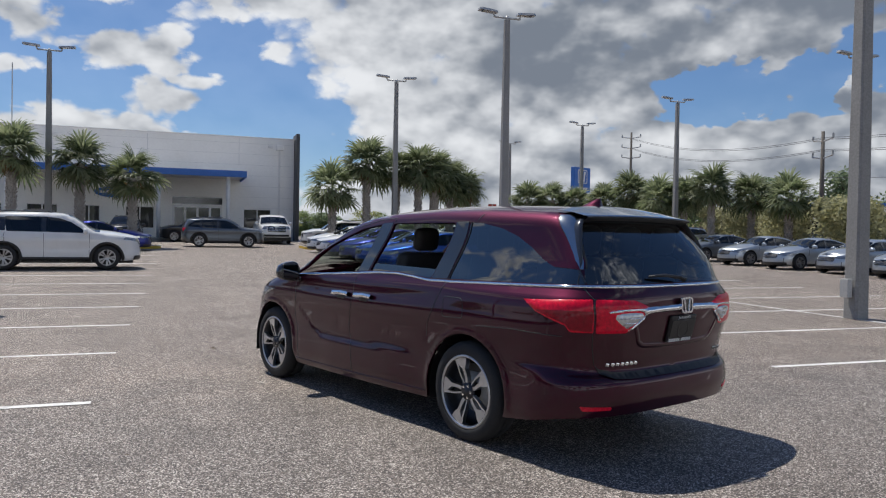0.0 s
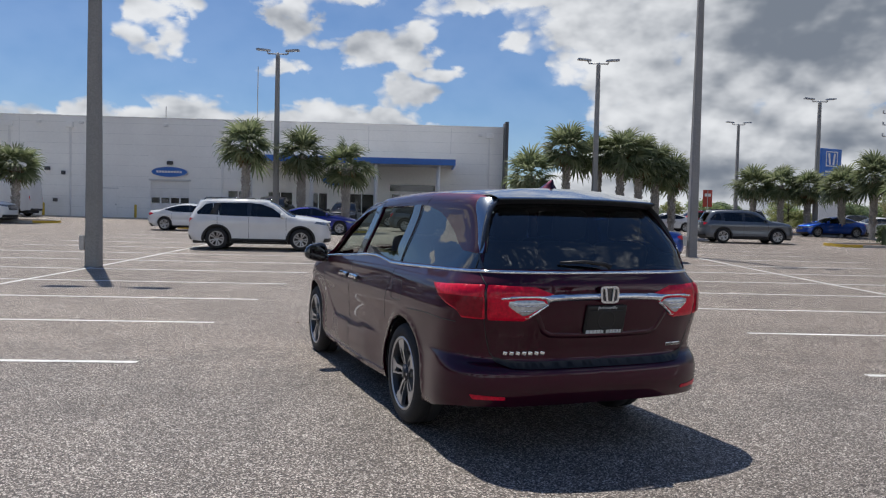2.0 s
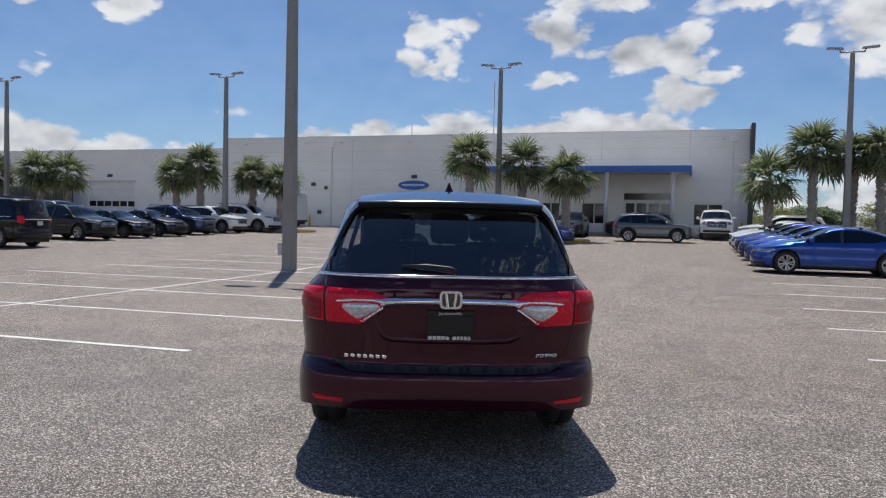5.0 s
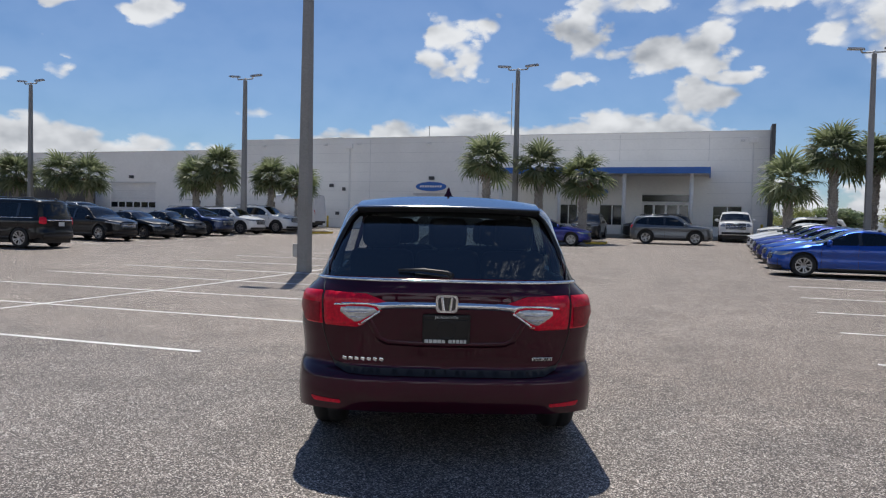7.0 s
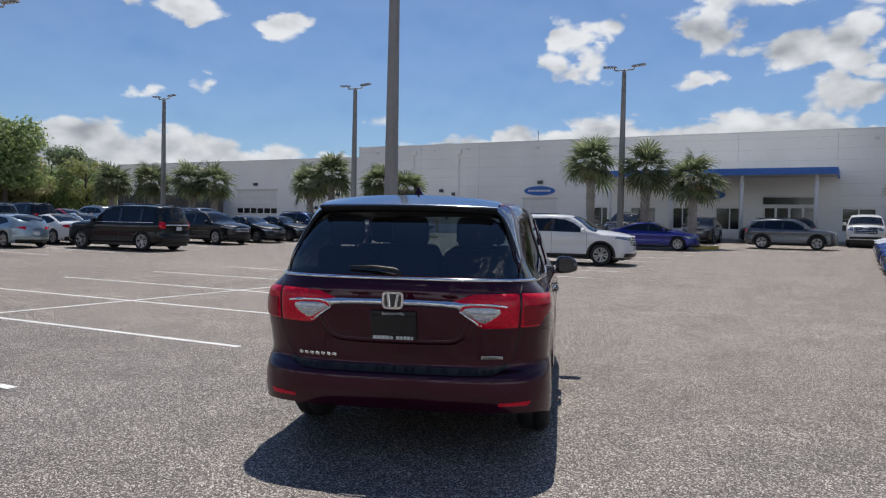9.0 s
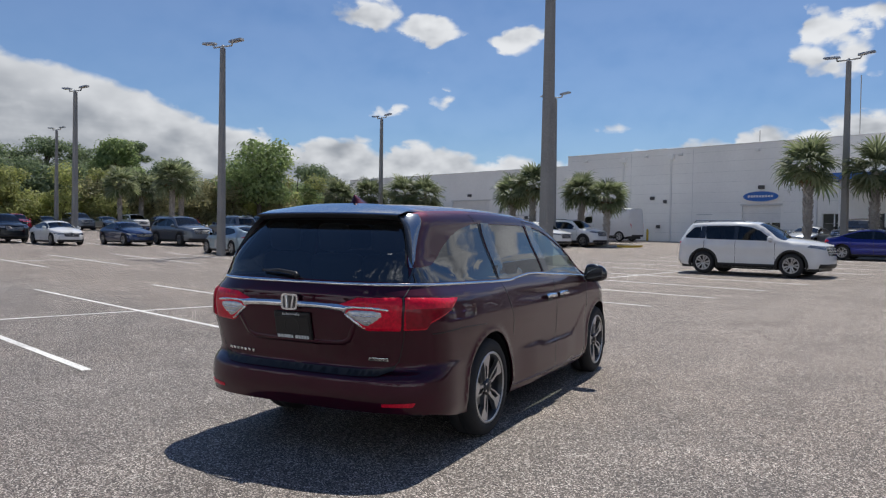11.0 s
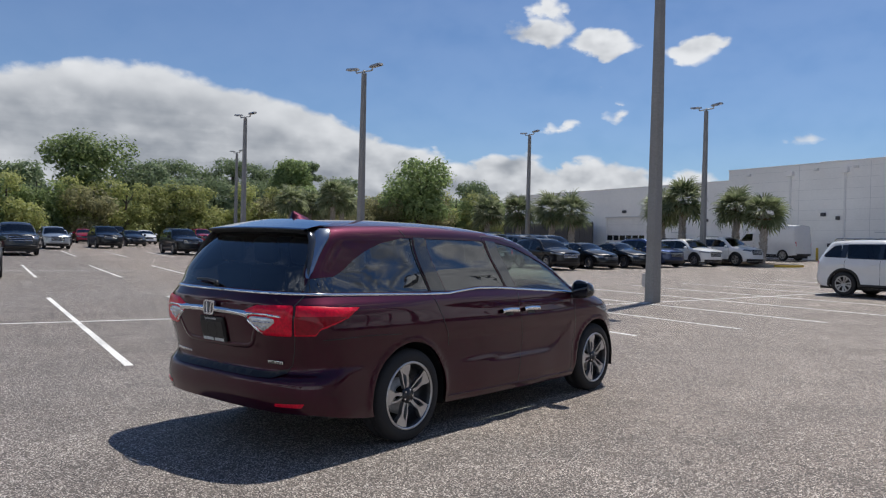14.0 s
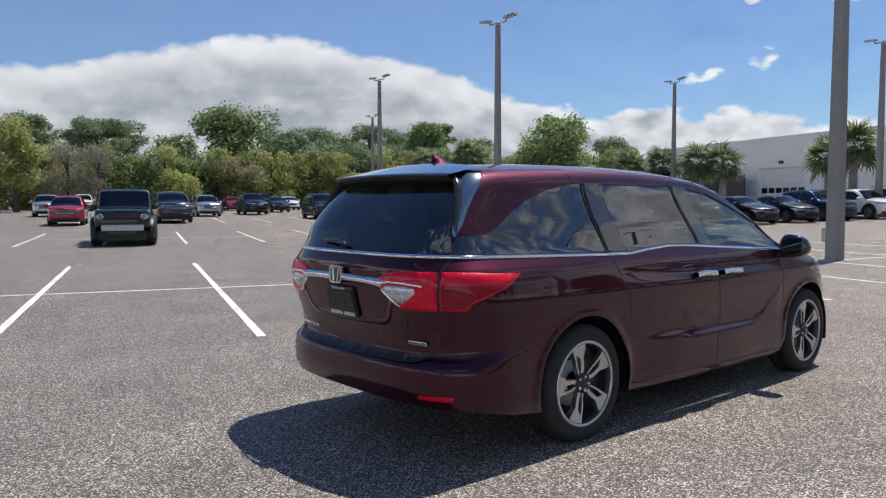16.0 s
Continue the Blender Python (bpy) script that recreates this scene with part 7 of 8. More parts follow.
park("sedan", "indigo blue sedan parked by the building", SEDAN, P_INDIGO, -5.9, 32.6, -88)
park("pickup_truck", "white crew-cab pickup truck facing away from the building", TRUCK, P_WHITE, 3.7, 45.5, 180)
park("crossover", "dark grey crossover parked on the asphalt", CROSSOVER, P_DARKGREY, -5.4, 43.6, 180)
park("pickup_truck", "black pickup truck under the canopy", TRUCK, P_BLACK, -10.3, 44.0, 180)
park("sedan", "silver sedan parked in a row", SEDAN, P_SILVER, -13.3, 44.0, 180)
park("crossover", "dark grey crossover parked on the asphalt", CROSSOVER, P_DARKGREY, -1.2, 46.0, 90)
# west row, noses to the aisle
park("sport_utility_large", "black full-size sport utility turned out of its row", LONGSUV, P_BLACK, -24.75, 15.7, 97.5)
park("crossover", "black crossover with chrome grille bars in the row", dict(CROSSOVER, length=4.75, bar_mat=M_CHROME), P_BLACK, -26.25, 22.0, -94)
park("sport_utility", "dark grey sport utility parked in a row", SUV, P_GREY, -32.6, 27.4, -90)
park("sedan", "black sedan parked in a row", SEDAN, P_BLACK, -26.3, 24.9, -93)
park("sedan", "black sedan parked in a row", SEDAN, P_BLACK, -26.3, 27.5, -93)
park("crossover", "navy blue crossover parked in a row", CROSSOVER, P_NAVY, -26.4, 30.1, -93)
park("crossover", "white crossover parked in a row", CROSSOVER, P_WHITE, -26.4, 33.4, -92)
park("sport_utility_boxy", "white boxy sport utility at the end of the row", dict(SUV, length=4.8), P_WHITE, -25.9, 36.4, -90)
park("cargo_van", "white high-roof cargo van at the building wall", VANBODY, P_WHITE, -30.5, 47.0, 90)
park("hatchback", "pale blue hatchback parked tail out", HATCH, P_PALEBLUE, -29.6, 13.2, 90)
park("sedan", "white sedan parked in a row", SEDAN, P_WHITE, -31.0, 16.3, 90)
park("sedan", "silver sedan parked in a row", SEDAN, P_SILVER, -33.0, 19.0, 90)
park("sedan", "red sedan in the far row", SEDAN, P_RED, -33.5, 21.8, 90)
park("sport_utility", "dark grey sport utility parked in a row", SUV, P_GREY, -33.2, 24.5, 90)
# far west
park("off_road_car", "dark green lifted off-road car with wide tyres", OFFROADER, P_DARKGREEN, -24.4, -4.9, -90)
park("pickup_truck", "dark grey crew-cab pickup truck in a stall", TRUCK, P_DARKGREY, -45.0, -3.2, -85)
park("crossover", "red crossover parked in a row", CROSSOVER, P_RED, -42.5, -8.8, -88)
park("crossover", "silver crossover parked in a row", CROSSOVER, P_SILVER, -56.5, -0.6, -85)
park("crossover", "silver crossover parked in a row", CROSSOVER, P_SILVER, -58.5, -12.0, -85)
park("sport_utility", "black sport utility parked in a row", SUV, P_BLACK, -60.0, 3.3, -85)
park("sedan", "black sedan parked in a row", SEDAN, P_BLACK, -67.0, 6.3, -85)
park("sedan", "navy blue sedan parked in a row", SEDAN, P_NAVY, -66.0, 0.2, -85)
park("sedan", "white sports coupe in the far row", SEDAN, P_WHITE, -43.8, 8.9, -85)
park("sport_utility", "black sport utility parked in a row", SUV, P_BLACK, -48.5, 7.0, -85)
park("sport_utility", "dark grey sport utility parked in a row", SUV, P_GREY, -40.4, 15.2, -85)
park("sedan", "navy blue sedan parked in a row", SEDAN, P_NAVY, -42.0, 12.4, -85)
park("sport_utility", "dark grey sport utility parked in a row", SUV, P_GREY, -46.0, 21.6, 90)
park("sport_utility", "black sport utility parked in a row", SUV, P_BLACK, -46.0, 24.2, 90)
park("sedan", "red sedan in the far row", SEDAN, P_RED, -46.0, 26.9, 90)
park("crossover", "silver crossover parked in a row", CROSSOVER, P_SILVER, -46.0, 29.4, 90)
for y, (nm, lb, sp, col) in zip(np.arange(-14, 34, 2.85), [("sedan", "red sedan in the far row", SEDAN, P_RED), ("crossover", "white crossover parked in a row", CROSSOVER, P_WHITE), ("sedan", "black sedan parked in a row", SEDAN, P_BLACK),
        ("crossover", "dark grey crossover parked on the asphalt", CROSSOVER, P_DARKGREY), ("pickup_truck", "black pickup truck under the canopy", TRUCK, P_BLACK), ("sedan", "silver sedan parked in a row", SEDAN, P_SILVER),
        ("sedan", "red sedan in the far row", SEDAN, P_RED), ("sport_utility", "black sport utility parked in a row", SUV, P_BLACK), ("sedan", "white sedan parked in a row", SEDAN, P_WHITE), ("sedan", "navy blue sedan parked in a row", SEDAN, P_NAVY),
        ("crossover", "red crossover parked in a row", CROSSOVER, P_RED), ("sedan", "black sedan parked in a row", SEDAN, P_BLACK), ("sport_utility", "dark grey sport utility parked in a row", SUV, P_GREY), ("sedan", "silver sedan parked in a row", SEDAN, P_SILVER),
        ("crossover", "white crossover parked in a row", CROSSOVER, P_WHITE), ("sedan", "navy blue sedan parked in a row", SEDAN, P_NAVY), ("sedan", "red sedan in the far row", SEDAN, P_RED)]):
    park(nm, lb, sp, col, -76.0, float(y), -88)
# east row
park("sedan", "dark grey sedan in the east row", SEDAN, P_GREY, 24.6, 25.8, 88)
park("sedan", "silver sedan parked in a row", SEDAN, P_SILVER, 24.6, 22.6, 88)
park("sedan", "silver sedan parked in a row", SEDAN, P_SILVER, 24.6, 19.6, 88)
park("hatchback", "silver hatchback in the east row", HATCH, P_SILVER, 24.8, 16.9, 88)
park("sedan", "silver sedan parked in a row", SEDAN, P_SILVER, 24.8, 14.1, 88)
park("sport_utility", "black sport utility parked in a row", SUV, P_BLACK, 32.5, 21.0, 90)
park("sport_utility", "black sport utility parked in a row", SUV, P_BLACK, 33.0, 17.5, 90)
park("sport_utility", "grey sport utility crossing the far aisle", SUV, P_GREY, 17.5, 33.6, -95)
park("sedan", "bright blue sedan with twin-spoke alloy wheels", SEDAN, P_BLUE, 28.5, 44.7, 90)


# ---- palms and trees ----
def frond(rng, length, dead):
    """One fan leaf along +x: a long arching stalk, then folded blades that part and hang at their tips."""
    v, f = [], []
    stalk = length * rng.uniform(0.40, 0.52)
    sag = 0.10 * length
    n = 14
    hub = Vector((stalk, 0, -sag * 0.35))
    for k in range(n):
        u = k / (n - 1) * 2 - 1
        a = u * 1.62 + rng.uniform(-0.06, 0.06)
        ln = length * (0.62 - 0.20 * abs(u) ** 1.5) * rng.uniform(0.88, 1.08)
        d = Vector((math.cos(a), math.sin(a), 0))
        side = Vector((-d.y, d.x, 0)) * 0.040 * length / 1.5
        fold = 0.16 * ln * abs(u)
        tip = -(0.20 + 0.30 * rng.random()) * ln * (1.9 if dead else 1.0)
        p1 = hub + d * ln * 0.52 + Vector((0, 0, fold))
        p2 = hub + d * ln * 0.84 + Vector((0, 0, fold + tip * 0.35))
        p3 = hub + d * ln + Vector((0, 0, fold + tip))
        i = len(v)
        v += [hub + side * 0.3, hub - side * 0.3, p1 + side * 1.25, p1 - side * 1.25, p2 + side * 0.75, p2 - side * 0.75, p3]
        f += [(i, i + 1, i + 3, i + 2), (i + 2, i + 3, i + 5, i + 4), (i + 4, i + 5, i + 6)]
    i = len(v)
    mid = Vector((stalk * 0.5, 0, 0.05 * length))
    v += [Vector((0, 0.025, 0)), Vector((0, -0.025, 0)), mid + Vector((0, 0.016, 0)), mid - Vector((0, 0.016, 0)), hub + Vector((0, 0.012, 0)), hub - Vector((0, 0.012, 0))]
    f += [(i, i + 1, i + 3, i + 2), (i + 2, i + 3, i + 5, i + 4)]
    return v, f


def palm_mesh(seed, height, spread=1.7, fronds=52):
    rng = random.Random(seed)
    green_v, green_f, dead_v, dead_f = [], [], [], []
    for k in range(fronds):
        u = (k + rng.random()) / fronds
        dead = u < 0.13
        pitch = -78 + 40 * u / 0.13 if dead else -48 + 132 * ((u - 0.13) / 0.87) ** 1.15
        size = spread * 1.04 * rng.uniform(0.82, 1.12) * (0.62 if dead else 1.0 - 0.12 * max(pitch, 0) / 85)
        v, f = frond(rng, size, dead)
        m = Matrix.Translation((0, 0, height + rng.uniform(-0.22, 0.12))) @ pose(0, 0, 0, 0, -pitch, k * 137.5 + rng.uniform(-18, 18)) @ pose(0, 0, 0, rng.uniform(-40, 40), 0, 0)
        tv, tf = (dead_v, dead_f) if dead else (green_v, green_f)
        i = len(tv)
        tv += [m @ p for p in v]
        tf += [tuple(i + j for j in q) for q in f]
    return mesh_from(green_v, green_f, M_FROND, "crown"), mesh_from(dead_v, dead_f, M_DEADFROND, "dead_fronds")


def palm_trunk(seed, height):
    rng = random.Random(seed + 99)
    bm = bmesh.new()
    pts, rad = [], []
    n = int(height / 0.10)
    lean = rng.uniform(-0.02, 0.02), rng.uniform(-0.02, 0.02)
    for k in range(n + 1):
        z = -0.3 + (height + 0.2) * k / n
        r = 0.185 - 0.02 * k / n + rng.uniform(-0.006, 0.006)
        pts.append((lean[0] * z, lean[1] * z, z))
        rad.append(r)
    tube(bm, pts, rad, 11)
    # old leaf bases, cut short, in a spiral lattice round the trunk
    ring = 0
    z = height * 0.22
    while z < height - 0.25:
        for k in range(7):
            if rng.random() < 0.10:
                continue
            a = (k + 0.5 * (ring % 2)) * math.tau / 7 + rng.uniform(-0.08, 0.08)
            out, up = rng.uniform(0.07, 0.13), rng.uniform(0.16, 0.24)
            box(bm, -0.055, 0.055, -0.02, 0.022, 0.0, up, m=pose(lean[0] * z + 0.165 * math.cos(a), lean[1] * z + 0.165 * math.sin(a), z + rng.uniform(-0.03, 0.03), 0, 0, math.degrees(a) - 90) @ pose(0, 0, 0, -math.degrees(math.atan2(out, up)), rng.uniform(-14, 14), 0))
        ring += 1
        z += 0.155
    return bm


PALMS = {}


def palm(x, y, height, spread=1.7, turn=0.0, shape=0):
    k = (shape, height, spread)
    if k not in PALMS:
        t = thing("palm_tree", "cabbage palm with shaggy trunk and round fan-leaf crown", "palm tree", "cabbage palms")
        part("trunk", palm_trunk(shape, height), M_TRUNK, t)
        g, d = palm_mesh(shape, height, spread)
        part("crown", g, None, t, "green fan leaves")
        part("dead_fronds", d, None, t, "dry brown hanging leaves")
        PALMS[k] = t
        t.matrix_basis = on_lot(x, y, turn)
        return t
    return copy_thing(PALMS[k], on_lot(x, y, turn))


# on the islands at the head of the stalls, before the building
for x, y, h, s, sh in ((-10.1, 35.2, 4.75, 1.7, 1), (-7.1, 35.6, 4.4, 1.65, 2), (-4.6, 36.0, 3.75, 1.65, 3), (-26.4, 37.9, 3.8, 1.6, 4), (-24.1, 37.6, 3.4, 1.5, 5), (-29.2, 36.0, 4.3, 1.75, 2), (-31.6, 36.6, 3.7, 1.7, 1),
                       (-39.6, 35.0, 3.6, 1.7, 3), (-41.6, 34.6, 3.7, 1.8, 4), (-45.6, 34.2, 3.6, 1.8, 2), (-49.8, 33.8, 3.6, 1.8, 1), (-59.0, 22.6, 5.0, 1.9, 2), (-60.6, 24.2, 4.6, 1.9, 3),
                       (6.05, 36.3, 3.55, 1.7, 3), (8.25, 37.0, 5.15, 1.75, 1), (10.2, 37.6, 4.9, 1.5, 2), (11.45, 36.8, 5.0, 1.75, 4), (12.7, 37.4, 4.7, 1.7, 2), (13.9, 38.0, 4.3, 1.7, 3), (15.2, 38.8, 3.9, 1.6, 5),
                       (25.6, 50.8, 3.7, 1.75, 1), (27.2, 49.5, 3.8, 1.7, 2), (28.6, 48.2, 3.5, 1.6, 5), (28.8, 44.0, 3.6, 1.7, 4), (29.2, 41.0, 4.2, 1.75, 1), (30.6, 40.2, 3.7, 1.7, 2), (29.0, 37.0, 3.6, 1.7, 3), (30.2, 36.0, 3.8, 1.7, 4), (30.8, 34.0, 4.4, 1.75, 1), (32.8, 32.6, 3.9, 1.7, 2), (33.4, 30.0, 3.7, 1.7, 3)):
    palm(x, y, h, s, (x * 77) % 360, sh)
# far north-west clump
for x, y, h, sh in ((-75.0, 24.0, 4.9, 4), (-77.0, 27.0, 4.6, 1)):
    palm(x, y, h, 2.1, x * 31 % 360, sh)


def leaf_cloud(rng, lumps, count, size):
    """Many small leaves, each a bent quad, on the outsides of a set of lumps."""
    v, f = [], []
    weights = [r[0] * r[1] for _, r in lumps]
    for _ in range(count):
        c, r = rng.choices(lumps, weights)[0]
        d = Vector((rng.gauss(0, 1), rng.gauss(0, 1), rng.gauss(0, 1))).normalized()
        k = rng.uniform(0.62, 1.05) if rng.random() < 0.84 else rng.uniform(0.98, 1.32)
        p = Vector(c) + Vector((d.x * r[0], d.y * r[0], d.z * r[1])) * k
        s = size * rng.uniform(0.6, 1.4)
        t = Vector((rng.gauss(0, 1), rng.gauss(0, 1), rng.gauss(0, 0.6))).normalized()
        n = (d + Vector((rng.gauss(0, 0.5), rng.gauss(0, 0.5), rng.gauss(0, 0.5) + 0.3))).normalized()
        u = n.cross(t).normalized() * s * 0.5
        w = n.cross(u).normalized() * s
        i = len(v)
        v += [p - w * 0.9, p + u, p + w * 0.9 - n * s * 0.2, p - u]
        f.append((i, i + 1, i + 2, i + 3))
    return v, f


TREES = {}


def tree_lumps(rng, h, r, kind):
    lumps = []
    n = {"pine": 22, "bush": 18}.get(kind, 26)
    for k in range(n):
        a, q = rng.uniform(0, math.tau), rng.uniform(0.15, 0.8)
        lo, hi = {"pine": (0.60, 0.95), "bush": (0.10, 0.86)}.get(kind, (0.34, 0.90))
        z = h * rng.uniform(lo, hi)
        taper = 1.0 - abs(z / h - (0.58 if kind != "bush" else 0.42)) * 0.9
        s = r * rng.uniform(0.22, 0.46) * (0.72 if kind == "pine" else 1.0)
        lumps.append(((math.cos(a) * q * r * taper, math.sin(a) * q * r * taper, z), (s, s * (0.75 if kind != "pine" else 0.58))))
    return lumps


def tree(x, y, h, r, kind="oak", mat=None, label="", turn=0.0, shape=0, leaves=5800, leaf=0.19):
    k = (kind, h, r, label, shape)
    if k not in TREES:
        rng = random.Random(shape * 13 + int(h * 7))
        t = thing("tree", label or "broad-leaved tree in fresh green leaf", "tree", "trees behind the lot")
        lumps = tree_lumps(rng, h, r, kind)
        bm = bmesh.new()
        tube(bm, [(0, 0, -0.4), (0.1, 0, h * 0.25), (0.05, 0.1, h * 0.5), (0, 0, h * 0.8)], [0.035 * h, 0.026 * h, 0.018 * h, 0.006 * h], 9)
        for c, s in lumps[:9]:
            z0 = min(c[2] * 0.7, h * 0.7)
            tube(bm, [(0.05, 0.03, z0), (c[0] * 0.5, c[1] * 0.5, (z0 + c[2]) / 2 + 0.2), c], [0.012 * h, 0.008 * h, 0.003 * h], 6)
        part("trunk", bm, M_BARK, t)
        v, f = leaf_cloud(rng, lumps, leaves, leaf)
        part("crown", mesh_from(v, f, mat or M_LEAF, "crown"), None, t)
        TREES[k] = t
        t.matrix_basis = on_lot(x, y, turn)
        return t
    return copy_thing(TREES[k], on_lot(x, y, turn))


rng = random.Random(5)
# the wooded edge west and north-west
for k in range(34):
    a = k / 33
    x, y = -84.0 - 6 * math.sin(a * 3) + rng.uniform(-3, 3), -30 + 100 * a + rng.uniform(-1.5, 1.5)
    kind = rng.choice((0, 1, 2, 0))
    if kind == 0:
        tree(x, y, 7.6, 3.7, "bush", mat=M_LEAFLIGHT, label="small tree in yellow-green spring leaf", turn=rng.uniform(0, 360), shape=k % 2)
    elif kind == 1:
        tree(x, y, 8.3, 3.9, "bush", mat=M_LEAF, label="leafy green tree at the lot's edge", turn=rng.uniform(0, 360), shape=k % 2)
    else:
        tree(x, y, 7.2, 3.6, "bush", mat=M_LEAFDRY, label="sparse olive-brown tree at the lot's edge", turn=rng.uniform(0, 360), shape=0, leaves=5200)
for k in range(28):
    a = k / 27
    tree(-93.0 - 6 * math.sin(a * 3) + rng.uniform(-2, 2), -34 + 108 * a, 6.8, 3.8, "bush", mat=M_LEAFDARK, label="dark leafy undergrowth tree within the wood", turn=rng.uniform(0, 360), shape=k % 2, leaves=3600, leaf=0.29)
for x, y, h, r, kind, mat, shape in ((-95, 5, 12.6, 6.2, "oak", M_LEAF, 0), (-105, -1.5, 9.8, 4.2, "oak", M_LEAFDARK, 1), (-112, 17, 12.4, 5.6, "pine", M_LEAFDARK, 0), (-110, 22, 12.2, 5.6, "pine", M_LEAFDARK, 1),
                                      (-112, 27, 12.6, 5.6, "pine", M_LEAFDARK, 2), (-111, 32, 12.2, 5.4, "pine", M_LEAFDARK, 0), (-104, 34, 12.6, 4.2, "oak", M_LEAF, 2), (-110, 38.5, 13.2, 3.6, "pine", M_LEAFDARK, 1),
                                      (-85, 46, 12.2, 5.8, "oak", M_LEAF, 3), (-100, -12, 12.5, 4.8, "pine", M_LEAFDARK, 1), (-104, -20, 12.5, 4.6, "pine", M_LEAFDARK, 2), (-98, -27, 11.5, 4.4, "oak", M_LEAF, 1),
                                      (-104, 12, 11.0, 4.8, "oak", M_LEAFDARK, 1), (-118, 48, 11.0, 4.8, "oak", M_LEAFDARK, 1), (-112, 60, 11.0, 4.8, "oak", M_LEAFDARK, 1), (-108, 70, 11.0, 4.8, "oak", M_LEAFDARK, 1), (-95, -38, 12.5, 4.6, "pine", M_LEAFDARK, 2),
                                      (-98, 25, 8.5, 4.2, "oak", M_LEAFDARK, 2), (-97, 33, 8.0, 4.0, "oak", M_LEAF, 0), (-96, 16, 8.0, 4.0, "oak", M_LEAFDARK, 2)):
    tree(x, y, h, r, kind, mat, "tall pine with flat dark crown above the wood" if kind == "pine" else "tall full broad-leaved tree in the wood", turn=(x * 53 + y * 17) % 360, shape=shape, leaves=9000 if kind != "pine" else 5200, leaf=0.26 if kind != "pine" else 0.19)
tree(-72.5, -16.4, 8.4, 3.3, "oak", M_LEAFLIGHT, "tall tree in bright yellow-green leaf by the lot", turn=40, shape=5, leaves=9000, leaf=0.17)
for x, y in ((-79.5, -10.0), (-80.5, -13.0)):
    tree(x, y, 6.8, 3.3, "bush", M_TWIG, "bare grey-brown twiggy tree behind the cars", turn=x * 31, shape=4, leaves=6000, leaf=0.085)
for x, y, s in ((-108.0, -9.6, 0), (-109.0, -14.4, 2), (-107.0, -20.9, 0)):
    tree(x, y, 12.4, 5.0, "pine", M_LEAFDARK, "tall pine with flat dark crown above the wood", turn=x * 7 + y * 29, shape=s, leaves=6500, leaf=0.19)
# beyond the street to the east
for k in range(22):
    a = k / 21
    x, y = 70 + 25 * math.sin(a * 2.2) + rng.uniform(-3, 3), 5 + 110 * a + rng.uniform(-2, 2)
    if k % 3:
        tree(x, y, 6.2, 3.4, mat=M_LEAF, label="leafy green tree at the lot's edge", turn=rng.uniform(0, 360), shape=k % 2, leaves=3200, leaf=0.26)
    else:
        tree(x, y, 11.5, 5.6, mat=M_LEAFDARK, label="tall full broad-leaved tree", turn=rng.uniform(0, 360), shape=1, leaves=3200, leaf=0.34)
for x, y in ((33.0, 25.5), (35.0, 28.2), (37.5, 22.0), (36.0, 33.0), (39.0, 36.5), (38.0, 29.0), (42.0, 44.0), (44.0, 50.0), (41.0, 56.0), (46.0, 62.0), (40.0, 40.0), (45.0, 34.0)):
    tree(x, y, 3.6, 2.0, mat=M_LEAFDRY, label="small half-bare tree on an island", turn=x * 40, shape=2, leaves=2600, leaf=0.14)
# far treeline beyond the shops, seen between the palms
for k in range(22):
    x, y = 6.0 + 4.6 * k + rng.uniform(-1.5, 1.5), 128.0 - 1.2 * k + rng.uniform(-5, 5)
    mat, lab = ((M_LEAF, "leafy green tree at the lot's edge"), (M_LEAFDARK, "dark leafy undergrowth tree within the wood"), (M_LEAFLIGHT, "small tree in yellow-green spring leaf"))[k % 3]
    h, r = ((8.3, 3.9), (6.8, 3.8), (7.6, 3.7))[k % 3]
    far_tree = tree(x, y, h, r, "bush", mat=mat, label=lab, turn=rng.uniform(0, 360), shape=k % 2, leaves=3600 if k % 3 == 1 else 6200, leaf=0.29 if k % 3 == 1 else 0.19)
    far_tree.matrix_basis = far_tree.matrix_basis @ Matrix.Diagonal((1.0, 1.0, 0.62, 1.0))
# behind the camera, to close the lot
for k in range(12):
    a = k / 11
    x, y = -60 + 110 * a + rng.uniform(-2, 2), -46 + rng.uniform(-4, 4)
    tree(x, y, 11.5 if k % 2 else 6.2, 5.6 if k % 2 else 3.4, mat=M_LEAFDARK if k % 2 else M_LEAF, label="tall full broad-leaved tree" if k % 2 else "leafy green tree at the lot's edge", turn=rng.uniform(0, 360), shape=1, leaves=3200, leaf=0.34)


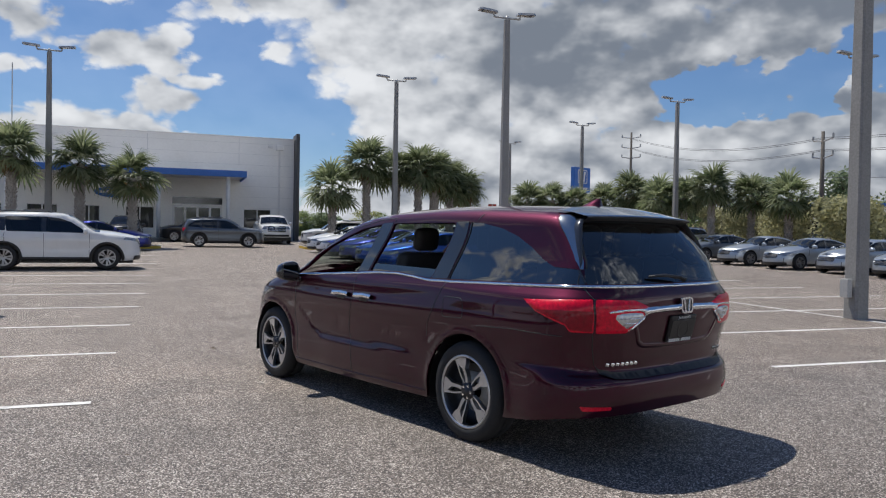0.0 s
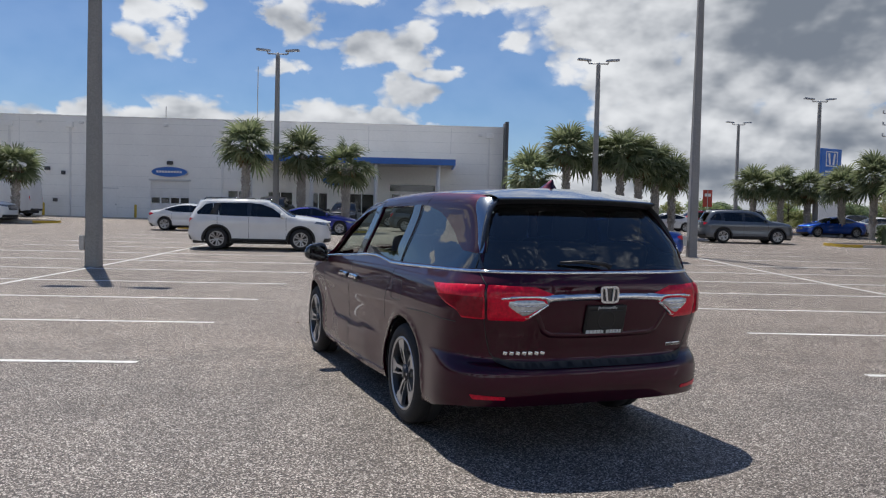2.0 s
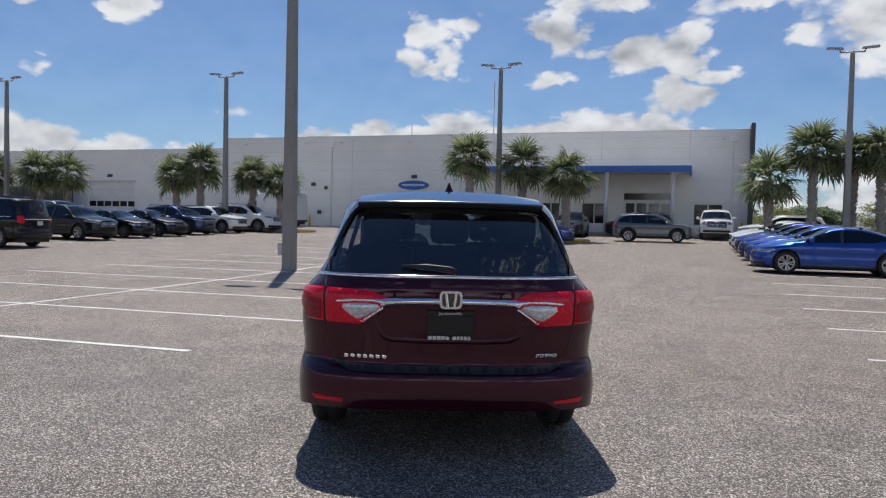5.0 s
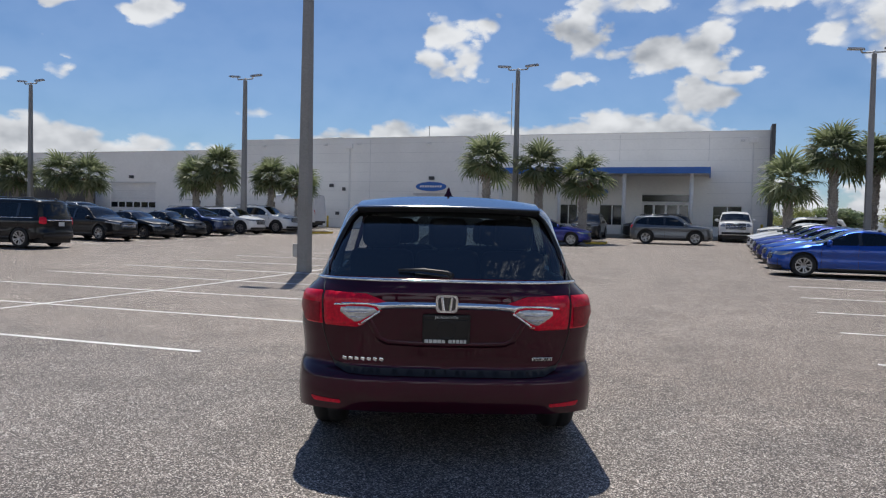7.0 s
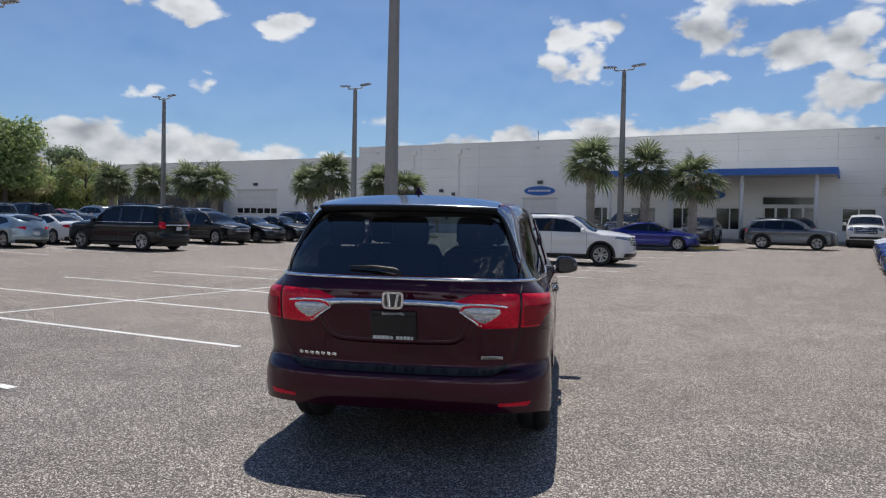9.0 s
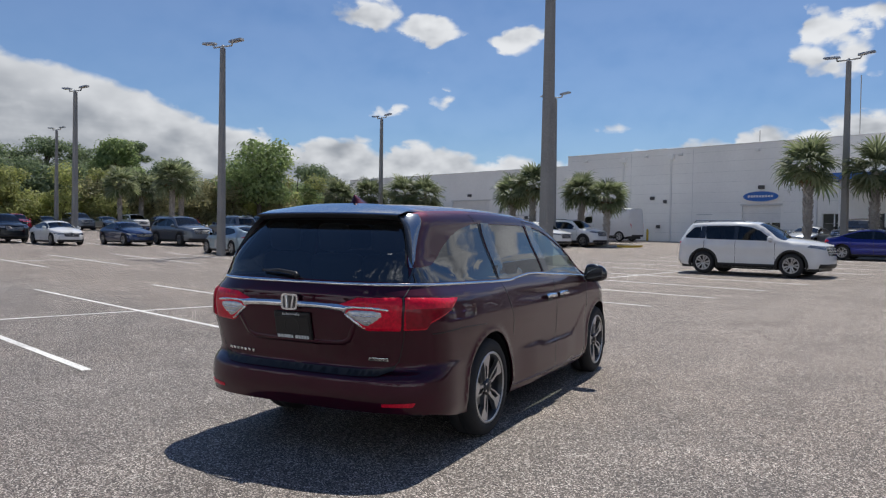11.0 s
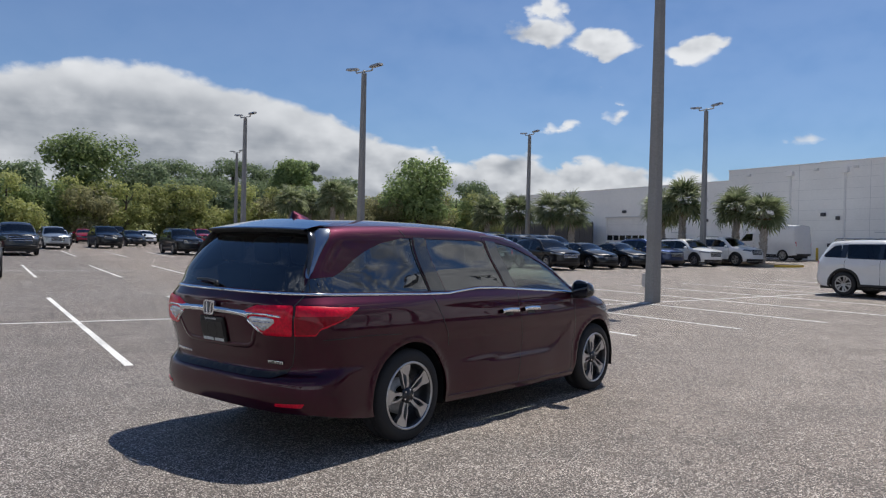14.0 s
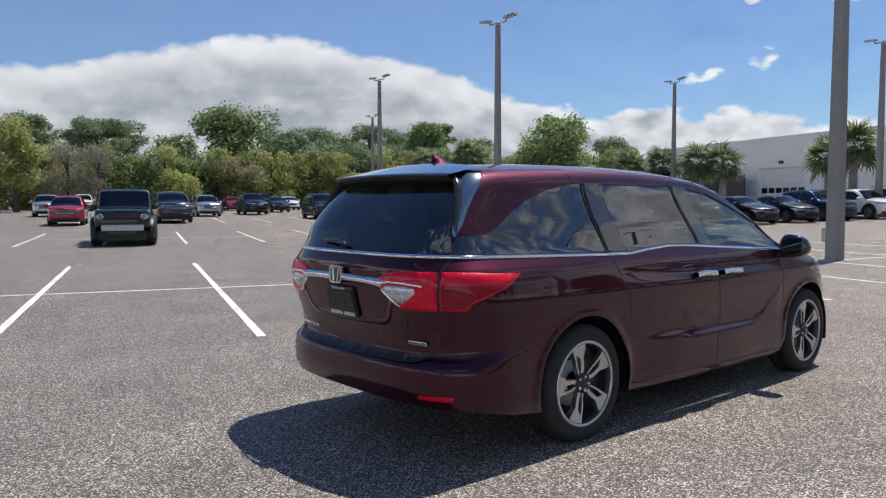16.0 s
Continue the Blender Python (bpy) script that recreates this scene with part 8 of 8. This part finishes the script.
# ---- islands, kerbs and walks ----
def island(x0, x1, y0, y1, label="raised planting island with concrete kerb and mulch", yellow=True):
    t = thing("planting_island", label, "island", kind="structure", m=LOT_TURN)
    z = float(rise((x0 + x1) / 2, (y0 + y1) / 2))
    dz = 0.14
    r = min(1.0, (y1 - y0) * 0.45)
    o = rounded([(x0, y0), (x1, y0), (x1, y1), (x0, y1)], r, 7)
    i = rounded([(x0 + 0.16, y0 + 0.16), (x1 - 0.16, y0 + 0.16), (x1 - 0.16, y1 - 0.16), (x0 + 0.16, y1 - 0.16)], r - 0.12, 7)
    bm = bmesh.new()
    n = len(o)
    ring = [[bm.verts.new((p[0], p[1], float(rise(p[0], p[1])) + h)) for p in q] for q, h in ((o, -0.15), (o, dz - 0.02), (o * 0.998 + i * 0.002, dz), (i, dz), (i, dz - 0.08))]
    for u, v in zip(ring, ring[1:]):
        for k in range(n):
            bm.faces.new((u[k], u[(k + 1) % n], v[(k + 1) % n], v[k]))
    bmesh.ops.recalc_face_normals(bm, faces=bm.faces)
    part("kerb", bm, M_KERB, t)
    bm = bmesh.new()
    bm.faces.new([bm.verts.new((p[0], p[1], float(rise(p[0], p[1])) + dz - 0.05)) for p in i])
    part("mulch_bed", bm, M_MULCH, t)
    if yellow:
        for x, s in ((x0, 1), (x1, -1)):
            bm = bmesh.new()
            for k in range(n):
                a, c = o[k], o[(k + 1) % n]
                if abs(a[0] - x) < 1.15 and abs(c[0] - x) < 1.15:
                    d = np.array([c[1] - a[1], a[0] - c[0]])
                    d = d / max(np.linalg.norm(d), 1e-6) * 0.006
                    h = float(rise(*a))
                    vs = [bm.verts.new((p[0] + d[0], p[1] + d[1], h + q)) for p, q in ((a, 0.0), (c, 0.0), (c, dz + 0.004), (a, dz + 0.004))]
                    bm.faces.new(vs)
            part("kerb_paint", bm, M_YELLOW, t, "yellow painted kerb nose")
    return t


island(-13.9, -3.2, 34.5, 36.9)
island(4.4, 15.8, 35.3, 38.6)
island(-34.0, -21.8, 36.9, 39.0)
island(-52.0, -37.5, 33.2, 36.0)
island(21.4, 34.5, 30.6, 33.2)
island(23.5, 36.0, 47.0, 52.0)
part("service_walk", a_box(-60.0, -16.2, WALL_Y - 3.2, WALL_Y - 0.02, BASE - 0.3, BASE + 0.07, bevel=0.02), M_KERB, None, m=LOT_TURN)
tagged(bpy.data.objects["service_walk"], "pale concrete walk along the building wall", "walk", kind="structure")


def seam_strip(points, width, name, label, mat):
    """An irregular sealed crack lying on the asphalt."""
    rg = random.Random(len(points) * 7)
    a = denser(points, 0.12, closed=False)
    v, f = [], []
    for k, p in enumerate(a):
        w = width * rg.uniform(0.45, 1.2)
        j = rg.uniform(-0.035, 0.035)
        for s in (-1, 1):
            q = (p[0], p[1] + j + s * w / 2)
            v.append((q[0], q[1], float(rise(*q)) + 0.004))
        if k:
            f.append((2 * k - 2, 2 * k, 2 * k + 1, 2 * k - 1))
    ob = new(name, mesh_from(v, f, mat, name))
    ob.matrix_basis = LOT_TURN
    return tagged(ob, label, "crack", kind="structure")


M_TAR = material("tar", (0.09, 0.08, 0.073), rough=0.85, vary=0.3, grain=20.0)
seam_strip([(-14, 0.75), (-8, 0.95), (-3.3, 0.85), (-1.7, 1.08), (1.0, 1.18), (2.2, 1.12), (3.3, 1.2), (6, 1.1), (14, 1.35)], 0.008, "pavement_crack", "dark irregular crack across the asphalt", M_TAR)
seam_strip([(-14, 14.6), (-6, 14.5), (4, 14.8), (14, 14.6)], 0.02, "pavement_crack", "dark irregular crack across the asphalt", M_TAR)

# a few dry leaves lying on the asphalt
leaf_bm = bmesh.new()
rg = random.Random(3)
for k in range(46):
    x, y = (rg.uniform(-7, 9), rg.uniform(-6, 7)) if k else (-1.93, 3.05)
    m = Matrix.Translation((x, y, float(rise(x, y)) + 0.012)) @ pose(0, 0, 0, rg.uniform(-25, 25), rg.uniform(-20, 20), rg.uniform(0, 360))
    s = 0.06 if k == 0 else rg.uniform(0.008, 0.022)
    vs = [leaf_bm.verts.new(m @ Vector(p)) for p in ((-s, 0, 0), (0, -s * 0.45, s * 0.2), (s, 0, 0.1 * s), (0, s * 0.45, s * 0.2))]
    leaf_bm.faces.new(vs)
litter = part("leaf_litter", leaf_bm, material("dry_leaf", (0.10, 0.07, 0.045), rough=0.9), None, m=LOT_TURN)
tagged(litter, "scattered small dry leaves on the asphalt", "litter", kind="stuff")


# ---- hedge ----
def hedge(x0, x1, y0, y1, h):
    rgh = random.Random(11)
    v, f = [], []
    for _ in range(5200):
        p = Vector((rgh.uniform(x0, x1), rgh.uniform(y0, y1), rgh.uniform(0.1, h)))
        side = rgh.choice((0, 1, 2, 2))
        if side == 0:
            p.y = y0 + rgh.uniform(-0.05, 0.1)
        elif side == 1:
            p.y = y1 - rgh.uniform(-0.05, 0.1)
        else:
            p.z = h + rgh.uniform(-0.12, 0.06)
        s = rgh.uniform(0.05, 0.10)
        n = Vector((rgh.gauss(0, 1), rgh.gauss(0, 1), rgh.gauss(0, 1))).normalized()
        u = n.orthogonal().normalized() * s
        w = n.cross(u) * 0.6
        i = len(v)
        v += [p - u, p - w, p + u, p + w]
        f.append((i, i + 1, i + 2, i + 3))
    t = thing("hedge", "low clipped dark green hedge on an island", "hedge", m=LOT_TURN @ Matrix.Translation((0, 0, float(rise(x0, y0)) + 0.1)))
    part("leaves", mesh_from(v, f, M_LEAFDARK, "leaves"), None, t)
    part("core", a_box(x0 + 0.15, x1 - 0.15, y0 + 0.15, y1 - 0.15, -0.1, h - 0.15, bevel=0.1), M_HEDGE, t)


hedge(24.2, 27.6, 31.2, 32.4, 1.0)


# ---- street side: sign, utility poles, wires ----
def brand_sign():
    t = thing("pylon_sign", "tall blue square dealership sign on a white pylon", "sign", m=on_lot(53.0, 90.0, 22))
    part("pylon", a_box(-1.9, 1.9, -0.3, 0.3, -0.5, 6.4, bevel=0.05), M_WHITE, t)
    part("neck", a_box(-1.3, 1.3, -0.2, 0.2, 6.4, 7.1), M_DARKMETAL, t)
    part("panel", a_box(-1.85, 1.85, -0.35, 0.35, 7.0, 10.6, bevel=0.06), M_BLUE, t, "blue sign panel")
    for s in (-1, 1):
        part("emblem_bar", a_box(-0.16, 0.16, -0.02, 0.02, -0.75, 0.75, bevel=0.02), M_WHITE, t, m=pose(s * 0.42, -0.37, 9.25, 0, s * 9))
    for x0, x1, z0, z1 in ((-1.0, 1.0, 8.28, 8.40), (-1.0, 1.0, 10.12, 10.24), (-1.06, -0.94, 8.3, 10.2), (0.94, 1.06, 8.3, 10.2)):
        part("emblem_edge", a_box(x0, x1, -0.385, -0.36, z0, z1), M_WHITE, t)
    part("name_bar", a_box(-1.1, 1.1, -0.385, -0.36, 7.4, 7.7), M_WHITE, t)
    return t


brand_sign()
M_UTILITY = material("utility_wood", (0.14, 0.125, 0.11), rough=0.95, vary=0.25, grain=12.0, bump=0.3)


def utility_pole(x, y, h, arms, turn):
    t = thing("utility_pole", "weathered wooden utility pole with insulator arms", "utility pole", "utility poles", m=on_lot(x, y, turn))
    part("pole", tube(bmesh.new(), [(0, 0, -0.5), (0, 0, h * 0.5), (0, 0, h)], [0.24, 0.2, 0.14], 12), M_UTILITY, t, smooth=True)
    for k in range(arms):
        z = h - 0.9 - k * 1.5
        for s in (-1, 1):
            a = part("arm", tube(bmesh.new(), [(0, 0, z), (s * 1.35, 0, z + 0.2)], 0.075, 6), M_GREYMETAL, t)
            part("insulator", tube(bmesh.new(), [(s * 1.35, 0, z + 0.2), (s * 1.35, 0, z + 0.6)], 0.10, 8), M_GREYMETAL, a)
    return t


UPOLES = [(61.8, 90.5, 16.3, 3, 140), (51.8, 45.2, 10.4, 2, 80), (47.0, 6.0, 10.2, 2, 80), (40.0, 120.0, 11.0, 1, 40)]
for p in UPOLES:
    utility_pole(*p)


def wire(a, b, sag):
    t = np.linspace(0, 1, 17)
    pts = [tuple(np.array(a) * (1 - k) + np.array(b) * k - np.array([0, 0, sag * 4 * k * (1 - k)])) for k in t]
    ob = part("overhead_wire", tube(bmesh.new(), pts, 0.022, 5), M_DARKMETAL, None, m=LOT_TURN)
    return tagged(ob, "thin dark overhead wire between utility poles", "wire", "overhead wires")


for dz, dx in ((-0.6, 1.0), (-2.1, 1.0), (-0.6, -1.0), (-2.1, -1.0)):
    g0, g1 = float(rise(61.8, 90.5)), float(rise(51.8, 45.2))
    wire((61.8 + dx * 0.5, 90.5 + dx * 0.6, g0 + 16.0 + dz), (51.8 + dx * 0.4, 45.2 + dx * 0.5, g1 + 10.2 + dz * 0.7), 1.4)
    wire((51.8 + dx * 0.4, 45.2 + dx * 0.5, g1 + 10.2 + dz * 0.7), (47.0 + dx * 0.4, 6.0 + dx * 0.5, g1 + 10.0 + dz * 0.7), 1.0)
wire((51.8, 45.2, 7.3), (47.0, 6.0, 7.2), 0.8)


def small_sign(x, y, h, turn):
    t = thing("kerb_sign", "small red sign on a thin post", "sign", m=on_lot(x, y, turn))
    part("post", tube(bmesh.new(), [(0, 0, -0.2), (0, 0, h)], 0.035, 8), M_GREYMETAL, t)
    part("plate", a_box(-0.32, 0.32, -0.02, 0.02, h - 1.15, h, bevel=0.01), material("sign_red", (0.45, 0.05, 0.03), rough=0.5), t)
    part("plate_bar", a_box(-0.22, 0.22, -0.026, -0.02, h - 0.45, h - 0.25), M_WHITE, t)


small_sign(19.4, 44.0, 3.1, 0)


# ---- far side of the street: cars and a low white building ----
for n, (y, (nm, lb, sp, col)) in enumerate(zip((16, 21, 25.5, 30, 34.5, 39, 44, 52, 60, 68), [("crossover", "white crossover parked in a row", CROSSOVER, P_WHITE), ("sedan", "white sedan parked in a row", SEDAN, P_WHITE), ("sport_utility", "dark grey sport utility parked in a row", SUV, P_GREY),
        ("sedan", "silver sedan parked in a row", SEDAN, P_SILVER), ("crossover", "white crossover parked in a row", CROSSOVER, P_WHITE), ("sport_utility", "black sport utility parked in a row", SUV, P_BLACK), ("sedan", "white sedan parked in a row", SEDAN, P_WHITE),
        ("crossover", "red crossover parked in a row", CROSSOVER, P_RED), ("sedan", "navy blue sedan parked in a row", SEDAN, P_NAVY), ("crossover", "dark grey crossover parked on the asphalt", CROSSOVER, P_DARKGREY)])):
    park(nm, lb, sp, col, 43.0 + (n % 3) * 1.5, float(y), 90)
for x, y, (nm, lb, sp, col) in ((33.0, 47.0, ("sedan", "white sedan parked in a row", SEDAN, P_WHITE)), (18.6, 50.5, ("sedan", "white sedan parked in a row", SEDAN, P_WHITE)), (22.5, 55.0, ("crossover", "red crossover parked in a row", CROSSOVER, P_RED)), (26.5, 56.0, ("sport_utility", "black sport utility parked in a row", SUV, P_BLACK)), (36.0, 44.0, ("crossover", "silver crossover parked in a row", CROSSOVER, P_SILVER))):
    park(nm, lb, sp, col, x, y, 90)


def far_shop(x, y, w, d, h, turn):
    t = thing("far_shop", "low white flat-roofed shop across the street", "building", m=on_lot(x, y, turn))
    part("wall", a_box(-w / 2, w / 2, -d / 2, d / 2, -1, h), M_WALL, t)
    part("roof_edge", a_box(-w / 2 - 0.2, w / 2 + 0.2, -d / 2 - 0.2, d / 2 + 0.2, h, h + 0.4), M_BLUE, t)
    for k in range(int(w // 4)):
        a = -w / 2 + 1.2 + k * 4
        win = part("window", a_box(a, a + 2.4, -d / 2 - 0.03, -d / 2 + 0.02, 0.9, 2.8), M_GLOSSBLACK, t)
        part("window_frame", a_box(a - 0.08, a + 2.48, -d / 2 - 0.06, -d / 2 - 0.01, 2.8, 2.92), M_WHITE, win)


far_shop(78.0, 62.0, 24, 14, 4.4, -60)


# ---- west end: dark screen fence by the wing ----
fence = thing("screen_fence", "dark slatted screen fence beside the building's wing", "fence", m=lot(0, 0, float(rise(-64, 50))))
for k in range(9):
    x = -70.0 + k * 2.0
    part("post", a_box(x - 0.05, x + 0.05, 49.9, 50.0, -0.3, 2.8), M_DARKMETAL, fence)
for k in range(60):
    x = -70.0 + k * 0.27
    part("slat", a_box(x, x + 0.25, 49.94, 49.97, 0.1, 2.7), M_DARKMETAL, fence)

# bollards and pipework by the service doors
for x in (-22.0, -17.5, -28.9, 5.6, -36.6):
    b = thing("bollard", "yellow steel bollard by the building", "bollard", "bollards", m=lot(x, WALL_Y - 0.9, BASE))
    part("post", tube(bmesh.new(), [(0, 0, -0.2), (0, 0, 1.0), (0, 0, 1.06)], [0.09, 0.09, 0.05], 12), M_YELLOW, b, smooth=True)
cage = thing("wire_cage", "low galvanised wire cage by the roll-up door", "cage", m=lot(-16.4, WALL_Y - 2.0, BASE))
for k in range(15):
    part("upright", tube(bmesh.new(), [(-1.6 + k * 0.23, 0, 0), (-1.6 + k * 0.23, 0, 1.1)], 0.02, 5), M_GREYMETAL, cage)
for z in (0.15, 0.6, 1.1):
    part("rail", tube(bmesh.new(), [(-1.6, 0, z), (1.62, 0, z)], 0.025, 6), M_GREYMETAL, cage)
